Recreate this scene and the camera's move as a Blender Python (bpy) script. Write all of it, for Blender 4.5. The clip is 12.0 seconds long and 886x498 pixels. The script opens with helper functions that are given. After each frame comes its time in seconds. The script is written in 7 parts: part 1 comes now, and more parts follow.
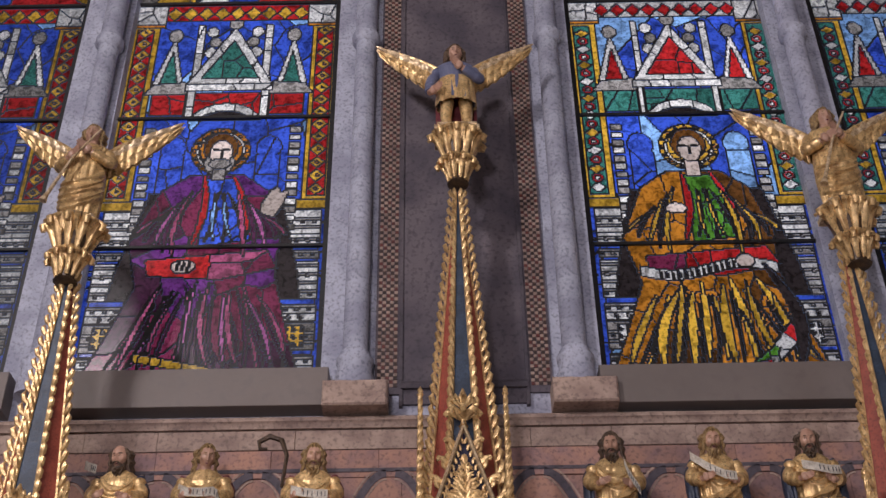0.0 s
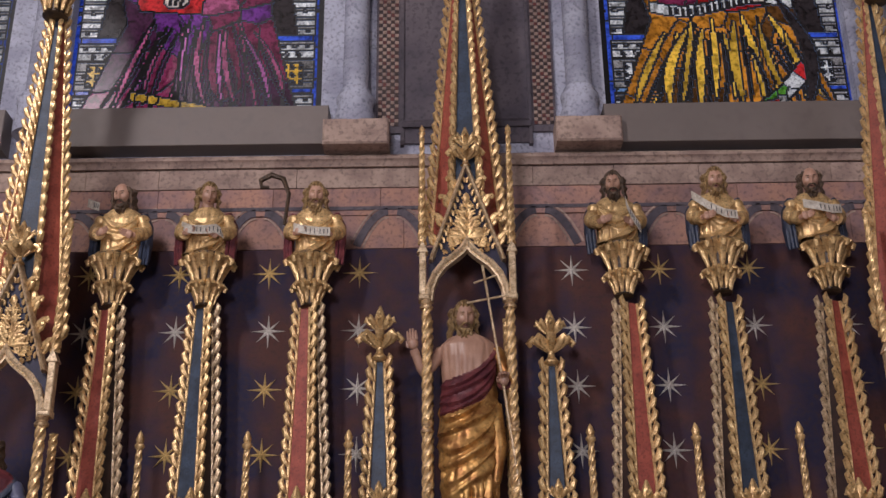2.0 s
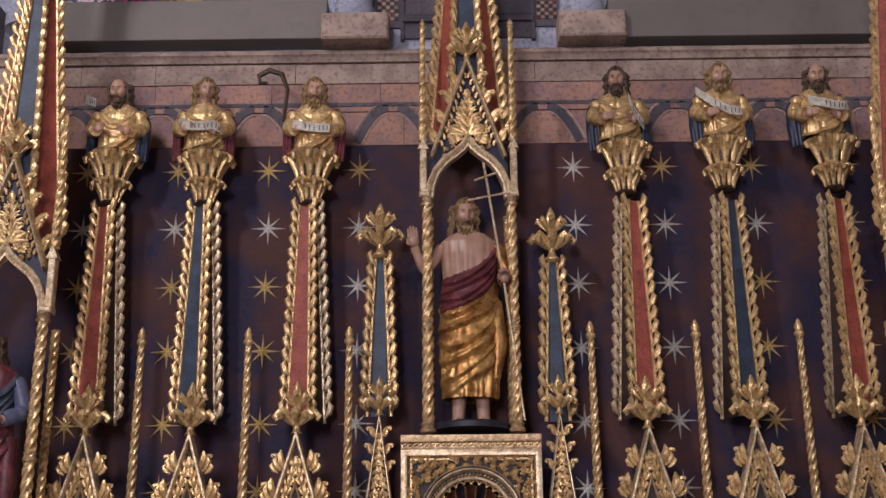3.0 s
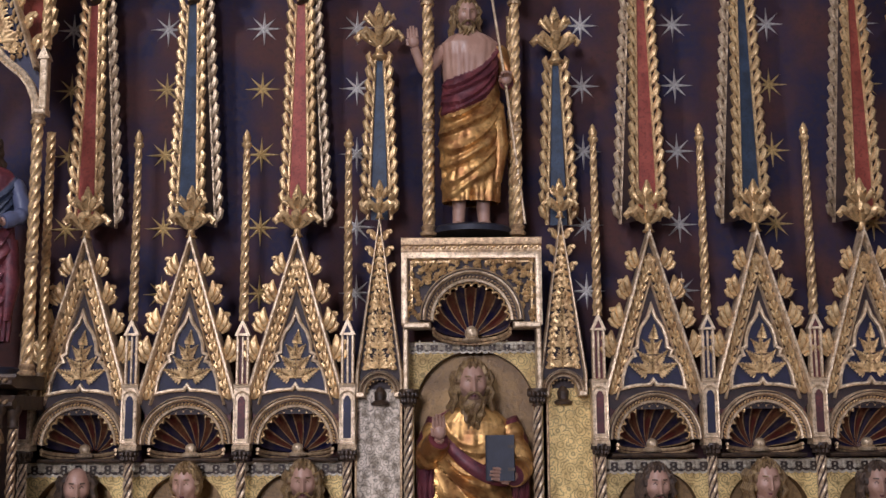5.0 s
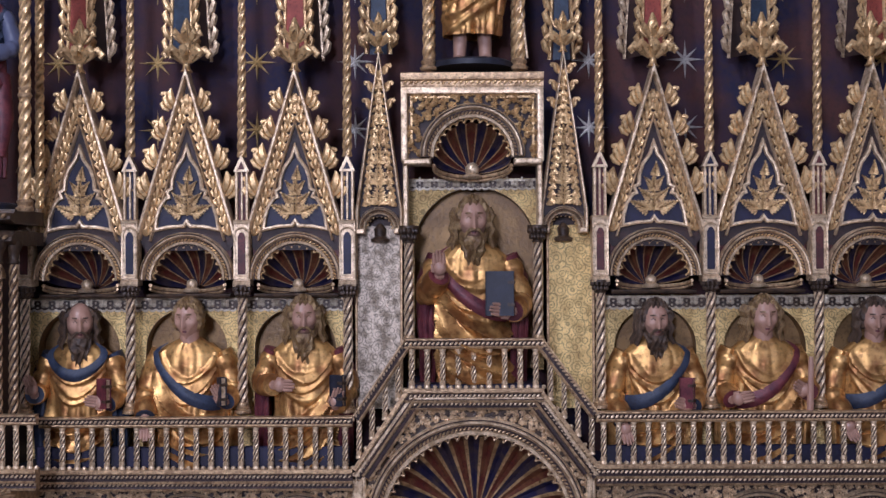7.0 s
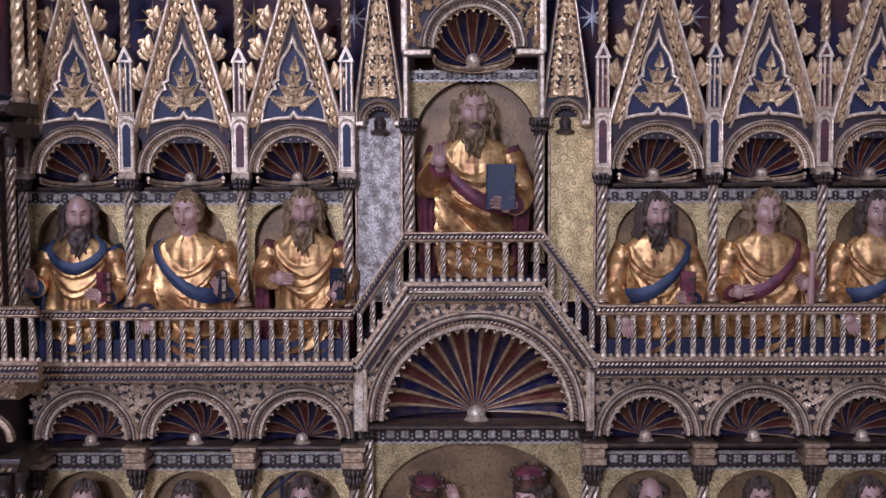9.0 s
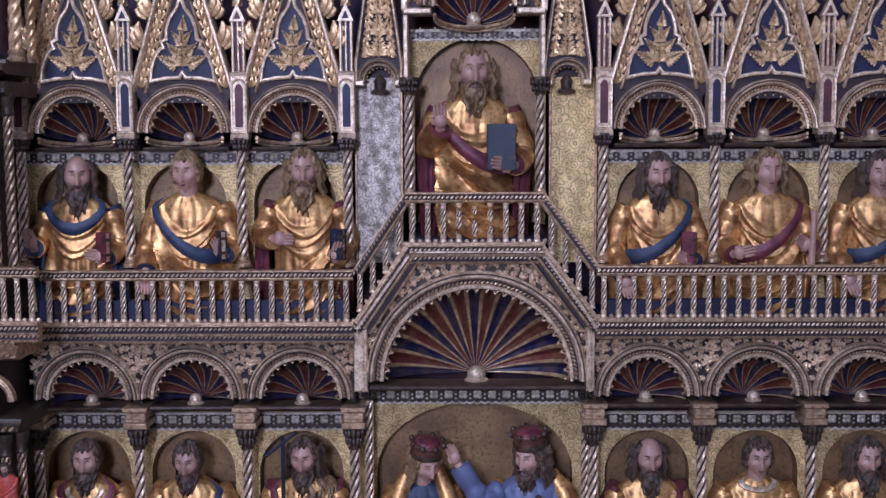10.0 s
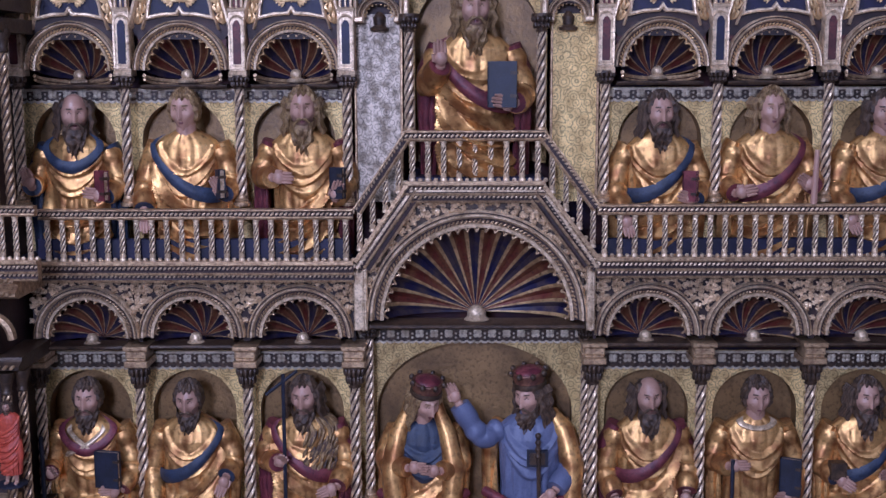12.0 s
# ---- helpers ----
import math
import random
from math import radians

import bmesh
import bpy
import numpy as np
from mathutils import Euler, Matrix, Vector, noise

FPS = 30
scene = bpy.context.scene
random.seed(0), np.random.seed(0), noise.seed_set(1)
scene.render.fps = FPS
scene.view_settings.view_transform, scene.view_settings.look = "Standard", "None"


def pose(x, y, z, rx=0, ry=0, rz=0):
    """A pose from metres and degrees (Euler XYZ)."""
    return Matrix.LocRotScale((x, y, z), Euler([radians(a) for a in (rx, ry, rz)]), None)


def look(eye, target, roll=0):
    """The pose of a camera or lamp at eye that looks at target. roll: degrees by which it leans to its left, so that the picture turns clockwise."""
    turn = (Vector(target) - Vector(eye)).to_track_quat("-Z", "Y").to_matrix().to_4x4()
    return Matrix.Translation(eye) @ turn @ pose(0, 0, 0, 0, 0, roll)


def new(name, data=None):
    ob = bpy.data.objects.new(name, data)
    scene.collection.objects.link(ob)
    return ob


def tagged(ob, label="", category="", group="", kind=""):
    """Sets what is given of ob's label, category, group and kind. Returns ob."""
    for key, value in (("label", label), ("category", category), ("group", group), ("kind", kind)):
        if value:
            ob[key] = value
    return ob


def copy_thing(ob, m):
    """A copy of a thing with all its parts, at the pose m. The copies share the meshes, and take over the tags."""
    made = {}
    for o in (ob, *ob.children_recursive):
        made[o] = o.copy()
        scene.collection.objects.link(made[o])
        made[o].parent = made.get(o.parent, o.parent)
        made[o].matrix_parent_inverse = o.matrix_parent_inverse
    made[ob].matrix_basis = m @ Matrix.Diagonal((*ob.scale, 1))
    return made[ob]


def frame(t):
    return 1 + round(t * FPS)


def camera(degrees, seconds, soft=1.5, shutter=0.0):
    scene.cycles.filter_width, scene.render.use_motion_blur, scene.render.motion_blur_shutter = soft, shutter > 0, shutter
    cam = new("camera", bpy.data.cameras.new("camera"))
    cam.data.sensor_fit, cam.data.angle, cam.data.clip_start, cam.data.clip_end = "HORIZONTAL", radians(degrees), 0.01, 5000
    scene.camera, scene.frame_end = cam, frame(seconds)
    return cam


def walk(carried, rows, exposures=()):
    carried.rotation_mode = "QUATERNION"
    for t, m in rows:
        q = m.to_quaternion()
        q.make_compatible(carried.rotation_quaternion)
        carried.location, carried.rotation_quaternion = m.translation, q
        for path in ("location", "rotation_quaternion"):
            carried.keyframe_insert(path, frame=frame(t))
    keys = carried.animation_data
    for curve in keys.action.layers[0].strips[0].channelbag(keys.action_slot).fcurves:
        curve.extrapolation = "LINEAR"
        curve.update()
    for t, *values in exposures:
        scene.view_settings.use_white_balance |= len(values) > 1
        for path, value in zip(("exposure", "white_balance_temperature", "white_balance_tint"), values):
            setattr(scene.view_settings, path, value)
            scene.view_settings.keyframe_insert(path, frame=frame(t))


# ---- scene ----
cam = camera(41.46, 12.0, soft=1.5)
EYE = 4.0
# seconds, metres forward along the view, turn, tilt, lean
ROWS = [
    (0.0, 0.000, -0.006, 35.534, -0.892),
    (0.5, 0.030, 0.089, 32.344, -0.816),
    (1.0, 0.057, 0.169, 29.056, -0.746),
    (1.5, 0.082, 0.236, 26.017, -0.683),
    (2.0, 0.104, 0.292, 22.883, -0.626),
    (2.5, 0.125, 0.338, 20.224, -0.575),
    (4.5, 0.199, 0.458, 11.239, -0.419),
    (5.0, 0.215, 0.477, 8.578, -0.390),
    (5.5, 0.231, 0.493, 6.352, -0.365),
    (6.0, 0.245, 0.508, 4.407, -0.344),
    (6.5, 0.260, 0.522, 2.472, -0.325),
    (7.0, 0.273, 0.535, 0.862, -0.308),
    (9.0, 0.321, 0.582, -4.133, -0.257),
    (9.5, 0.331, 0.593, -5.059, -0.247),
    (10.0, 0.341, 0.603, -5.975, -0.237),
    (10.5, 0.349, 0.612, -6.745, -0.226),
    (11.0, 0.357, 0.618, -7.508, -0.215),
    (11.5, 0.364, 0.622, -8.172, -0.203),
    (12.0, 0.371, 0.621, -8.804, -0.190),
]


def stand(dolly, turn, tilt, lean):
    """The camera on its stand: it tilts about one point and creeps forward along its view."""
    return pose(0, -7, EYE, 90 + tilt, 0, turn) @ pose(0, 0, -dolly, 0, 0, lean)


walk(cam, [(t, stand(d, turn, tilt, lean)) for t, d, turn, tilt, lean in ROWS],
     exposures=[(0, -0.52, 6150, 19), (2.5, -0.52, 6000, 19), (5.5, -0.34, 5350, 18), (7.2, -0.33, 4980, 22), (9, -0.28, 4620, 28), (12, -0.24, 4480, 28)])

# ---- light ----
world = bpy.data.worlds.new("world")
scene.world = world
world.use_nodes = True
wn = world.node_tree.nodes
sky = wn.new("ShaderNodeTexSky")
sky.sky_type, sky.sun_disc = "NISHITA", False
sky.sun_elevation, sky.sun_rotation = radians(40), radians(200)
world.node_tree.links.new(sky.outputs[0], wn["Background"].inputs[0])
wn["Background"].inputs[1].default_value = 0.08


def area(name, eye, target, w, h, watts, colour):
    lamp = bpy.data.lights.new(name, "AREA")
    lamp.shape, lamp.size, lamp.size_y, lamp.energy, lamp.color = "RECTANGLE", w, h, watts, colour
    ob = new(name, lamp)
    ob.matrix_world = look(eye, target)
    return ob


# upper left key, added right and front fills, and daylight behind the stained glass
# the first three stand inside solid walls, no opening is built for them
area("clerestory_daylight", (-5.7, -9.0, 12.6), (0.3, 0.3, 5.0), 1.0, 1.4, 860, (1.0, 0.93, 0.86))
area("transept_daylight", (5.7, -8.5, 7.0), (0.3, 0, 3.0), 1.4, 2.0, 90, (0.88, 0.92, 1.0))
area("nave_daylight", (-2.0, -13.0, 6.0), (0.2, 0, 2.2), 1.6, 2.4, 780, (1.0, 0.92, 0.89))
area("window_daylight", (-1.85, 2.6, 10.6), (-1.85, 0.8, 10.3), 4.2, 5.0, 130, (0.93, 0.96, 1.0))
area("window_daylight", (2.1, 2.6, 10.6), (2.1, 0.8, 10.3), 4.2, 5.0, 130, (0.93, 0.96, 1.0))
scene.view_settings.exposure = 0.0


# ---- materials ----
def surface(name, base, other=None, rough=0.6, metal=0.0, scale=8.0, fine=60.0, bump=0.2, mix=0.5, spread=0.12, dirt=None, rings=0.0):
    """Two colours blotched at one scale, fine grain and relief at another, a little variation from piece to piece."""
    m = bpy.data.materials.new(name)
    m.use_nodes = True
    n, l = m.node_tree.nodes, m.node_tree.links
    b = n["Principled BSDF"]
    co = n.new("ShaderNodeTexCoord")
    big = n.new("ShaderNodeTexNoise")
    big.inputs["Scale"].default_value, big.inputs["Detail"].default_value = scale, 6
    small = n.new("ShaderNodeTexNoise")
    small.inputs["Scale"].default_value, small.inputs["Detail"].default_value = fine, 4
    for tex in (big, small):
        l.new(co.outputs["Object"], tex.inputs["Vector"])
    ramp = n.new("ShaderNodeValToRGB")
    ramp.color_ramp.elements[0].position, ramp.color_ramp.elements[1].position = mix - spread, mix + spread
    other = other or [c * 0.6 for c in base]
    ramp.color_ramp.elements[0].color, ramp.color_ramp.elements[1].color = (*other, 1), (*base, 1)
    l.new(big.outputs["Fac"], ramp.inputs[0])
    info = n.new("ShaderNodeObjectInfo")
    hsv = n.new("ShaderNodeHueSaturation")
    vary = n.new("ShaderNodeMapRange")
    vary.inputs["To Min"].default_value, vary.inputs["To Max"].default_value = 0.85, 1.12
    l.new(info.outputs["Random"], vary.inputs["Value"])
    l.new(vary.outputs[0], hsv.inputs["Value"])
    worn = n.new("ShaderNodeMix")
    worn.data_type = "RGBA"
    grain = n.new("ShaderNodeValToRGB")
    grain.color_ramp.elements[0].position, grain.color_ramp.elements[1].position = 0.32, 0.5
    grain.color_ramp.elements[0].color, grain.color_ramp.elements[1].color = (0.65, 0.65, 0.65, 1), (0, 0, 0, 1)
    l.new(small.outputs["Fac"], grain.inputs[0])
    l.new(grain.outputs[0], worn.inputs["Factor"])
    l.new(ramp.outputs[0], worn.inputs["A"])
    worn.inputs["B"].default_value = (*(dirt or [c * 0.45 for c in other]), 1)
    l.new(worn.outputs["Result"], hsv.inputs["Color"])
    tint = hsv.outputs[0]
    if rings:
        # tooled scrollwork: rings about scattered centres
        cell = n.new("ShaderNodeTexVoronoi")
        cell.inputs["Scale"].default_value = rings
        l.new(co.outputs["Object"], cell.inputs["Vector"])
        turns = n.new("ShaderNodeMath")
        turns.operation = "MULTIPLY"
        turns.inputs[1].default_value = 22
        l.new(cell.outputs["Distance"], turns.inputs[0])
        wave = n.new("ShaderNodeMath")
        wave.operation = "SINE"
        l.new(turns.outputs[0], wave.inputs[0])
        line = n.new("ShaderNodeMapRange")
        line.inputs["From Min"].default_value, line.inputs["From Max"].default_value = 0.35, 0.95
        line.inputs["To Min"].default_value, line.inputs["To Max"].default_value = 1.0, 0.5
        l.new(wave.outputs[0], line.inputs["Value"])
        tool = n.new("ShaderNodeMix")
        tool.data_type, tool.blend_type = "RGBA", "MULTIPLY"
        tool.inputs["Factor"].default_value = 1.0
        l.new(tint, tool.inputs["A"])
        l.new(line.outputs[0], tool.inputs["B"])
        tint = tool.outputs["Result"]
    l.new(tint, b.inputs["Base Color"])
    b.inputs["Metallic"].default_value = metal
    gloss = n.new("ShaderNodeMapRange")
    gloss.inputs["To Min"].default_value, gloss.inputs["To Max"].default_value = max(0.05, rough - 0.15), min(1, rough + 0.2)
    l.new(small.outputs["Fac"], gloss.inputs["Value"])
    l.new(gloss.outputs[0], b.inputs["Roughness"])
    relief = n.new("ShaderNodeBump")
    relief.inputs["Strength"].default_value, relief.inputs["Distance"].default_value = bump, 0.01
    l.new(small.outputs["Fac"], relief.inputs["Height"])
    l.new(relief.outputs[0], b.inputs["Normal"])
    return m


GILT = surface("gilt_moulding", (0.7, 0.5, 0.27), (0.26, 0.155, 0.08), 0.32, 0.5, 30, 90, 0.3, 0.48, 0.2, (0.12, 0.075, 0.045))
GOLD = surface("gold_leaf", (0.83, 0.58, 0.27), (0.43, 0.26, 0.11), 0.31, 0.48, 14, 70, 0.25, 0.46, 0.14)
ROBE = surface("gold_robe", (0.82, 0.49, 0.16), (0.34, 0.15, 0.045), 0.36, 0.7, 9, 38, 0.2, 0.5, 0.12, (0.2, 0.085, 0.03))
PALE = surface("pale_gilt", (0.9, 0.71, 0.46), (0.44, 0.3, 0.16), 0.33, 0.4, 26, 80, 0.25, 0.47, 0.16, (0.17, 0.105, 0.06))
PUNCH = surface("punched_gold_ground", (0.86, 0.64, 0.25), (0.5, 0.33, 0.11), 0.38, 0.35, 14, 110, 0.6, 0.46, 0.14, None, 19)
SILVER = surface("silvered_ground", (0.62, 0.52, 0.39), (0.22, 0.17, 0.11), 0.4, 0.3, 16, 60, 0.5, 0.48, 0.09, None, 21)
FLOWER = surface("pale_raised_flowers", (0.74, 0.66, 0.5), (0.46, 0.38, 0.26), 0.4, 0.3, 14, 60, 0.2)
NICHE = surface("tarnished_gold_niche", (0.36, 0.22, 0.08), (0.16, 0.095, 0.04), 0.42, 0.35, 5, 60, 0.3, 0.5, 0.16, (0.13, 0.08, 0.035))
BLUE = surface("blue_paint", (0.013, 0.011, 0.046), (0.008, 0.007, 0.026), 0.5, 0, 9, 60, 0.2)
TEAL = surface("slate_blue_paint", (0.04, 0.065, 0.11), (0.02, 0.032, 0.055), 0.5, 0, 9, 60, 0.2)
SHELLRED = surface("worn_red_and_gilt_flute", (0.15, 0.032, 0.022), (0.26, 0.13, 0.05), 0.4, 0.15, 12, 50, 0.2, 0.44, 0.18, (0.06, 0.02, 0.02))
SHELLBLUE = surface("worn_blue_and_gilt_flute", (0.018, 0.016, 0.058), (0.12, 0.08, 0.055), 0.4, 0.1, 12, 50, 0.2, 0.43, 0.18, (0.014, 0.012, 0.04))
RED = surface("red_paint", (0.14, 0.032, 0.026), (0.07, 0.017, 0.016), 0.5, 0, 9, 60, 0.2)
CORAL = surface("coral_red_paint", (0.36, 0.085, 0.055), (0.24, 0.05, 0.035), 0.5, 0, 9, 60, 0.2)
STARPALE = surface("star_silvering", (0.66, 0.63, 0.58), (0.44, 0.4, 0.36), 0.5, 0.05, 20, 80, 0.1)
STARGILT = surface("star_gilding", (0.72, 0.52, 0.22), (0.5, 0.34, 0.13), 0.45, 0.1, 20, 80, 0.1)
# umber grounds; also colours shade into moulding hollows and shaft grooves
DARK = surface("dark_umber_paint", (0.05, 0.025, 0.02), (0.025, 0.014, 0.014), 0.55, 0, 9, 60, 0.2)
STARRY = surface("star_field_paint", (0.014, 0.011, 0.036), (0.068, 0.024, 0.019), 0.8, 0, 2.6, 30, 0.25, 0.5, 0.1)
BRONZE = surface("dark_wood_capital", (0.09, 0.055, 0.03), (0.04, 0.025, 0.016), 0.4, 0.2, 20, 80, 0.3)
SKIN = surface("painted_flesh", (0.51, 0.31, 0.22), (0.38, 0.21, 0.145), 0.36, 0, 12, 90, 0.04, 0.45, 0.2, (0.4, 0.23, 0.16))
HAIR = surface("painted_hair", (0.13, 0.08, 0.045), (0.06, 0.038, 0.025), 0.5, 0.1, 30, 120, 0.5)
FAIR = surface("light_brown_hair", (0.36, 0.24, 0.1), (0.18, 0.105, 0.045), 0.42, 0.25, 30, 120, 0.5)
MANTLE = surface("blue_mantle", (0.036, 0.05, 0.092), (0.022, 0.03, 0.055), 0.5, 0, 14, 70, 0.2)
TUNIC = surface("light_blue_tunic", (0.15, 0.165, 0.26), (0.09, 0.1, 0.17), 0.42, 0, 8, 70, 0.1, 0.5, 0.2, (0.08, 0.1, 0.17))
CROWN = surface("red_gilt_crown", (0.19, 0.085, 0.045), (0.1, 0.04, 0.03), 0.4, 0.35, 20, 80, 0.3)
VERMILION = surface("vermilion_robe", (0.6, 0.1, 0.045), (0.42, 0.06, 0.03), 0.5, 0, 9, 60, 0.1)
WINE = surface("wine_red_cloth", (0.2, 0.045, 0.05), (0.1, 0.02, 0.03), 0.45, 0.1, 14, 70, 0.2)
INK = surface("dark_book_cover", (0.018, 0.02, 0.038), (0.01, 0.011, 0.02), 0.5, 0, 14, 70, 0.1)
PAPER = surface("scroll_paper", (0.6, 0.56, 0.48), (0.42, 0.37, 0.3), 0.7, 0, 18, 70, 0.1)
IRON = surface("black_iron", (0.02, 0.02, 0.022), None, 0.5, 0.3, 20, 90, 0.2)
STONE = surface("pale_blue_grey_stone", (0.48, 0.5, 0.6), (0.31, 0.32, 0.41), 0.7, 0, 4, 40, 0.3)
FRESCO = surface("pink_frescoed_stone", (0.4, 0.22, 0.16), (0.24, 0.15, 0.15), 0.8, 0, 5, 35, 0.35, 0.48)
BUFF = surface("buff_ashlar", (0.42, 0.31, 0.25), (0.27, 0.19, 0.16), 0.8, 0, 6, 35, 0.4)
GREY = surface("grey_painted_panel", (0.125, 0.105, 0.12), (0.065, 0.055, 0.072), 0.75, 0, 2.5, 30, 0.35)
BOARD = surface("grey_board", (0.19, 0.16, 0.145), (0.155, 0.13, 0.118), 0.6, 0, 2, 14, 0.05, 0.5, 0.25, (0.15, 0.125, 0.115))
PLASTER = surface("church_plaster", (0.4, 0.35, 0.3), (0.3, 0.26, 0.22), 0.85, 0, 2, 30, 0.2)
TILE = surface("church_floor_stone", (0.3, 0.26, 0.22), (0.2, 0.17, 0.15), 0.5, 0, 3, 30, 0.1)


# ---- mesh helpers ----
class Shape:
    """Collects pieces of a mesh, with a material number for each face."""

    def __init__(self):
        self.v, self.f, self.m = [], [], []

    def add(self, verts, faces, mat=0, at=None):
        k = len(self.v)
        self.v += [tuple(at @ Vector(p)) for p in verts] if at else [tuple(p) for p in verts]
        self.f += [tuple(i + k for i in q) for q in faces]
        self.m += [mat] * len(faces)
        return self


def box(s, x0, x1, y0, y1, z0, z1, mat=0, at=None, bevel=0.0):
    """A block; with a bevel its front edges are chamfered."""
    b = bevel
    v = [(x0, y1, z0), (x1, y1, z0), (x1, y1, z1), (x0, y1, z1), (x0, y0 + b, z0), (x1, y0 + b, z0), (x1, y0 + b, z1), (x0, y0 + b, z1)]
    f = [(3, 2, 1, 0), (0, 1, 5, 4), (1, 2, 6, 5), (2, 3, 7, 6), (3, 0, 4, 7)]
    if b:
        v += [(x0 + b, y0, z0 + b), (x1 - b, y0, z0 + b), (x1 - b, y0, z1 - b), (x0 + b, y0, z1 - b)]
        f += [(4, 5, 9, 8), (5, 6, 10, 9), (6, 7, 11, 10), (7, 4, 8, 11), (8, 9, 10, 11)]
    else:
        f += [(4, 5, 6, 7)]
    s.add(v, f, mat, at)


def prism(s, poly, y0, y1, mat=0, at=None):
    """A flat outline of (x, z), counter-clockwise from the front, given thickness."""
    n = len(poly)
    v = [(x, y0, z) for x, z in poly] + [(x, y1, z) for x, z in poly]
    s.add(v, [tuple(range(n)), tuple(range(2 * n - 1, n - 1, -1))] + [(i, i + n, (i + 1) % n + n, (i + 1) % n) for i in range(n)], mat, at)


def lathe(s, prof, seg=12, mat=0, at=None, twist=0.0, lobes=0, depth=0.0):
    """A turned body of (radius, height); lobes and twist carve it like a rope."""
    v, f, n = [], [], len(prof)
    for r, z in prof:
        for j in range(seg):
            a = 2 * math.pi * j / seg
            q = r * (1 + depth * math.cos(lobes * a + twist * z)) if lobes else r
            v.append((q * math.cos(a), q * math.sin(a), z))
    for i in range(n - 1):
        for j in range(seg):
            k = (j + 1) % seg
            f.append((i * seg + j, i * seg + k, (i + 1) * seg + k, (i + 1) * seg + j))
    f += [tuple(range(seg - 1, -1, -1)), tuple((n - 1) * seg + j for j in range(seg))]
    s.add(v, f, mat, at)


def rope(s, x, y, z0, z1, r0, r1=None, mat=0, pitch=0.05, rings=None, groove=None):
    """A spiral-cut shaft, tapering from r0 to r1; the faces run along the twist, the grooves may take a darker material
    that puts in their shade.
    """
    r1 = r0 if r1 is None else r1
    n = rings or max(8, int((z1 - z0) / 0.012))
    k0, seg, turn = len(s.v), 24, 0.62 / r0
    for i in range(n + 1):
        z, r = (z1 - z0) * i / n, r0 + (r1 - r0) * i / n
        for j in range(seg):
            a = 2 * math.pi * j / seg
            q, b = r * (1.02 + 0.2 * math.cos(4 * a)), a + turn * z
            s.v.append((x + q * math.cos(b), y + q * math.sin(b), z0 + z))
    for i in range(n):
        for j in range(seg):
            k = (j + 1) % seg
            s.f.append((k0 + i * seg + j, k0 + i * seg + k, k0 + (i + 1) * seg + k, k0 + (i + 1) * seg + j))
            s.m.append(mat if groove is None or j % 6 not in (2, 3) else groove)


def ball(s, c, r, mat=0, seg=8, rings=5, at=None):
    r = r if isinstance(r, tuple) else (r, r, r)
    v, f = [(c[0], c[1], c[2] - r[2])], []
    for i in range(1, rings):
        p = math.pi * i / rings
        for j in range(seg):
            a = 2 * math.pi * j / seg
            v.append((c[0] + r[0] * math.sin(p) * math.cos(a), c[1] + r[1] * math.sin(p) * math.sin(a), c[2] - r[2] * math.cos(p)))
    v.append((c[0], c[1], c[2] + r[2]))
    for j in range(seg):
        k = (j + 1) % seg
        f.append((0, 1 + k, 1 + j))
        for i in range(rings - 2):
            f.append((1 + i * seg + j, 1 + i * seg + k, 1 + (i + 1) * seg + k, 1 + (i + 1) * seg + j))
        f.append((1 + (rings - 2) * seg + j, 1 + (rings - 2) * seg + k, len(v) - 1))
    s.add(v, f, mat, at)


def tube(s, path, radii, seg=8, mat=0, flat=1.0, at=None):
    """A round limb along a path of points; flat squeezes it towards the front."""
    v, f, n = [], [], len(path)
    pts = [Vector(p) for p in path]
    for i, p in enumerate(pts):
        d = (pts[min(i + 1, n - 1)] - pts[max(i - 1, 0)]).normalized()
        a = d.cross(Vector((0, 1, 0)))
        a = a.normalized() if a.length > 1e-3 else Vector((1, 0, 0))
        b = d.cross(a)
        r = radii[i] if isinstance(radii, (list, tuple)) else radii
        for j in range(seg):
            t = 2 * math.pi * j / seg
            v.append(p + a * (r * math.cos(t)) + b * (r * flat * math.sin(t)))
    for i in range(n - 1):
        for j in range(seg):
            k = (j + 1) % seg
            f.append((i * seg + j, i * seg + k, (i + 1) * seg + k, (i + 1) * seg + j))
    f += [tuple(range(seg - 1, -1, -1)), tuple((n - 1) * seg + j for j in range(seg))]
    s.add(v, f, mat, at)


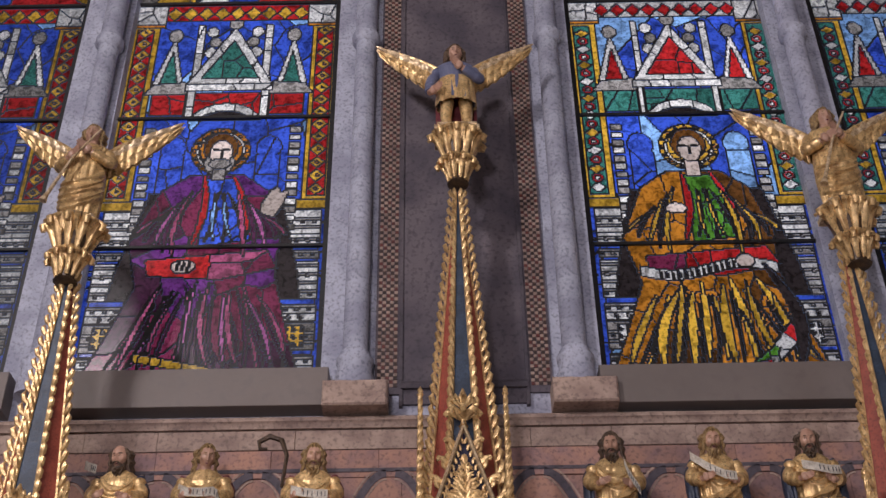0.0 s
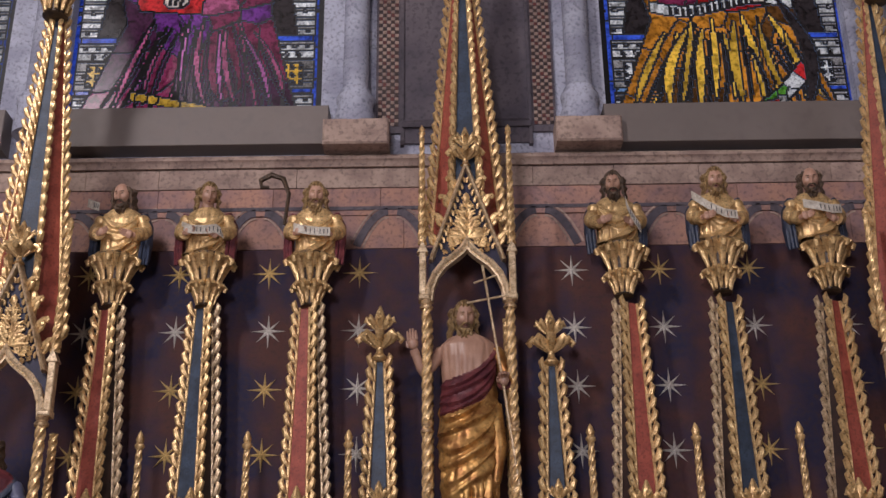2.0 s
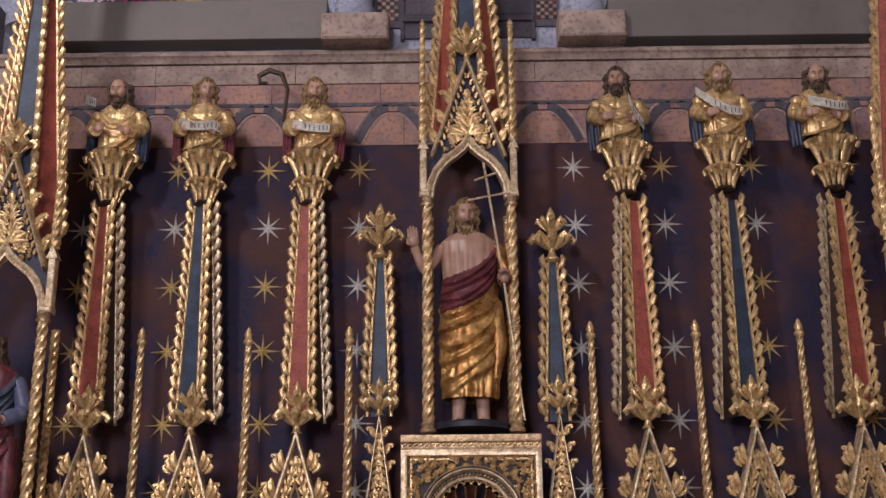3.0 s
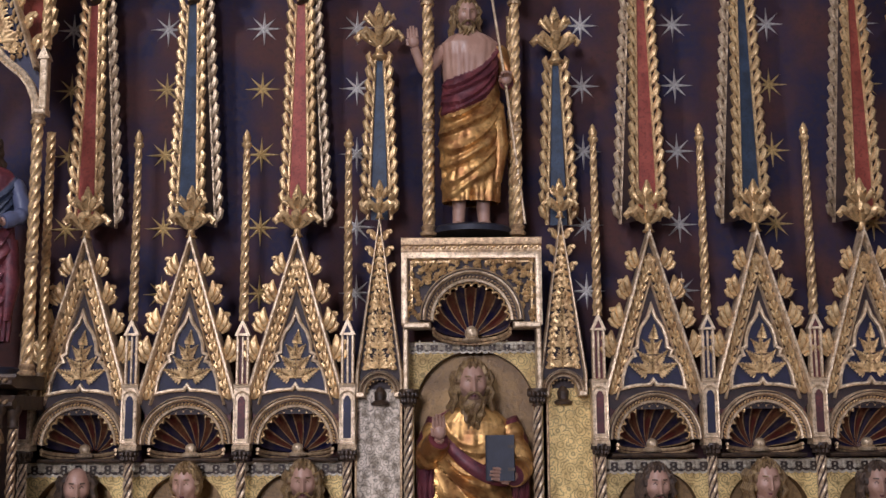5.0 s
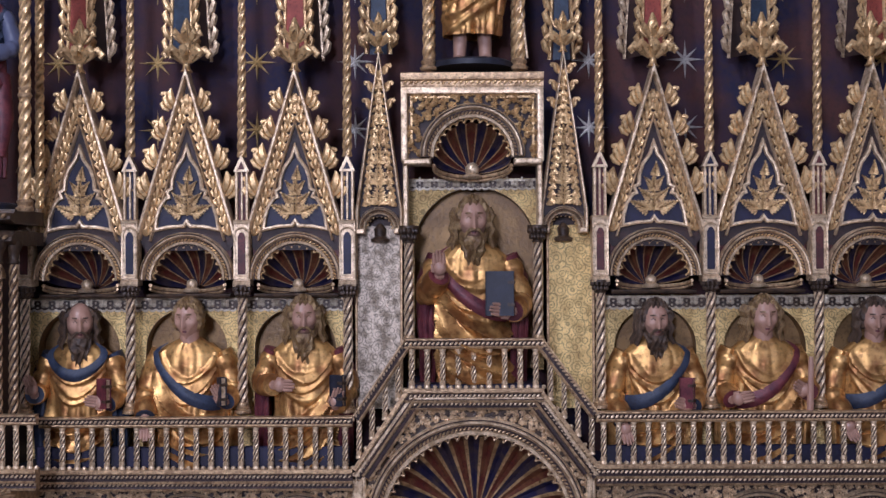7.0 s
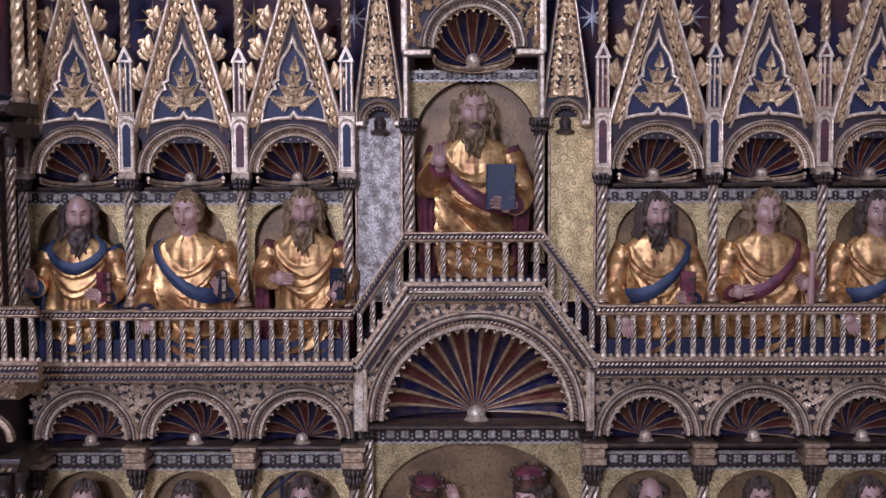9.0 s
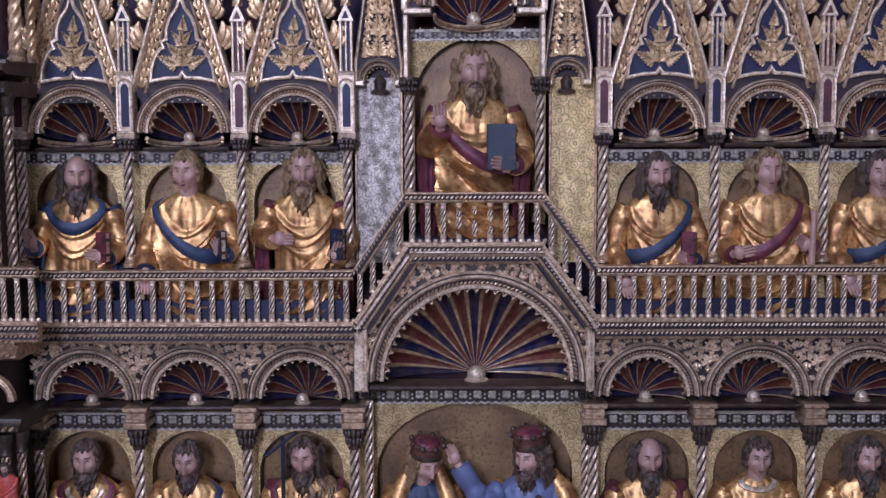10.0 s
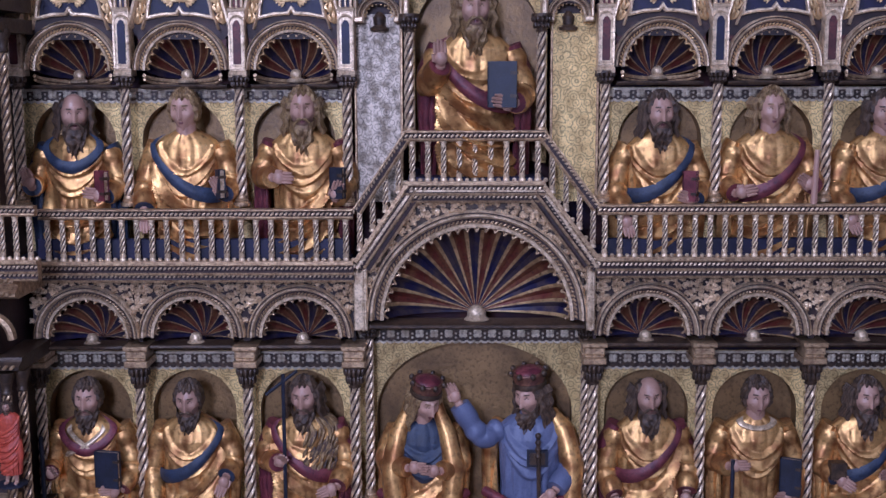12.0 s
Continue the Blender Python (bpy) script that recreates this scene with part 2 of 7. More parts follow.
def mould(s, path, prof, mat=0, closed=False, dark=()):
    """A moulding along a path of (x, z): the profile is (offset to the path's left, y); dark: hollows whose shade the
    next material's colour puts in.
    """
    n, k = len(path), len(prof)
    v, f = [], []
    for i, (x, z) in enumerate(path):
        a = path[(i - 1) % n] if closed or i else path[i]
        b = path[(i + 1) % n] if closed or i < n - 1 else path[i]
        d1 = Vector((x - a[0], z - a[1]))
        d2 = Vector((b[0] - x, b[1] - z))
        d1 = d1.normalized() if d1.length > 1e-9 else d2.normalized()
        d2 = d2.normalized() if d2.length > 1e-9 else d1
        m = (d1 + d2).normalized()
        w = 1 / max(0.35, m.dot(d1))
        for o, y in prof:
            v.append((x - m.y * o * w, y, z + m.x * o * w))
    for i in range(n if closed else n - 1):
        for j in range(k - 1):
            p, q = i * k + j, ((i + 1) % n) * k + j
            f.append((p, p + 1, q + 1, q))
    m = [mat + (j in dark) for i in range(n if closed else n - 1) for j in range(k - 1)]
    if not closed:
        f += [tuple(range(k)), tuple((n - 1) * k + j for j in range(k - 1, -1, -1))]
        m += [mat, mat]
    s.add(v, f, mat)
    s.m[-len(f):] = m


def along(path, step, start=0.5):
    """Points at even steps along a path of (x, z), with the direction there."""
    out, left = [], step * start
    for (x0, z0), (x1, z1) in zip(path, path[1:]):
        d = math.hypot(x1 - x0, z1 - z0)
        while left <= d:
            t = left / d
            out.append((x0 + (x1 - x0) * t, z0 + (z1 - z0) * t, math.atan2(z1 - z0, x1 - x0)))
            left += step
        left -= d
    return out


def arc(cx, cz, r, a0=180, a1=0, n=24, rz=None):
    rz = rz or r
    return [(cx + r * math.cos(radians(a0 + (a1 - a0) * i / n)), cz + rz * math.sin(radians(a0 + (a1 - a0) * i / n))) for i in range(n + 1)]


def cable(s, path, step, r, y, mat=0):
    """A rope moulding: short slanting lozenges along the path."""
    for x, z, a in along(path, step):
        at = Matrix.Translation((x, y, z)) @ Matrix.Rotation(-a - 0.7, 4, "Y")
        ball(s, (0, 0, 0), (r * 1.5, r, r * 0.75), mat, 6, 4, at)


def crocket(s, x, y, z, ang, size, mat=0, flip=1):
    """A curled leaf that grows from an edge along ang in the front plane and curls to the right (flip 1) or left."""
    flip = -flip
    at = Matrix.Translation((x, y, z)) @ Matrix.Rotation(-ang, 4, "Y")
    c = size
    tube(s, [(0, 0, 0), (c * 0.35, -c * 0.1, flip * c * 0.12), (c * 0.7, -c * 0.2, flip * c * 0.36), (c * 0.86, -c * 0.3, flip * c * 0.7), (c * 0.68, -c * 0.36, flip * c * 0.86)],
         [c * 0.18, c * 0.3, c * 0.27, c * 0.18, c * 0.14], 6, mat, 0.6, at)
    ball(s, (c * 0.6, -c * 0.3, flip * c * 0.74), c * 0.15, mat, 6, 4, at)


def sprig(s, x, y, z, d, c, mat=0):
    """A short upright leaf that leans out from an edge and closes on the next one."""
    tube(s, [(x, y, z), (x + d * c * 0.28, y - c * 0.12, z + c * 0.35), (x + d * c * 0.42, y - c * 0.18, z + c * 0.8), (x + d * c * 0.3, y - c * 0.16, z + c * 1.12)],
         [c * 0.12, c * 0.25, c * 0.22, c * 0.05], 6, mat, 0.8)


def spray(s, x, y, z, size, mat=0, turn=0.0):
    """A stalk with pairs of small leaves, rising from x, z."""
    at = Matrix.Translation((x, y, z)) @ Matrix.Rotation(turn, 4, "Y")
    tube(s, [(0, 0, 0), (size * 0.04, -0.004, size * 0.5), (0, -0.004, size)], size * 0.035, 5, mat, 1, at)
    for i in range(5):
        h, w = size * (0.08 + 0.18 * i), size * (0.36 - 0.055 * i)
        for e in (-1, 1):
            for q, g in ((1.0, 0.5), (0.55, 0.95), (1.05, 0.05)):
                tube(s, [(0, -0.004, h), (e * w * q * 0.55, -0.012, h + w * g * 0.4), (e * w * q, -0.014, h + w * g)], [w * 0.05, w * 0.19, w * 0.05], 6, mat, 0.5, at)
    ball(s, (0, -0.006, size * 1.02), (size * 0.08, 0.008, size * 0.12), mat, 6, 4, at)


def leafage(s, inside, x0, x1, z0, z1, step, size, y, seed, mat=0):
    """Fills a field with small curled leaves."""
    rnd = random.Random(seed)
    for i in range(int((x1 - x0) / step) + 1):
        for j in range(int((z1 - z0) / step) + 1):
            x, z = x0 + (i + rnd.uniform(0.2, 0.8)) * step, z0 + (j + rnd.uniform(0.2, 0.8)) * step
            if inside(x, z):
                turn = rnd.uniform(0, 6.28)
                for g, q in ((0.0, 1.0), (0.75, 0.8), (-0.75, 0.8)):
                    n, m = math.sin(turn + g) * size * q, math.cos(turn + g) * size * q
                    tube(s, [(x, y, z), (x + n * 0.4, y - size * 0.25, z + m * 0.4), (x + n * 0.75, y - size * 0.1, z + m * 0.75)], [size * 0.08, size * 0.2, size * 0.06], 6, mat, 0.7)


def fleuron(t, x, y, z, h, neck=False):
    """A fleuron: a turned bud on a neck, with each curled leaf a piece of its own."""
    at = Matrix.Translation((x, y, z))
    s = Shape()
    if neck:
        lathe(s, [(0.03, -0.025), (0.046, -0.01), (0.046, 0.0), (0.03, 0.01)], 10, 0, at)
    lathe(s, [(h * 0.05, 0), (h * 0.12, h * 0.02), (h * 0.07, h * 0.08), (h * 0.06, h * 0.18), (h * 0.13, h * 0.3), (h * 0.08, h * 0.42), (h * 0.08, h * 0.52), (h * 0.12, h * 0.62), (h * 0.1, h * 0.8), (h * 0.05, h * 0.93), (h * 0.02, h)], 8, 0, at)
    core = part("fleuron", s, GOLD, t)
    for k in range(5):
        a = radians(180 + 45 * k)
        for way, radii in ((((0.05, 0.2), (0.2, 0.34), (0.34, 0.42), (0.41, 0.34), (0.36, 0.28)), (0.05, 0.085, 0.08, 0.065, 0.045)), (((0.07, 0.55), (0.18, 0.66), (0.26, 0.75), (0.27, 0.67)), (0.04, 0.06, 0.055, 0.04))):
            s = Shape()
            tube(s, [(math.cos(a) * h * q, math.sin(a) * h * q * 0.8, h * e) for q, e in way], [h * r for r in radii], 7, 0, 0.7, at)
            part("leaf", s, GOLD, core)
    return core


def part(name, s, mats, parent=None, label="", smooth=True):
    """Links a shape as one mesh object under a thing or under a part."""
    me = bpy.data.meshes.new(name)
    me.from_pydata(s.v, [], s.f)
    for m in mats if isinstance(mats, (list, tuple)) else [mats]:
        me.materials.append(m)
    me.polygons.foreach_set("material_index", s.m)
    me.polygons.foreach_set("use_smooth", [smooth] * len(s.f))
    if smooth:
        me.set_sharp_from_angle(angle=radians(42))
    me.update()
    ob = new(name, me)
    ob.parent = parent
    if label:
        ob["label"] = label
    return ob


def piece(first, at, parent):
    """One more of an alike part, on the same mesh."""
    ob = new(first.name.split(".")[0], first.data)
    ob.parent, ob.matrix_local = parent, at
    return ob


def thing(name, label, category, group="", kind=""):
    return tagged(new(name), label, category, group, kind)


def spot(u, v, y):
    """A point of the front plane slid along the camera's sight line to the depth y, to fit its view."""
    k = 1 + y / 7
    return (u * k, y, EYE + (v - EYE) * k)


def place(ob, u, v, y):
    """Stands a thing at the depth y, moved and scaled about the camera to fit its view."""
    ob.location, k = spot(u, v, y), 1 + y / 7
    ob.scale = (k, k, k)
    return ob


def again(ob, u, v, y):
    return copy_thing(ob, Matrix.Translation(spot(u, v, y)))


# ---- plan of the altarpiece, placed to fit the camera's view ----
AXIS = 0.115
BAYS = (-2.163, -1.543, -0.917, 1.150, 1.777, 2.402)
PIERS = (-2.475, -1.866, -1.221, -0.614, 0.836, 1.467, 2.087, 2.712)
WALL_Y, STAR_Y = 0.62, 0.42

# ---- the church round it ----
def slab(name, x0, x1, y0, y1, z0, z1, mat, label):
    s = Shape()
    box(s, x0, x1, y0, y1, z0, z1)
    return tagged(part(name, s, mat, smooth=False), label, name.split("_")[0], kind="structure")


slab("floor", -6.4, 6.4, -14.4, 1.4, -0.3, 0.0, TILE, "worn grey stone floor of the church")
slab("ceiling", -6.4, 6.4, -14.4, 1.4, 14.0, 14.3, PLASTER, "plain plastered ceiling high over the choir")
for name, x0, x1 in (("wall_west", -6.4, -6.1), ("wall_east", 6.1, 6.4)):
    slab(name, x0, x1, -14.1, WALL_Y, 0, 14, PLASTER, "plain plastered side wall of the choir")
slab("wall_south", -6.4, 6.4, -14.4, -14.1, 0, 14, PLASTER, "plain plastered wall facing the altarpiece")


def wall_north():
    """The window wall: masonry below, between and over the two lights and their neighbours."""
    k = 1 + WALL_Y / 7
    y0, y1, low, top = WALL_Y, 1.05, spot(0, 7.93, WALL_Y)[2], 13.2
    holes = [(-4.75, -3.03), (-2.62, -0.85), (1.075, 2.78), (3.16, 4.85)]
    s = Shape()
    box(s, -6.1, 6.1, y0, y1, 0, low)
    box(s, -6.1, 6.1, y0, y1, top, 14)
    edges = [-6.1 / k] + [e for h in holes for e in h] + [6.1 / k]
    for a, b in zip(edges[::2], edges[1::2]):
        box(s, a * k, b * k, y0, y1, low, top)
    w = tagged(part("wall_north", s, STONE, smooth=False), "pale grey stone wall between tall stained glass windows", "wall", kind="structure")
    return w, holes


north, HOLES = wall_north()


def frieze():
    t = thing("frieze", "pink frescoed stone frieze with painted scrolls and a moulded cornice", "frieze", kind="structure")
    s = Shape()
    mould(s, [(-3.6, 7.575), (3.7, 7.575)], [(-0.03, 0.1), (-0.03, -0.02), (0.0, -0.03), (0.012, -0.05), (0.03, -0.055), (0.045, -0.04), (0.045, 0.1)], 0)
    part("cornice", s, BUFF, t)
    rnd = random.Random(4)
    for row, (z0, z1) in enumerate(((7.40, 7.54), (7.20, 7.393), (6.965, 7.193))):
        x = -3.6
        while x < 3.6:
            w = rnd.uniform(0.45, 0.95)
            b = Shape()
            box(b, x, min(3.7, x + w - 0.002), -0.004 * rnd.random(), 0.1, z0, z1, 0, None, 0.002)
            part("stone", b, BUFF if row == 0 else FRESCO, t, smooth=False)
            x += w
    for x in (-2.45, -1.86, -1.22, -0.36, 0.6, 1.45, 2.06, 2.66):
        for e in (-1, 1):
            c = Shape()
            path = [(x + e * (0.03 + 0.2 * q), 7.22 - 0.24 * q ** 2) for q in [i / 10 for i in range(11)]]
            mould(c, path if e > 0 else path[::-1], [(-0.026, -0.003), (-0.026, -0.008), (0.026, -0.008), (0.026, -0.003)], 0)
            part("painted_scroll", c, GREY, t)
            for o in (-0.04, 0.04):
                c = Shape()
                mould(c, path if e > 0 else path[::-1], [(o - 0.006, -0.003), (o - 0.006, -0.007), (o + 0.006, -0.007), (o + 0.006, -0.003)], 0)
                part("painted_line", c, BUFF, t)
    c = Shape()
    box(c, -3.6, 3.7, -0.008, -0.003, 7.235, 7.26)
    part("painted_line", c, GREY, t, "dark painted line under the cornice", smooth=False)
    return place(t, 0, 0, WALL_Y - 0.07)


fr = frieze()
fr.location = (0, WALL_Y - 0.07, EYE - EYE * (1 + (WALL_Y - 0.07) / 7))


def star_wall():
    s = Shape()
    box(s, -3.5, 3.6, 0, 0.12, 1.0, 6.96)
    t = part("wall_panel", s, STARRY, smooth=False)
    tagged(t, "dark blue and umber painted boarding behind the gables", "panel", kind="structure")
    y = STAR_Y
    t.scale = (1 + y / 7,) * 3
    t.location = (0, y, EYE - EYE * (1 + y / 7))


star_wall()


def star(mat, label):
    s = Shape()
    v = [(0, -0.012, 0)]
    for i in range(16):
        r = (0.112 if i % 4 == 0 else 0.1) if i % 2 == 0 else 0.024
        a = math.pi * i / 8
        v.append((r * math.sin(a), 0.0, r * math.cos(a)))
    s.add(v, [(0, (i + 1) % 16 + 1, i + 1) for i in range(16)])
    return tagged(part("star", s, mat, smooth=False), label, "star", "stars on the painted boarding")


gold_star = place(star(STARGILT, "gilded eight-pointed star on the dark boarding"), -1.14, 6.797, STAR_Y - 0.004)
pale_star = place(star(STARPALE, "silvered eight-pointed star on the dark boarding"), -1.13, 6.412, STAR_Y - 0.004)
STAR_COLS = (-2.285, -1.71, -1.135, -0.567, 0.78, 1.335, 1.9, 2.47)
for i, u in enumerate(STAR_COLS):
    for j, v in enumerate((6.797, 6.412, 6.035, 5.632, 5.19, 4.8)):
        if (i, j) not in ((2, 0), (2, 1)):
            yellow = (j != 1 and (i < 3 or j == 0)) if i < 4 else (i > 4 and j == 0) or (i > 5 and j > 1)
            again(gold_star if yellow else pale_star, u, v, STAR_Y - 0.004)


# ---- canopies of the upper tier ----
def shell(s, r, depth, flutes, mats, y0=0.0, z=0.0, sink=0.0, rib=0.16):
    """A fluted half dome that opens to the front; flutes take turns in the colours, ribs are gilt."""
    k0, n = len(s.v), flutes * 3
    turns = [math.pi * (i // 3 + (0.0, rib, 0.5 + rib / 2)[i % 3]) / flutes for i in range(n + 1)]
    for i, a in enumerate(turns):
        d = 0.04 if i % 3 == 2 else 0.0
        for q in range(7):
            e = q / 6
            rr, yy = r * math.sin(e * math.pi / 2) + 0.002, depth * math.cos(e * math.pi / 2)
            rr += d * r * 2.2 * e
            s.v.append((math.cos(a) * rr, y0 + yy + d * 0.5 * e, z - sink * yy / depth + math.sin(a) * rr))
    for i in range(n):
        for q in range(6):
            k = k0 + i * 7 + q
            s.f.append((k, k + 7, k + 8, k + 1))
            s.m.append(mats[(i // 3) % len(mats)] if i % 3 else 0)


def shell_rim(s, r, depth, y0, z, sink):
    """Two rolls that close the foot of a shell and bow back with it."""
    for g, dz in ((0.011, 0.0), (0.008, -0.022)):
        path = [(r * math.cos(a), y0 + depth * math.sin(a), z + dz - sink * math.sin(a)) for a in [math.pi * i / 18 for i in range(19)]]
        tube(s, path, g, 7)


def arch_front(r, w, y=0.0, z=0.0, n=28, seg=1.0):
    """Mouldings of a round arch: a pale outer roll, a hollow coloured dark for its shade with a cable, an inner fringe.
    """
    a, b, c = Shape(), Shape(), Shape()
    path = arc(0, z, r, n=n)
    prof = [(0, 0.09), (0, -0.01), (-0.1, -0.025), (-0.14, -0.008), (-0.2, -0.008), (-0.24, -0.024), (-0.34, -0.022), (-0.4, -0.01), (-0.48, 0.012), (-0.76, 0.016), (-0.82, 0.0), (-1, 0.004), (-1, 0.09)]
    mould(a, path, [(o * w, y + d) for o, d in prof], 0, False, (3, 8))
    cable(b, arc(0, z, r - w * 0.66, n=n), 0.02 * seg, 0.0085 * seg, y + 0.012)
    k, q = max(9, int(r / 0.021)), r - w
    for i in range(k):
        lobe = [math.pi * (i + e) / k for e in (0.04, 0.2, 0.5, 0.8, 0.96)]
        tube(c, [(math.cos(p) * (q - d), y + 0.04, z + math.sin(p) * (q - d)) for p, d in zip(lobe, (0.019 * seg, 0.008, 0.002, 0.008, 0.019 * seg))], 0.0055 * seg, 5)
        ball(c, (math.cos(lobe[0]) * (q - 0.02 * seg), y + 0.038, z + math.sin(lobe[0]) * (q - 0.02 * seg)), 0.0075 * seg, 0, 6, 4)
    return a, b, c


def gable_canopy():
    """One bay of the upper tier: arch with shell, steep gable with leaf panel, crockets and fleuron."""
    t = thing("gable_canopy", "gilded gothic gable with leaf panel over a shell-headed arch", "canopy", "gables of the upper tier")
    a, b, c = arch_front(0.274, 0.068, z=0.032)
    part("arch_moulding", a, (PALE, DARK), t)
    part("cable_moulding", b, GOLD, t)
    part("fringe", c, GOLD, t)
    s = Shape()
    shell(s, 0.205, 0.27, 11, (1, 2), 0.06, 0.02, 0.045)
    part("shell", s, (GOLD, SHELLBLUE, SHELLRED), t, "fluted shell painted red and blue")
    s = Shape()
    ball(s, (0, 0.14, 0.0), (0.034, 0.034, 0.034), 0, 12, 8)
    lathe(s, [(0.05, -0.042), (0.055, -0.032), (0.036, -0.017)], 12, 0, Matrix.Translation((0, 0.14, 0)))
    part("boss", s, PALE, t)
    s = Shape()
    shell_rim(s, 0.215, 0.14, 0.02, 0.0, 0.035)
    part("shell_rim", s, GILT, t)
    s = Shape()
    mould(s, [(-0.245, -0.062), (0.245, -0.062)], [(-0.012, 0.25), (-0.012, 0.05), (0, 0.04), (0.008, 0.04), (0.012, 0.05), (0.012, 0.25)])
    part("impost", s, BRONZE, t)
    # spandrel board behind the arch, cut to its curve
    s = Shape()
    rim = arc(0, 0.03, 0.25, n=24)
    for (xa, za), (xb, zb) in zip(rim, rim[1:]):
        s.add([(xa, 0.045, za), (xb, 0.045, zb), (xb, 0.045, 0.46), (xa, 0.045, 0.46)], [(0, 3, 2, 1)])
    part("spandrel", s, RED, t)
    # gable
    foot, apex, zf = 0.288, 1.235, 0.265
    rake = [(-foot, zf), (0, apex), (foot, zf)]
    s = Shape()
    mould(s, rake, [(0.012, 0.07), (0.012, -0.012), (0.004, -0.028), (-0.008, -0.03), (-0.016, -0.016), (-0.02, 0.02), (-0.02, 0.07)])
    part("rake", s, PALE, t)
    s = Shape()
    prism(s, [(-foot, zf), (-0.24, 0.2), (0.24, 0.2), (foot, zf), (0, apex - 0.03)], 0.035, 0.06)
    part("gable_board", s, DARK, t)
    s = Shape()
    for e in (-1, 1):
        for x, z, q in along([(e * 0.252, 0.26), (e * 0.012, apex - 0.19)], 0.056):
            for side, c in ((e, 0.05), (-e, 0.05), (0.1 * e, 0.062)):
                sprig(s, x, 0.024, z, side * 1.3 - e * 0.55, c)
    part("leaf_border", s, GOLD, t)
    # inner pointed trefoil with blue ground and a leaf spray
    s = Shape()
    mould(s, [(-0.215, 0.255), (0, 0.945), (0.215, 0.255)], [(0.006, 0.04), (0.006, 0.004), (0.0, -0.006), (-0.006, 0.004), (-0.006, 0.04)])
    part("inner_rake", s, PALE, t)
    out = [(-0.182, 0.32), (-0.172, 0.39), (-0.152, 0.455), (-0.118, 0.5), (-0.1, 0.505), (-0.112, 0.54), (-0.085, 0.555), (-0.082, 0.61), (-0.062, 0.67), (-0.02, 0.73), (0, 0.79)]
    ring = out + [(-x, z) for x, z in out[-2::-1]] + [(0.1, 0.338), (0.02, 0.342), (0, 0.37), (-0.02, 0.342), (-0.1, 0.338)]
    s = Shape()
    prism(s, ring[::-1], 0.024, 0.034)
    part("panel_ground", s, BLUE, t, smooth=False)
    s = Shape()
    mould(s, ring, [(0.011, 0.035), (0.011, 0.002), (0.003, -0.006), (-0.006, -0.004), (-0.009, 0.006), (-0.009, 0.035)], 0, True)
    part("tracery", s, PALE, t)
    s = Shape()
    for x, z, g, q in ((0, 0.4, 0.12, 0), (0, 0.51, 0.1, 0), (0.006, 0.6, 0.08, 0.1), (-0.025, 0.41, 0.12, -1.15), (0.025, 0.41, 0.12, 1.15), (-0.02, 0.47, 0.085, -0.8), (0.02, 0.47, 0.085, 0.8), (-0.015, 0.55, 0.06, -0.7), (0.015, 0.55, 0.06, 0.7)):
        spray(s, x, 0.018, z, g, 0, q)
    part("leaf_spray", s, GOLD, t)
    # crockets outside and fleuron
    for e in (-1, 1):
        for i, (x, z, q) in enumerate(along([(e * (foot - 0.055), zf + 0.2), (e * 0.03, apex - 0.06)], 0.175)):
            s = Shape()
            g = 0.86 - 0.05 * i
            sprig(s, x + e * 0.002, 0.012, z - 0.02, e * 0.7, 0.13 * g)
            sprig(s, x + e * 0.02, 0.004, z - 0.035, e * 1.2, 0.105 * g)
            sprig(s, x + e * 0.035, 0.0, z - 0.05, e * 1.9, 0.075 * g)
            crocket(s, x + e * 0.03, 0.0, z + 0.05 * g, math.pi / 2 - e * 0.5, 0.06 * g, 0, e)
            part("crocket", s, GOLD, t)
    fleuron(t, 0, 0.01, apex - 0.01, 0.32)
    return t


canopy = place(gable_canopy(), BAYS[0], 3.905, 0.0)
for u in BAYS[1:]:
    again(canopy, u, 3.905 + (0.012 if u > 0 else 0), 0.0)


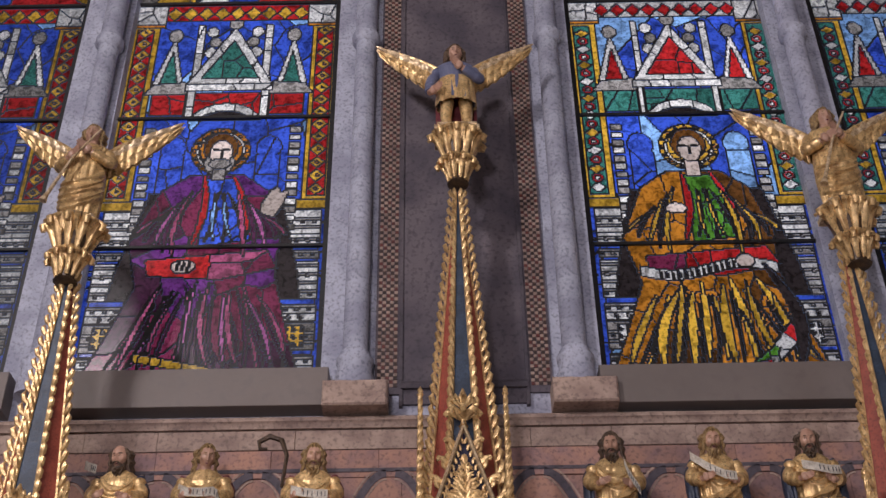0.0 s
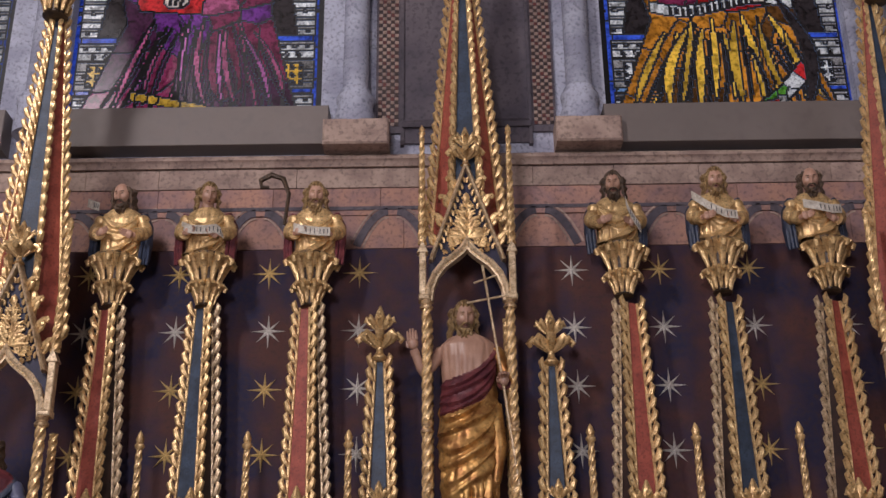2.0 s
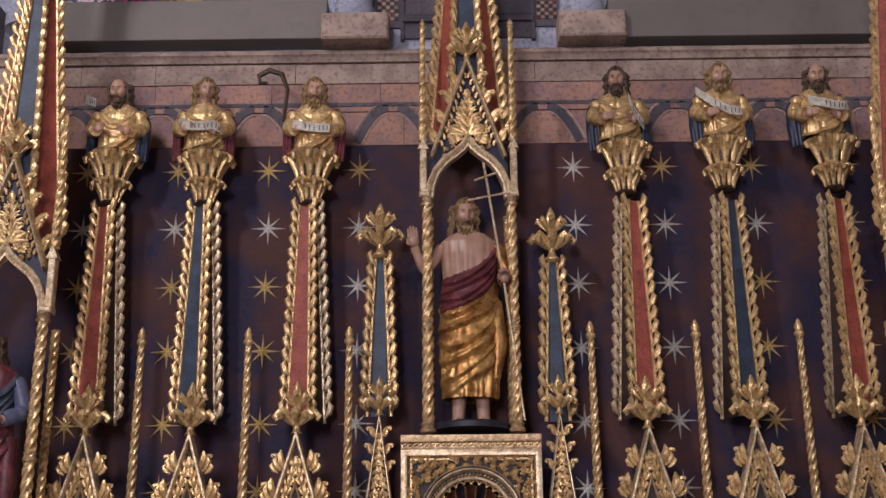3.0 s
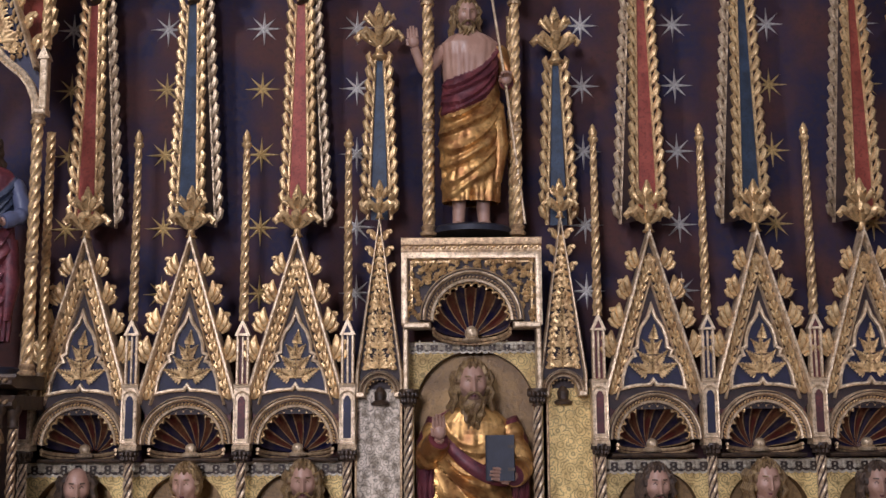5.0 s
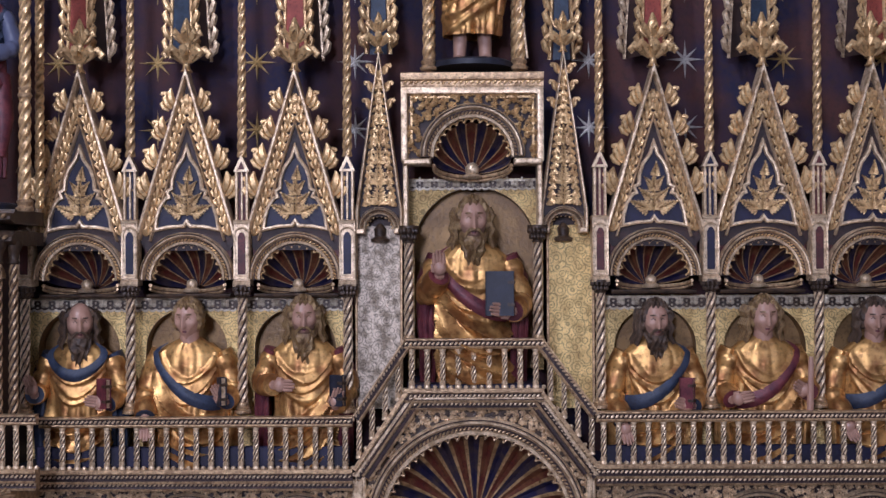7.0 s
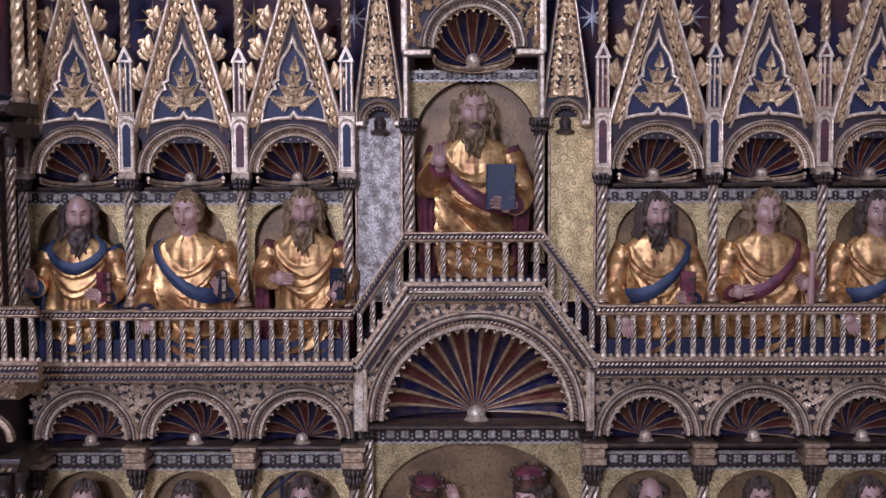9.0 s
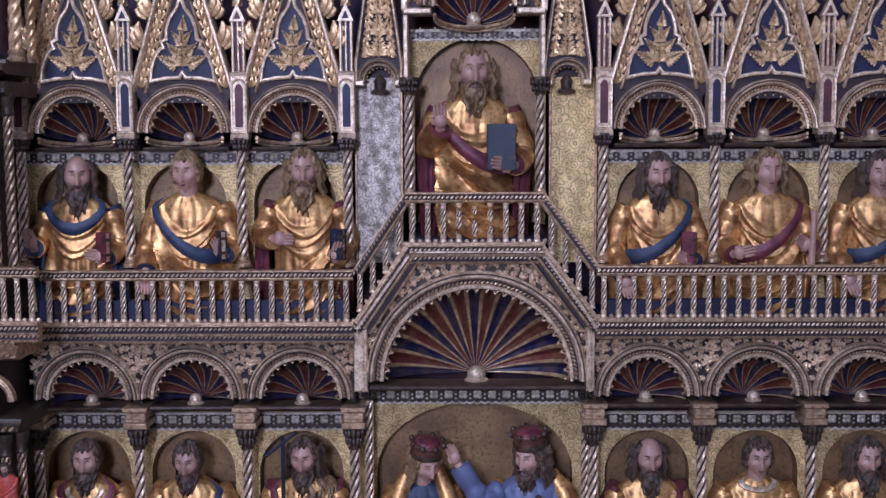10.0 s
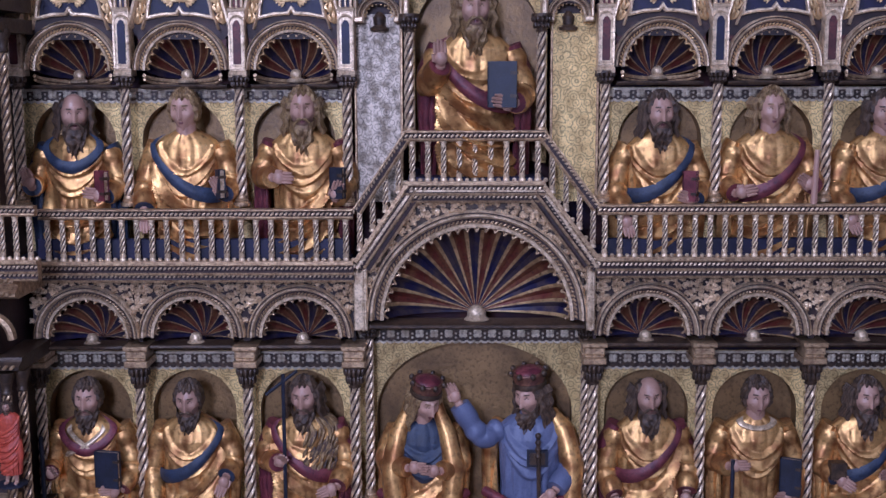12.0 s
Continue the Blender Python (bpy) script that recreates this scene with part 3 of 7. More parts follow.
def pinnacle_pier(mat, label):
    """A pier with an inset panel, a gabled shaft and a thin twisted pinnacle."""
    t = thing("pinnacle_pier", label, "pier", "piers of the upper tier")
    s = Shape()
    box(s, -0.045, 0.045, -0.02, 0.08, 0.02, 0.36)
    mould(s, [(-0.05, 0.01), (0.05, 0.01)], [(-0.012, 0.08), (-0.014, -0.035), (0, -0.04), (0.012, -0.03), (0.02, -0.02), (0.02, 0.08)])
    mould(s, [(-0.036, 0.05), (0.036, 0.05), (0.036, 0.29)] + arc(0, 0.29, 0.036, 0, 180, 8)[1:], [(0, -0.02), (0, -0.032), (-0.009, -0.034), (-0.012, -0.02)], 0, True)
    mould(s, [(-0.048, 0.365), (0.048, 0.365)], [(-0.01, 0.08), (-0.01, -0.03), (0.004, -0.034), (0.012, -0.022), (0.012, 0.08)])
    part("pier_body", s, PALE, t)
    s = Shape()
    prism(s, [(-0.022, 0.065), (0.022, 0.065), (0.022, 0.28), (0.012, 0.302), (0, 0.308), (-0.012, 0.302), (-0.022, 0.28)], -0.025, -0.019)
    part("panel", s, mat, t, smooth=False)
    s = Shape()
    for x in (-0.03, 0.03):
        box(s, x - 0.008, x + 0.008, -0.02, 0.03, 0.375, 0.66, 0, None, 0.004)
    box(s, -0.03, 0.03, 0.0, 0.03, 0.375, 0.66, 1)
    box(s, -0.006, 0.006, -0.012, 0.0, 0.375, 0.66, 0, None, 0.003)
    prism(s, [(-0.046, 0.655), (0.046, 0.655), (0, 0.755)], -0.028, 0.03)
    prism(s, [(-0.02, 0.668), (0.02, 0.668), (0, 0.715)], -0.031, -0.027, 1)
    part("gabled_shaft", s, (PALE, mat), t, smooth=False)
    s = Shape()
    rope(s, 0, 0, 0.74, 1.78, 0.024, 0.017, 0, 0.075, None, 1)
    part("pinnacle", s, (GOLD, GILT), t)
    s = Shape()
    lathe(s, [(0.018, 1.77), (0.03, 1.785), (0.03, 1.8), (0.02, 1.81), (0.027, 1.835), (0.012, 1.87), (0.003, 1.885)], 8)
    part("bud", s, GOLD, t)
    return t


red_pier = place(pinnacle_pier(RED, "gilded pier with red panel and twisted pinnacle"), PIERS[0], 3.905, -0.01)
blue_pier = place(pinnacle_pier(BLUE, "gilded pier with blue panel and twisted pinnacle"), PIERS[1], 3.905, -0.01)
for i, u in enumerate(PIERS[2:]):
    again(red_pier if i in (0, 2, 4) else blue_pier, u, 3.9 + (0.016 if u > 0 else 0), -0.01)


# ---- twisted columns and gilded niche backs ----
def colonnette(z0, z1, r, cap, label, dark=True):
    t = thing("colonnette", label, "column", "twisted colonnettes")
    s = Shape()
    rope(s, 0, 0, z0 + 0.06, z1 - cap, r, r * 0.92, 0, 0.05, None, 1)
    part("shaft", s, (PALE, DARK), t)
    s = Shape()
    lathe(s, [(r * 1.9, 0), (r * 1.9, 0.018), (r * 1.5, 0.022), (r * 1.6, 0.032), (r * 1.3, 0.04), (r * 1.35, 0.05), (r * 1.05, 0.062)], 12, 0, Matrix.Translation((0, 0, z0)))
    part("base", s, GILT, t)
    s = Shape()
    at = Matrix.Translation((0, 0, z1 - cap))
    lathe(s, [(r * 1.25, 0), (r * 1.3, 0.008), (r * 1.05, 0.012), (r * 1.3, cap * 0.45), (r * 2.0, cap * 0.8), (r * 2.2, cap * 0.84), (r * 2.2, cap)], 10, 0, at)
    for k in range(7):
        a = radians(180 + 30 * k)
        for h, q in ((0.35, 1.5), (0.7, 1.9)):
            ball(s, (math.cos(a) * r * q, math.sin(a) * r * q, cap * h), (r * 0.42, r * 0.42, cap * 0.2), 0, 6, 4, at)
    part("capital", s, BRONZE if dark else GILT, t)
    return t


upper_col = place(colonnette(-0.66, 0.075, 0.026, 0.075, "twisted gilded colonnette with a dark leaf capital"), PIERS[0], 3.83, 0.0)
for u in PIERS[1:]:
    again(upper_col, u, 3.83 + (0.02 if u > 0 else 0), 0.0)
lower_col = place(colonnette(-0.8, 0.14, 0.029, 0.14, "twisted gilded colonnette with a tall dark leaf capital"), -2.44, 2.1, 0.0)
LOWER_PIERS = (-2.44, -1.853, -1.221, -0.594, 0.795, 1.425, 2.06, 2.69)
for u in LOWER_PIERS[1:]:
    again(lower_col, u, 2.1 + (0.02 if u > 0 else 0), 0.0)


def niche_back(w, low, top, spring, r, name, band=0.105, rise=None):
    """A flat gilded ground with an arched recess cut into it, and a band of small raised flowers."""
    t = thing(name, "punched gold ground with a round-headed recess", "niche", "gilded niches")
    s = Shape()
    h = w / 2
    rim = [(-r, low)] + arc(0, spring, r, n=20, rz=rise) + [(r, low)]
    outer = [(-h, low)] + [(max(-h, min(h, x * 4)), top) if abs(x) > r * 0.2 else (x, top) for x, z in rim[1:-1]] + [(h, low)]
    v = [(x, 0, z) for x, z in outer] + [(x, 0, z) for x, z in rim] + [(x, 0.11, z) for x, z in rim]
    n = len(rim)
    s.add(v, [(i + n, i, i + 1, i + n + 1) for i in range(n - 1)])
    part("ground", s, PUNCH, t, smooth=False)
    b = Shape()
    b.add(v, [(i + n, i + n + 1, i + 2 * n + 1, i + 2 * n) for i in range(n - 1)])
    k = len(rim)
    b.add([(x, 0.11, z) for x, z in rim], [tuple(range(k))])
    # the recess takes a darker, browner gold than the flat ground
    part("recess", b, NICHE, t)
    c = Shape()
    box(c, -h, h, -0.006, 0.0, top - band, top - 0.004, 0)
    part("band_ground", c, BRONZE, t, smooth=False)
    c = Shape()
    mid = top - band * 0.46
    for i, (x, z, q) in enumerate(along([(-h + 0.01, mid), (h - 0.01, mid)], 0.042)):
        if i % 2 == 0:
            for e in range(4):
                a = math.pi / 2 * e + math.pi / 4
                ball(c, (x + 0.015 * math.cos(a), -0.008, z + 0.015 * math.sin(a)), (0.014, 0.007, 0.014), 0, 6, 4)
        else:
            for dz in (0.028, 0.0, -0.024):
                ball(c, (x, -0.007, z + dz), (0.007, 0.006, 0.007), 0, 6, 4)
        path = [(x - 0.021 + 0.042 * k / 4, top - band + 0.004 - 0.012 * math.sin(math.pi * k / 4)) for k in range(5)]
        mould(c, path, [(-0.007, 0.0), (-0.005, -0.01), (0.004, -0.01), (0.006, 0.0)])
    mould(c, [(-h, top - 0.01), (h, top - 0.01)], [(-0.008, 0.0), (-0.006, -0.012), (0.006, -0.012), (0.008, 0.0)])
    part("flower_band", c, FLOWER, t)["kind"] = "stuff"
    return t


nb = place(niche_back(0.625, -0.95, -0.025, -0.325, 0.235, "upper_niche", 0.07), BAYS[0], 3.86, 0.16)
for u in BAYS[1:]:
    again(nb, u, 3.86, 0.16)
nb = place(niche_back(0.63, -1.15, 0.0, -0.36, 0.245, "lower_niche", 0.1), -2.15, 2.32, 0.16)
LOWER_BAYS = (-2.15, -1.537, -0.905, 1.11, 1.742, 2.375)
for u in LOWER_BAYS[1:]:
    again(nb, u, 2.32, 0.16)
place(niche_back(0.78, -1.1, 0.0, -0.4, 0.35, "central_upper_niche", 0.055), AXIS + 0.005, 4.51, 0.16)
place(niche_back(1.37, -1.1, 0.02, -0.485, 0.57, "central_lower_niche", 0.085, 0.42), AXIS - 0.01, 2.44, 0.16)


def side_panel(mat, label):
    t = thing("patterned_panel", label, "panel", "patterned panels")
    s = Shape()
    box(s, -0.135, 0.135, 0, 0.03, -1.05, 0.0)
    part("ground", s, mat, t, smooth=False)
    s = Shape()
    for x in (-0.13, 0.13):
        box(s, x - 0.008, x + 0.008, -0.012, 0.0, -1.05, 0.0, 0, None, 0.004)
    part("edge_fillet", s, GILT, t)
    return t


place(side_panel(SILVER, "worn silvered panel with tooled scrollwork beside the central niche"), -0.435, 4.24, 0.1)
place(side_panel(PUNCH, "pale gold panel with tooled scrollwork beside the central niche"), 0.665, 4.24, 0.1)


# ---- lower arcade, balustrades and the central arch ----
def ledge(name, u0, u1, v0, v1, y0, y1, mat, label):
    s = Shape()
    box(s, u0, u1, y0, y1, v0, v1, 0, None, 0.006)
    return tagged(part(name, s, mat, smooth=False), label, "ledge", kind="structure")


ledge("upper_ledge", -3.4, -0.6, 2.79, 2.88, -0.085, 0.44, BLUE, "dark blue ledge under the upper row of figures")
ledge("upper_ledge", 0.83, 3.4, 2.79, 2.88, -0.085, 0.44, BLUE, "dark blue ledge under the upper row of figures")
ledge("central_ledge", -0.27, 0.49, 3.2, 3.34, -0.11, 0.44, BLUE, "dark blue ledge under the central figure")
ledge("lower_ledge", -3.4, 3.4, 1.0, 1.245, -0.2, 0.44, GILT, "gilded ledge under the lower row of figures")
ledge("altar_base", -3.4, 3.4, 0.0, 1.0, -0.1, 0.44, BUFF, "plain stone base below the altarpiece")


for u0, u1 in ((-2.38, -0.6), (0.83, 2.45)):
    ledge("parapet_board", u0, u1, 2.86, 2.99, -0.085, -0.065, BLUE, "dark blue board behind the balusters")


def lower_arch():
    t = thing("arcade_arch", "gilded round arch with a painted shell and leaf spandrels", "arch", "arches of the lower tier")
    a, b, c = arch_front(0.31, 0.085, z=0.03)
    part("arch_moulding", a, (PALE, DARK), t)
    part("cable_moulding", b, GILT, t)
    part("fringe", c, GILT, t)
    s = Shape()
    shell(s, 0.226, 0.27, 11, (1, 2), 0.06, -0.01, 0.03)
    part("shell", s, (GOLD, SHELLBLUE, SHELLRED), t, "fluted shell painted red and blue")
    s = Shape()
    ball(s, (0, 0.1, 0.0), (0.037, 0.037, 0.037), 0, 12, 8)
    lathe(s, [(0.05, -0.035), (0.055, -0.025), (0.038, -0.01)], 12, 0, Matrix.Translation((0, 0.1, 0)))
    part("boss", s, PALE, t)
    s = Shape()
    mould(s, [(-0.25, -0.035), (0.25, -0.035)], [(-0.012, 0.16), (-0.012, 0.01), (0, 0.0), (0.012, 0.01), (0.014, 0.16)])
    part("impost", s, BRONZE, t)
    s = Shape()
    rim = arc(0, 0.03, 0.3, n=24)
    for (xa, za), (xb, zb) in zip(rim, rim[1:]):
        s.add([(xa, 0.03, za), (xb, 0.03, zb), (xb, 0.03, 0.37), (xa, 0.03, 0.37)], [(0, 3, 2, 1)])
    for x in (-0.308, 0.308):
        box(s, x - 0.009, x + 0.009, 0.03, 0.06, 0.0, 0.37)
    part("spandrel", s, DARK, t)
    s = Shape()
    leafage(s, lambda x, z: math.hypot(x, z - 0.03) > 0.325 and abs(x) < 0.31, -0.32, 0.32, 0.1, 0.37, 0.025, 0.046, 0.016, 3)
    part("leaf_carving", s, PALE, t)
    return t


la = place(lower_arch(), LOWER_BAYS[0], 2.365, -0.04)
for u in LOWER_BAYS[1:]:
    again(la, u, 2.37 + (0.012 if u > 0 else 0), -0.04)


def abacus():
    t = thing("impost_block", "gilded stepped impost block over a colonnette", "impost", "impost blocks")
    s = Shape()
    for z0, z1, w in ((0, 0.035, 0.068), (0.035, 0.055, 0.055), (0.055, 0.1, 0.06), (0.1, 0.125, 0.072)):
        box(s, -w, w, -w - 0.01, 0.12, z0, z1, 0, None, 0.006)
    part("block", s, GILT, t, smooth=False)
    return t


ab = place(abacus(), LOWER_PIERS[0], 2.232, 0.0)
for u in LOWER_PIERS[1:]:
    again(ab, u, 2.232 + (0.02 if u > 0 else 0), 0.0)


def balustrade(points, height, count, label, base=True):
    """Rail, base and turned balusters along a run of (u, v) given for the rail's top."""
    t = thing("balustrade", label, "balustrade", "gilded balustrades")
    s = Shape()
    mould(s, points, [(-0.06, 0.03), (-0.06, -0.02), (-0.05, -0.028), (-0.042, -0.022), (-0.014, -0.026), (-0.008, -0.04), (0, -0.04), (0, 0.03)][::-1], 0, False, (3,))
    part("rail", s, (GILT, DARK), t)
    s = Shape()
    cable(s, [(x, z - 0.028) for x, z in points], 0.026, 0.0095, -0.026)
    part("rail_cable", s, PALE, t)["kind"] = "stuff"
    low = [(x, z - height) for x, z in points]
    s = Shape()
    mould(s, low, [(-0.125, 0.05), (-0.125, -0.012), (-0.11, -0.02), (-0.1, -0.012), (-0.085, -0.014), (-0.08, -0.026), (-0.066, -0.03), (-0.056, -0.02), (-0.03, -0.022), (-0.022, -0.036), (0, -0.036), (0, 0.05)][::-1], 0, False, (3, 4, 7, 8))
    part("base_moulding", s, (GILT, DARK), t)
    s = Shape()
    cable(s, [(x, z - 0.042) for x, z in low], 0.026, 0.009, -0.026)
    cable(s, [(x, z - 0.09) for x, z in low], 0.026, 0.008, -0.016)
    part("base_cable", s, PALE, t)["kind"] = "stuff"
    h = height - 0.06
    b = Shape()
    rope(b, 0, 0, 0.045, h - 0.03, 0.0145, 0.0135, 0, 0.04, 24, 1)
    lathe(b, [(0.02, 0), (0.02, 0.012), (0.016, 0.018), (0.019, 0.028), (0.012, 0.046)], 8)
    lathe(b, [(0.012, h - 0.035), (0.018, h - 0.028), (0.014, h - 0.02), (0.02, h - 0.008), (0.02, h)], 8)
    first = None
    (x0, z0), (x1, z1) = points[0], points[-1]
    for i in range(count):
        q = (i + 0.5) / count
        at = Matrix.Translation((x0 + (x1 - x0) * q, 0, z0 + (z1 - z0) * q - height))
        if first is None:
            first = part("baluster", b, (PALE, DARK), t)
            first.matrix_local = at
        else:
            piece(first, at, t)
    # small lobes between the feet
    s = Shape()
    for i in range(count):
        q = (i + 1) / count
        ball(s, (x0 + (x1 - x0) * q, -0.01, z0 + (z1 - z0) * q - height + 0.006), (0.014, 0.014, 0.014), 0, 7, 4)
    part("lobe_band", s, PALE, t)["kind"] = "stuff"
    return t


FRONT = -0.12
b1 = place(balustrade([(-0.905, 0), (0.893, 0)], 0.3, 21, "gilded balustrade with twisted balusters before the upper figures"), -1.482, 3.15, FRONT)
again(b1, 1.71, 3.172, FRONT)
place(balustrade([(-0.4, 0), (0.4, 0)], 0.285, 9, "gilded balustrade of the central balcony"), AXIS - 0.008, 3.592, FRONT)
lean_l = balustrade([(-0.298 / 2, -0.22), (0.298 / 2, 0.22)], 0.3, 4, "sloping gilded balustrade rising to the central balcony")
place(lean_l, -0.44, 3.372, FRONT)
lean_r = balustrade([(-0.312 / 2, 0.208), (0.312 / 2, -0.208)], 0.3, 4, "sloping gilded balustrade falling from the central balcony")
place(lean_r, 0.663, 3.38, FRONT)
# returns towards the corner towers
place(balustrade([(-0.36, 0), (0.36, 0)], 0.31, 9, "gilded balustrade of the corner tower"), -2.76, 3.17, -0.5)


def great_arch():
    """The large arch under the balcony, with a mitred hood and the great shell."""
    t = thing("great_arch", "large gilded arch with painted fan shell under a mitred hood", "arch")
    hood = [(-0.655, -0.05), (-0.655, 0.285), (-0.352, 0.708), (0.352, 0.708), (0.655, 0.285), (0.655, -0.05)]
    s = Shape()
    mould(s, hood[1:5], [(0.06, 0.1), (0.06, -0.03), (0.05, -0.045), (0.036, -0.045), (0.03, -0.03), (0.01, -0.026), (0.004, -0.01), (-0.012, -0.012), (-0.016, 0.02), (-0.016, 0.1)], 0, False, (4,))
    part("hood_moulding", s, (PALE, DARK), t)
    s = Shape()
    cable(s, [(x, z + 0.02) for x, z in hood[1:5]], 0.026, 0.01, -0.03)
    part("hood_cable", s, GILT, t)
    for x in (-0.655, 0.655):
        s = Shape()
        box(s, x - (0.055 if x < 0 else 0.025), x + 0.025, -0.02, 0.1, -0.06, 0.29, 0, None, 0.008)
        box(s, x - 0.006, x + 0.006, -0.028, -0.015, -0.06, 0.29, 0, None, 0.004)
        part("jamb", s, PALE, t)
    s = Shape()
    outline = hood[1:5]
    rim = arc(0, 0.0, 0.62, n=32)

    def up(x):
        for (xa, za), (xb, zb) in zip(outline, outline[1:]):
            if xa <= x <= xb:
                return za + (zb - za) * (x - xa) / (xb - xa)
        return outline[0][1]
    for (xa, za), (xb, zb) in zip(rim, rim[1:]):
        s.add([(xa, 0.03, za), (xb, 0.03, zb), (xb, 0.03, max(zb, up(xb))), (xa, 0.03, max(za, up(xa)))], [(0, 3, 2, 1)])
    part("spandrel", s, BRONZE, t)
    a, b, c = arch_front(0.64, 0.1, z=0.0, n=44, seg=1.25)
    part("arch_moulding", a, (PALE, DARK), t)
    part("cable_moulding", b, GILT, t)
    part("fringe", c, GILT, t)
    s = Shape()
    shell(s, 0.535, 0.36, 17, (1, 2), 0.05, -0.015, 0.02, 0.26)
    part("shell", s, (GOLD, SHELLBLUE, SHELLRED), t, "great fan shell with gilt ribs, painted red and blue")
    s = Shape()
    ball(s, (0, 0.12, 0.01), (0.056, 0.056, 0.056), 0, 14, 9)
    lathe(s, [(0.07, -0.03), (0.074, -0.02), (0.056, 0.0)], 14, 0, Matrix.Translation((0, 0.12, 0)))
    part("boss", s, PALE, t)
    s = Shape()
    mould(s, [(-0.62, -0.035), (0.62, -0.035)], [(-0.02, 0.05), (-0.02, -0.01), (-0.008, -0.024), (0.008, -0.024), (0.014, 0.0), (0.014, 0.16)])
    part("impost", s, BRONZE, t)
    s = Shape()
    leafage(s, lambda x, z: math.hypot(x, z) > 0.65 and z < up(x) - 0.02 and abs(x) < 0.63, -0.64, 0.64, 0.15, 0.72, 0.03, 0.05, 0.018, 4)
    part("leaf_carving", s, PALE, t)
    return t


place(great_arch(), AXIS + 0.004, 2.5, -0.1)
big_col = colonnette(-0.95, 0.1, 0.024, 0.08, "twisted gilded colonnette beside the central scene")
place(big_col, -0.508, 2.37, 0.04)
again(big_col, 0.748, 2.37, 0.04)


# ---- centre: box over the blessing figure, small gables, baldachin ----
def arched_box():
    t = thing("arched_box", "gilded box with a shell arch over the central figure", "canopy")
    a, b, c = arch_front(0.305, 0.08, z=0.0, seg=1.1)
    part("arch_moulding", a, (PALE, DARK), t)
    part("cable_moulding", b, GILT, t)
    part("fringe", c, GOLD, t)
    s = Shape()
    shell(s, 0.22, 0.28, 11, (1, 2), 0.05, -0.03, 0.05)
    part("shell", s, (GOLD, SHELLBLUE, SHELLRED), t, "fluted shell painted red and blue")
    s = Shape()
    ball(s, (0, 0.14, -0.07), (0.042, 0.042, 0.045), 0, 12, 8)
    lathe(s, [(0.045, -0.125), (0.06, -0.11), (0.04, -0.095)], 14, 0, Matrix.Translation((0, 0.14, 0)))
    part("boss", s, PALE, t)
    s = Shape()
    shell_rim(s, 0.225, 0.13, 0.03, -0.05, 0.06)
    part("shell_rim", s, GILT, t)
    s = Shape()
    rim = arc(0, 0, 0.3, n=24)
    for (xa, za), (xb, zb) in zip(rim, rim[1:]):
        s.add([(xa, 0.02, za), (xb, 0.02, zb), (xb, 0.02, 0.36), (xa, 0.02, 0.36)], [(0, 3, 2, 1)])
    for e in (-1, 1):
        xs = sorted((e * 0.3, e * 0.4))
        box(s, xs[0], xs[1], 0.02, 0.1, -0.02, 0.36)
    part("spandrel", s, DARK, t)
    s = Shape()
    leafage(s, lambda x, z: math.hypot(x, z) > 0.315 and abs(x) < 0.37, -0.38, 0.38, 0.0, 0.37, 0.032, 0.05, 0.008, 5)
    for e in (-1, 1):
        mould(s, [(e * 0.35, 0.06), (e * 0.35, 0.34), (e * 0.08, 0.34)][::e], [(-0.008, 0.02), (-0.006, -0.004), (0.006, -0.004), (0.008, 0.02)])
    part("leaf_carving", s, GOLD, t)
    s = Shape()
    mould(s, [(-0.395, -0.03), (-0.395, 0.38), (0.395, 0.38), (0.395, -0.03)], [(0.014, 0.12), (0.014, -0.02), (0.0, -0.026), (-0.02, -0.02), (-0.024, 0.0), (-0.03, 0.02), (-0.03, 0.12)])
    part("frame", s, PALE, t)
    for e in (-1, 1):
        s = Shape()
        xs = sorted((e * 0.24, e * 0.4))
        box(s, xs[0], xs[1], -0.03, 0.14, -0.05, -0.015, 0, None, 0.008)
        xs = sorted((e * 0.372, e * 0.4))
        box(s, xs[0], xs[1], -0.01, 0.14, -0.42, -0.05, 0, None, 0.006)
        part("bracket", s, PALE, t)
    s = Shape()
    mould(s, [(-0.41, 0.45), (0.41, 0.45)], [(-0.055, 0.3), (-0.055, -0.015), (-0.04, -0.02), (-0.02, -0.018), (-0.012, -0.035), (0.01, -0.04), (0.025, -0.04), (0.03, -0.03), (0.03, 0.3)])
    part("cornice", s, GILT, t)
    s = Shape()
    cable(s, [(-0.4, 0.422), (0.4, 0.422)], 0.032, 0.011, -0.02)
    part("cornice_cable", s, GOLD, t)
    return t


place(arched_box(), AXIS - 0.008, 4.64, -0.05)
centre_col = colonnette(-0.58, 0.11, 0.026, 0.1, "twisted gilded colonnette beside the central figure")
place(centre_col, -0.262, 4.13, -0.02)
again(centre_col, 0.478, 4.13, -0.02)


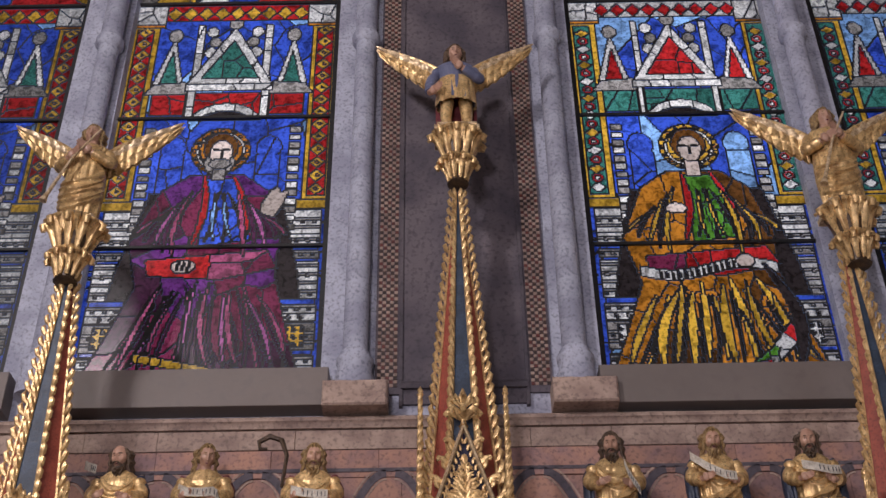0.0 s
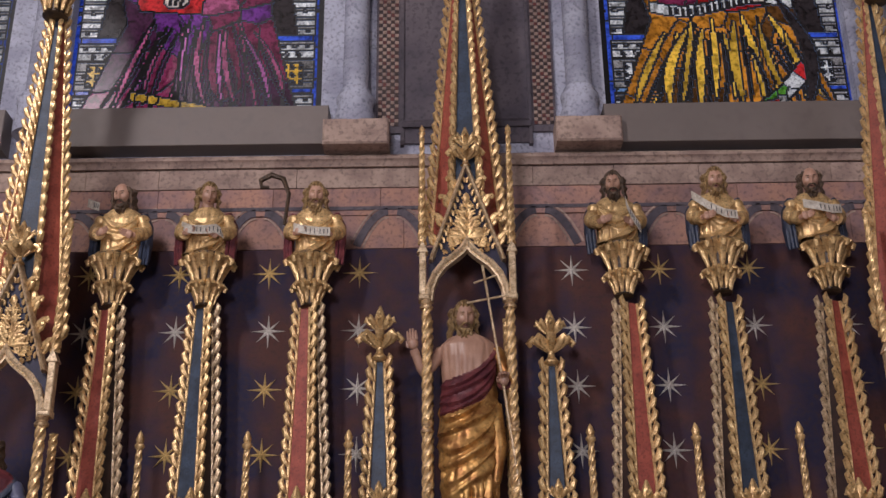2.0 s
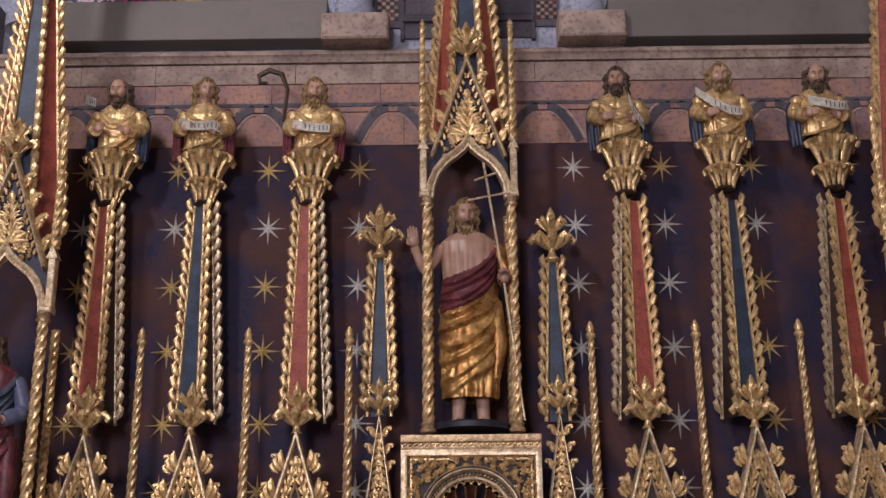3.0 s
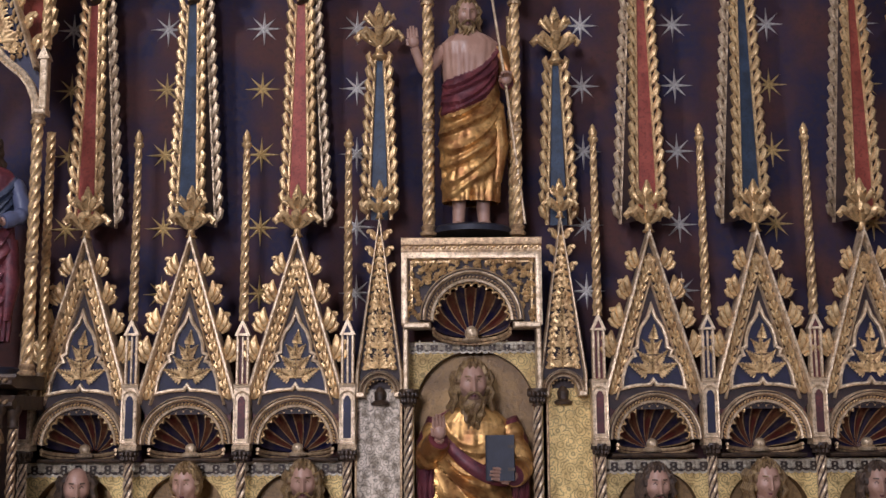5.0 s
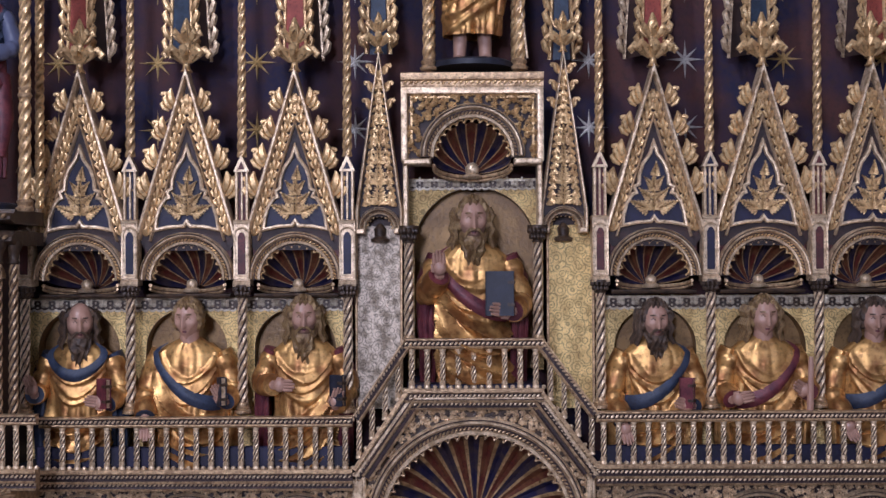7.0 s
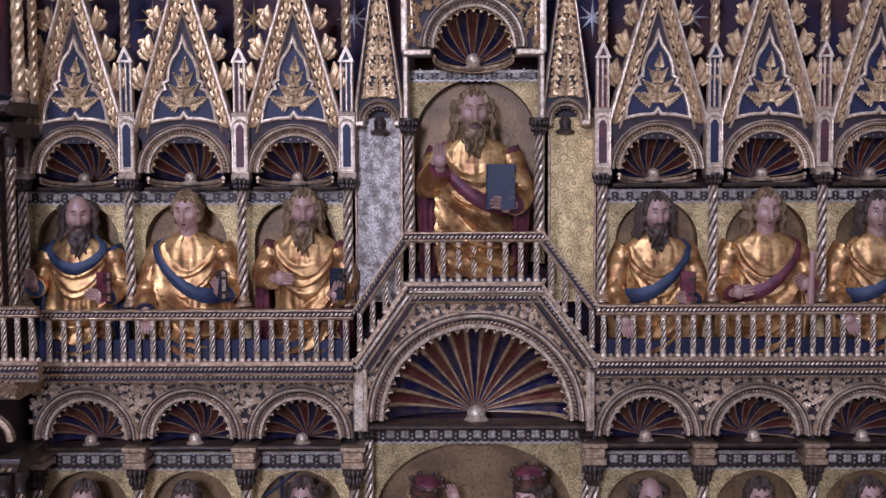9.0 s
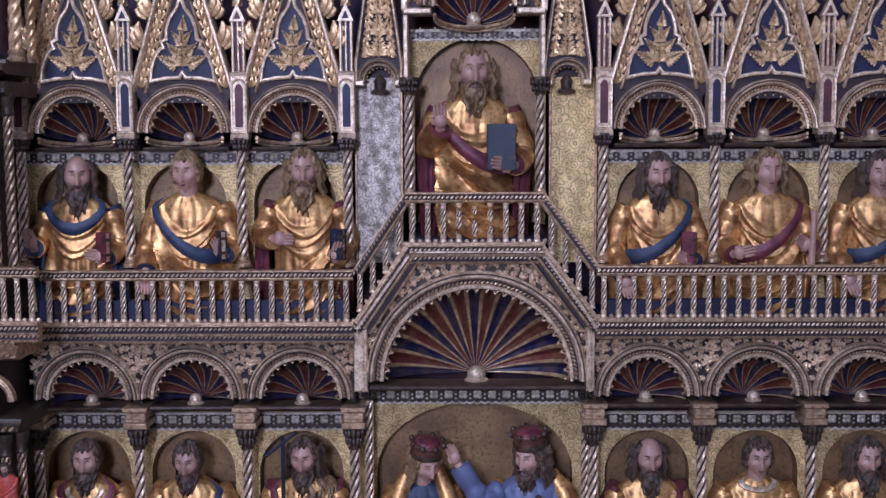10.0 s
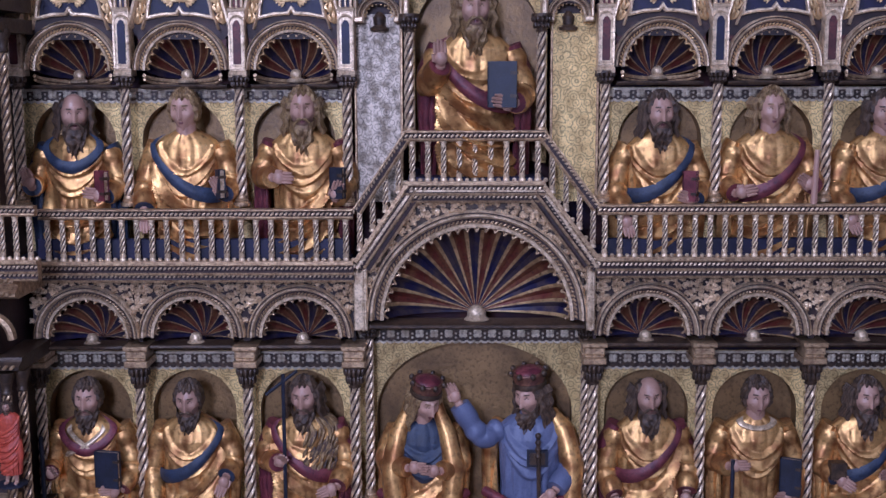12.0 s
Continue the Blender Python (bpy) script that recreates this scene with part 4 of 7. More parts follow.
def small_gable():
    t = thing("small_gable", "narrow gilded gable with leaf panel over a small arch", "canopy", "narrow gables")
    a, b, c = arch_front(0.124, 0.04, z=0.0, n=18, seg=0.7)
    part("arch_moulding", a, (PALE, DARK), t)
    part("cable_moulding", b, GILT, t)
    part("fringe", c, GOLD, t)
    s = Shape()
    lathe(s, [(0.05, -0.075), (0.055, -0.06), (0.03, -0.045), (0.035, 0.0), (0.012, 0.03)], 10, 0, Matrix.Translation((0, 0.07, 0)))
    part("pendant", s, BRONZE, t)
    # dark sheet behind the small arch, its colour stands for the opening's shade
    s = Shape()
    box(s, -0.08, 0.08, 0.12, 0.15, -0.1, 0.12)
    part("backing", s, DARK, t, smooth=False)
    foot, zf, apex = 0.13, 0.1, 1.02
    s = Shape()
    mould(s, [(-0.13, 0.0), (-foot, zf), (0, apex), (foot, zf), (0.13, 0.0)], [(0.008, 0.07), (0.008, -0.012), (0.0, -0.026), (-0.008, -0.024), (-0.013, 0.0), (-0.013, 0.07)])
    part("rake", s, PALE, t)
    s = Shape()
    prism(s, [(-foot, zf - 0.03), (foot, zf - 0.03), (foot, zf), (0, apex - 0.02), (-foot, zf)], 0.03, 0.05)
    part("gable_board", s, DARK, t)
    s = Shape()
    for e in (-1, 1):
        for x, z, q in along([(e * (foot - 0.03), zf + 0.01), (e * 0.012, apex - 0.1)], 0.042):
            crocket(s, x, 0.014, z, math.pi / 2 + e * 0.4, 0.042, 0, -e)
            sprig(s, x - e * 0.012, 0.012, z, -e, 0.045)
    part("leaf_border", s, GOLD, t)
    s = Shape()
    for k in range(6):
        g = 0.15 - 0.017 * k
        spray(s, 0, 0.012, zf + 0.03 + 0.118 * k, g)
        spray(s, -0.055 + 0.009 * k, 0.014, zf + 0.03 + 0.118 * k, g * 0.6, 0, -0.3)
        spray(s, 0.055 - 0.009 * k, 0.014, zf + 0.03 + 0.118 * k, g * 0.6, 0, 0.3)
    part("leaf_spray", s, GOLD, t)
    for e in (-1, 1):
        for i, (x, z, q) in enumerate(along([(e * 0.05, zf + 0.56), (e * 0.02, apex - 0.07)], 0.1)):
            s = Shape()
            crocket(s, x, 0.01, z, math.pi / 2 - e * 0.2, 0.05, 0, e)
            sprig(s, x + e * 0.006, 0.0, z - 0.02, e, 0.045)
            part("crocket", s, GOLD, t)
    fleuron(t, 0, 0.01, apex - 0.01, 0.24)
    s = Shape()
    box(s, -0.135, -0.085, -0.02, 0.1, -0.03, 0.0, 0, None, 0.006)
    box(s, 0.085, 0.135, -0.02, 0.1, -0.03, 0.0, 0, None, 0.006)
    part("impost", s, PALE, t)
    return t


sg = place(small_gable(), -0.431, 4.225, 0.0)
again(sg, 0.632, 4.225, 0.0)


def baldachin():
    """Open gothic tabernacle: twisted columns, ogee gable, pinnacles and a tall crocketed spire."""
    t = thing("baldachin", "tall gilded gothic baldachin with twisted columns and a crocketed spire", "baldachin", "baldachins with spires")
    for e in (-1, 1):
        s = Shape()
        rope(s, e * 0.262, 0, 0.03, 1.43, 0.029, 0.026, 0, 0.07, None, 1)
        col = part("column", s, (GOLD, GILT), t)
        for z, r in ((0.0, 0.046), (0.62, 0.036), (1.41, 0.04)):
            s = Shape()
            lathe(s, [(r, z), (r * 1.1, z + 0.015), (r * 0.8, z + 0.03), (r, z + 0.05), (r * 0.7, z + 0.065)], 12, 0, Matrix.Translation((e * 0.262, 0, 0)))
            part("ring", s, GILT, col)
        s = Shape()
        rope(s, e * 0.25, 0.26, 0.03, 1.43, 0.022, 0.022, 0, 0.07)
        part("rear_column", s, GOLD, t)
        s = Shape()
        box(s, e * 0.275 - 0.036, e * 0.275 + 0.036, -0.04, 0.05, 1.465, 1.5, 0, None, 0.008)
        box(s, e * 0.285 - 0.022, e * 0.285 + 0.022, -0.02, 0.04, 1.5, 1.8, 0, None, 0.006)
        prism(s, [(e * 0.285 - 0.035, 1.79), (e * 0.285 + 0.035, 1.79), (e * 0.285, 1.87)], -0.028, 0.04)
        part("pinnacle_shaft", s, PALE, t, smooth=False)
        s = Shape()
        rope(s, e * 0.287, 0, 1.85, 2.66, 0.025, 0.014, 0, 0.06)
        lathe(s, [(0.014, 2.64), (0.024, 2.66), (0.015, 2.675), (0.02, 2.69), (0.003, 2.72)], 8, 0, Matrix.Translation((e * 0.287, 0, 0)))
        part("pinnacle", s, GOLD, t)
    og = [(-0.25, 1.47), (-0.24, 1.56), (-0.205, 1.65), (-0.15, 1.72), (-0.085, 1.77), (-0.035, 1.815), (0, 1.87)]
    ogee = og + [(-x, z) for x, z in og[-2::-1]]
    s = Shape()
    mould(s, ogee, [(0.022, 0.06), (0.022, -0.014), (0.008, -0.026), (-0.006, -0.018), (-0.012, -0.002), (-0.026, 0.0), (-0.03, 0.06)])
    part("ogee_arch", s, PALE, t)
    s = Shape()
    for x, z, q in along(ogee, 0.026):
        ball(s, (x, -0.004, z - 0.018), 0.0065, 0, 6, 4)
    part("bead_row", s, GOLD, t)
    s = Shape()
    mould(s, [(-0.235, 1.74), (0, 2.43), (0.235, 1.74)], [(0.012, 0.06), (0.012, -0.014), (0.002, -0.028), (-0.01, -0.02), (-0.016, 0.02), (-0.016, 0.06)])
    part("rake", s, PALE, t)
    s = Shape()
    top = [(x, z) for x, z in ogee if z >= 1.7]
    for (xa, za), (xb, zb) in zip(ogee, ogee[1:]):
        ua, ub = 2.43 - abs(xa) * 2.94, 2.43 - abs(xb) * 2.94
        s.add([(xa, 0.03, za), (xb, 0.03, zb), (xb, 0.03, max(zb, ub)), (xa, 0.03, max(za, ua))], [(0, 3, 2, 1)])
    part("gable_board", s, BLUE, t)
    s = Shape()
    for e in (-1, 1):
        for x, z, q in along([(e * 0.185, 1.8), (e * 0.02, 2.3)], 0.05):
            crocket(s, x - e * 0.012, 0.018, z, math.pi / 2 + e * 0.4, 0.034, 0, e)
    leafage(s, lambda x, z: 1.93 - abs(x) * 1.1 < z < 2.27 - abs(x) * 2.94, -0.2, 0.2, 1.75, 2.3, 0.04, 0.045, 0.024, 8)
    spray(s, 0, 0.014, 1.88, 0.3)
    spray(s, -0.07, 0.014, 1.84, 0.13, 0, -0.4)
    spray(s, 0.07, 0.014, 1.84, 0.13, 0, 0.4)
    part("leaf_carving", s, GOLD, t)
    for e in (-1, 1):
        for i, (x, z, q) in enumerate(along([(e * 0.225, 1.82), (e * 0.03, 2.36)], 0.14)):
            s = Shape()
            crocket(s, x, 0.03, z, math.pi / 2 - e * 0.2, 0.075, 0, e)
            sprig(s, x + e * 0.01, 0.03, z - 0.03, e, 0.065)
            part("crocket", s, GOLD, t)
    fleuron(t, 0, 0, 2.41, 0.29)
    # spire: a slender eight-sided pyramid, red at the sides and slate blue in front
    z0, z1, w0, w1 = 1.95, 4.45, 0.235, 0.028
    s = Shape()
    for mat, a, b in ((0, -1, -0.4), (1, -0.4, 0.4), (0, 0.4, 1)):
        ya, yb = (0.22 if abs(a) == 1 else 0.08), (0.22 if abs(b) == 1 else 0.08)
        s.add([(a * w0, ya, z0), (b * w0, yb, z0), (b * w1, yb * 0.15 + 0.07, z1), (a * w1, ya * 0.15 + 0.07, z1)], [(0, 1, 2, 3)], mat)
    part("painted_spire", s, (CORAL, TEAL), t)
    for q in (-1, -0.4, 0.4, 1):
        y0 = 0.22 if abs(q) == 1 else 0.08
        s = Shape()
        tube(s, [(q * w0, y0 - 0.01, z0), (q * w1, y0 * 0.15 + 0.06, z1)], [0.014, 0.008], 6)
        e = 1 if q > 0 else -1
        for i in range(30):
            h = (i + 0.5) / 30
            w = w0 + (w1 - w0) * h
            sprig(s, q * w, y0 + (y0 * 0.15 + 0.07 - y0) * h - 0.012, z0 + (z1 - z0) * h, e * (1 if abs(q) == 1 else 0.5), 0.098 - 0.03 * h)
        part("crocket_edge", s, GOLD, t)
    return t


bal = place(baldachin(), AXIS + 0.004, 5.135, 0.0)
again(bal, -2.748, 4.335, -0.38)
again(bal, 2.995, 4.335, -0.38)


# ---- crocketed ribs, corbels and small fleurons ----
def rib(mat, label, e):
    """A three-edged crocketed spire behind a gable: painted face and dark face."""
    t = thing("crocketed_rib", label, "rib", "crocketed ribs")
    z0, z1 = 0.0, 1.36
    lo = ((-0.078, 0.03), (0.055, 0.0), (0.14, 0.12))
    hi = ((-0.038, 0.03), (0.028, 0.0), (0.065, 0.06))
    s = Shape()
    for k, m in ((0, 0), (1, 1)):
        s.add([(e * lo[k][0], lo[k][1], z0), (e * lo[k + 1][0], lo[k + 1][1], z0), (e * hi[k + 1][0], hi[k + 1][1], z1), (e * hi[k][0], hi[k][1], z1)], [(0, 1, 2, 3)], m)
    part("painted_face", s, (mat, DARK), t)
    for k, (a, b) in enumerate(zip(lo, hi)):
        s = Shape()
        tube(s, [(e * a[0], a[1] - 0.004, z0), (e * b[0], b[1] - 0.004, z1)], [0.011, 0.009], 6)
        d = -e if k == 0 else e
        for i in range(17):
            h = (i + 0.4) / 17
            sprig(s, e * (a[0] + (b[0] - a[0]) * h), a[1] + (b[1] - a[1]) * h - 0.006, z0 + (z1 - z0) * h, d, 0.085)
        part("crocket_edge", s, PALE if k == 2 else GOLD, t)
    return t


RIB_Y = 0.16
ribs = {}
for i, u in enumerate((-2.15, -1.55, -0.892, 1.13, 1.74, 2.405)):
    e = -1 if i > 2 else 1
    key = (i in (1, 4), e)
    if key in ribs:
        again(ribs[key], u - e * 0.012, 5.215, RIB_Y)
    else:
        ribs[key] = place(rib(TEAL if key[0] else CORAL, ("slate blue" if key[0] else "red") + " painted rib with gilded crockets below a corbel", e), u - e * 0.012, 5.215, RIB_Y)


def side_rib():
    t = thing("side_rib", "narrow slate blue rib with gilded crockets and a fleuron", "rib", "ribs beside the baldachin")
    s = Shape()
    s.add([(-0.05, 0.02, 0), (0.05, 0.02, 0), (0.022, 0.02, 0.98), (-0.022, 0.02, 0.98)], [(0, 1, 2, 3)])
    part("face", s, TEAL, t)
    for e in (-1, 1):
        s = Shape()
        tube(s, [(e * 0.07, 0.01, 0), (e * 0.028, 0.01, 0.98)], [0.012, 0.01], 6)
        for i in range(12):
            h = (i + 0.4) / 12
            sprig(s, e * (0.07 - 0.042 * h), 0.006, 0.98 * h, e, 0.085)
        part("crocket_edge", s, GOLD, t)
    fleuron(t, 0, 0, 1.0, 0.335, True)
    return t


sr = place(side_rib(), -0.433, 5.235, RIB_Y)
again(sr, 0.625, 5.195, RIB_Y)


def corbel(h, r):
    """A leafy bracket that widens upward."""
    t = thing("leaf_corbel", "gilded leaf corbel that carries a figure", "corbel", "leaf corbels")
    s = Shape()
    lathe(s, [(r * 0.38, 0), (r * 0.5, h * 0.03), (r * 0.34, h * 0.07), (r * 0.4, h * 0.25), (r * 0.62, h * 0.4), (r * 0.6, h * 0.48), (r * 0.75, h * 0.7), (r * 0.95, h * 0.88), (r, h * 0.92), (r, h)], 12)
    # core coloured dark to put shade into the gaps between the leaves
    part("core", s, BRONZE, t)
    for k in range(6):
        for row, (shift, spine, width) in enumerate(((0.0, ((0.4, 0.08), (0.46, 0.22), (0.62, 0.37), (0.84, 0.43), (0.95, 0.37), (0.88, 0.31)), 0.17),
                                                     (18.0, ((0.55, 0.42), (0.66, 0.6), (0.86, 0.8), (1.16, 0.93), (1.32, 0.87), (1.24, 0.78)), 0.21))):
            a = radians(180 + 36 * k + shift)
            pts = [(math.cos(a) * r * q, math.sin(a) * r * q, h * z) for q, z in spine]
            s = Shape()
            tube(s, pts, [r * width * g for g in (0.4, 0.75, 1.0, 0.95, 0.7, 0.5)], 8, 0, 0.75)
            tube(s, [(x * 1.06, y * 1.06, z) for x, y, z in pts[:4]], [r * 0.05] * 4, 5)
            for e in (-1, 1):
                b = a + e * 0.28
                tube(s, [pts[1]] + [(math.cos(b) * r * q, math.sin(b) * r * q, h * z) for q, z in spine[2:4]] + [(math.cos(b) * r * spine[4][0], math.sin(b) * r * spine[4][0], h * spine[4][1])], [r * 0.05, r * 0.1, r * 0.11, r * 0.08], 6)
            part("leaf", s, GOLD, t)
    return t


CORBELS = ((-2.13, 6.572), (-1.537, 6.565), (-0.873, 6.557), (1.099, 6.602), (1.722, 6.62), (2.405, 6.618))
lc = place(corbel(0.35, 0.13), *CORBELS[0], RIB_Y + 0.03)
for u, v in CORBELS[1:]:
    again(lc, u, v, RIB_Y + 0.03)
tc = corbel(0.51, 0.17)
tagged(tc, "tall gilded leaf corbel on the tip of a spire", "corbel", "spire corbels")
place(tc, AXIS + 0.008, 9.586, 0.05)
again(tc, -2.735, 8.74, -0.33)
again(tc, 3.02, 8.78, -0.33)


# ---- stone between and beside the windows ----
def window_shaft():
    t = thing("window_shaft", "pale blue-grey stone shaft with moulded base beside a window", "column", "stone window shafts", "structure")
    s = Shape()
    lathe(s, [(0.088, 0.0), (0.086, 1.2), (0.084, 3.05)], 20)
    part("shaft", s, STONE, t)
    s = Shape()
    lathe(s, [(0.135, -0.27), (0.135, -0.15), (0.12, -0.14), (0.12, -0.06), (0.13, -0.045), (0.13, -0.02), (0.1, 0.0), (0.108, 0.03), (0.09, 0.05)], 20)
    part("base", s, STONE, t)
    s = Shape()
    lathe(s, [(0.086, 3.03), (0.115, 3.06), (0.118, 3.12), (0.09, 3.15), (0.088, 5.6)], 20)
    part("ring", s, STONE, t)
    return t


ws = place(window_shaft(), -0.618, 8.08, WALL_Y - 0.1)
for u in (0.9, -2.78, 2.97):
    again(ws, u, 8.08, WALL_Y - 0.1)


def field():
    t = thing("painted_panel", "dark grey painted stone panel between bands of chequered inlay", "panel", kind="structure")
    s = Shape()
    box(s, -0.3, 0.56, -0.005, 0.06, 7.72, 12.6)
    part("panel", s, GREY, t, smooth=False)
    s = Shape()
    mould(s, [(-0.3, 7.86), (0.56, 7.86)], [(-0.03, 0.05), (-0.03, -0.03), (0.0, -0.04), (0.03, -0.02), (0.03, 0.05)])
    for u in (-0.3, 0.56):
        mould(s, [(u, 7.7), (u, 12.6)], [(-0.012, 0.05), (-0.012, -0.02), (0.012, -0.02), (0.012, 0.05)])
    part("edge_moulding", s, GREY, t)
    rnd = random.Random(3)
    tiles = [Shape(), Shape(), Shape()]
    for u0, u1 in ((-0.465, -0.325), (0.585, 0.72)):
        s = Shape()
        box(s, u0 - 0.014, u1 + 0.014, -0.002, 0.06, 7.8, 12.6)
        part("inlay_bed", s, GREY, t, smooth=False)
        n = 5
        w = (u1 - u0) / n
        for j in range(int(4.7 / w)):
            for i in range(n):
                k = 0 if (i + j) % 2 else (1 if (j // 2 + i) % 3 else 2)
                x, z = u0 + i * w, 7.85 + j * w
                box(tiles[k], x + 0.002, x + w - 0.002, -0.006 - 0.003 * rnd.random(), 0, z + 0.002, z + w - 0.002)
    for m, b in zip((BUFF, DARK, RED), tiles):
        tagged(part("inlay_tiles", b, m, t, smooth=False), "small square inlay stones", kind="stuff")
    s = Shape()
    for u in (-0.62, 0.9):
        box(s, u - 0.19, u + 0.24, -0.21, 0.05, 7.62, 7.805, 0, None, 0.012)
    part("plinth", s, BUFF, t)
    t.location = (0, WALL_Y - 0.02, EYE - EYE * (1 + (WALL_Y - 0.02) / 7))
    t.scale = (1 + (WALL_Y - 0.02) / 7,) * 3
    return t


field()


def sill_board(w):
    s = Shape()
    box(s, -w / 2, w / 2, -0.16, 0.02, 0, 0.285, 0, None, 0.004)
    return tagged(part("sill_board", s, BOARD, smooth=False), "plain grey board across the foot of a window", "board", "boards below the windows")


sb = place(sill_board(1.86), -1.71, 7.645, WALL_Y)
again(sb, 1.965, 7.63, WALL_Y)
again(sb, -3.85, 7.645, WALL_Y)
again(sb, 4.05, 7.63, WALL_Y)


# ---- corner towers that close the altarpiece at its sides ----
def corner_tower(side):
    t = thing("corner_tower", "dark gilded corner tower with twisted columns and small niches", "tower", "corner towers")

    def sx(x):
        return x if side < 0 else 2 * AXIS + 0.01 - x
    s = Shape()
    box(s, min(sx(-3.4), sx(-2.62)), max(sx(-3.4), sx(-2.62)), -0.12, 0.72, 0.0, 4.28)
    part("body", s, DARK, t, smooth=False)
    s = Shape()
    box(s, min(sx(-2.8), sx(-2.54)), max(sx(-2.8), sx(-2.54)), -0.26, -0.1, 1.4, 1.5, 0, None, 0.01)
    part("bracket", s, GILT, t, smooth=False)
    for z, w in ((4.3, 0.05), (4.18, 0.03), (2.78, 0.045), (2.7, 0.03), (2.28, 0.04), (1.3, 0.05)):
        s = Shape()
        path = sorted([(sx(-3.4), z), (sx(-2.47), z)])
        mould(s, path, [(-0.04, 0.3), (-0.04, -0.16), (-0.02, -0.18 - w), (0.0, -0.18 - w), (0.02, -0.17), (0.04, -0.16), (0.04, 0.3)])
        part("cornice", s, BRONZE if z > 4 or z < 2.6 else GILT, t)
        s = Shape()
        cable(s, path, 0.04, 0.014, -0.2 - w)
        part("cable_moulding", s, GILT, t)
    for x, y in ((-2.5, -0.1), (-2.56, -0.18), (-2.78, -0.18)):
        for z0, z1 in ((1.34, 2.22), (3.18, 4.14)):
            s = Shape()
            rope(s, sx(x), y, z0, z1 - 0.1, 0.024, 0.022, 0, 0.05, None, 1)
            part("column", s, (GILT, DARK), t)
            s = Shape()
            lathe(s, [(0.03, z1 - 0.11), (0.036, z1 - 0.1), (0.028, z1 - 0.085), (0.034, z1 - 0.04), (0.05, z1 - 0.01), (0.05, z1 + 0.02)], 10, 0, Matrix.Translation((sx(x), y, 0)))
            part("capital", s, BRONZE, t)
    for z, r in ((2.42, 0.15), (3.95, 0.12)):
        s = Shape()
        mould(s, arc(sx(-2.67), z, r, n=16), [(-0.03, -0.12), (-0.03, -0.15), (-0.01, -0.17), (0.01, -0.16), (0.015, -0.12)])
        part("arch_moulding", s, GILT, t)
    k = 1 - 0.3 / 7
    t.scale = (k, k, k)
    t.location = (0, -0.3, EYE - EYE * k)
    return t


corner_tower(-1)
corner_tower(1)


# ---- carved and painted figures: each one mesh, plain in face ----
FIG = (SKIN, HAIR, FAIR, ROBE, GOLD, MANTLE, WINE, TUNIC, INK, PAPER, BRONZE, PALE, CORAL, CROWN, VERMILION)
M_SKIN, M_HAIR, M_FAIR, M_ROBE, M_GOLD, M_BLUE, M_WINE, M_TUNIC, M_INK, M_PAPER, M_BRONZE, M_PALE, M_CORAL, M_CROWN, M_VERMILION = range(15)
HALF = ((0.0, 0.18, 0.12), (0.12, 0.175, 0.12), (0.3, 0.17, 0.12), (0.45, 0.178, 0.12), (0.56, 0.19, 0.118), (0.63, 0.18, 0.1), (0.675, 0.13, 0.085), (0.705, 0.07, 0.07), (0.72, 0.05, 0.055))
TALL = ((0.0, 0.15, 0.11), (0.25, 0.165, 0.12), (0.5, 0.175, 0.125), (0.75, 0.165, 0.12), (0.9, 0.155, 0.115), (1.05, 0.17, 0.12), (1.13, 0.175, 0.105), (1.18, 0.12, 0.08), (1.205, 0.06, 0.06), (1.22, 0.05, 0.055))


def wide(body, z):
    for (za, xa, ya), (zb, xb, yb) in zip(body, body[1:]):
        if za <= z <= zb:
            q = (z - za) / (zb - za)
            return xa + (xb - xa) * q, ya + (yb - ya) * q
    return body[-1][1:] if z > body[-1][0] else body[0][1:]


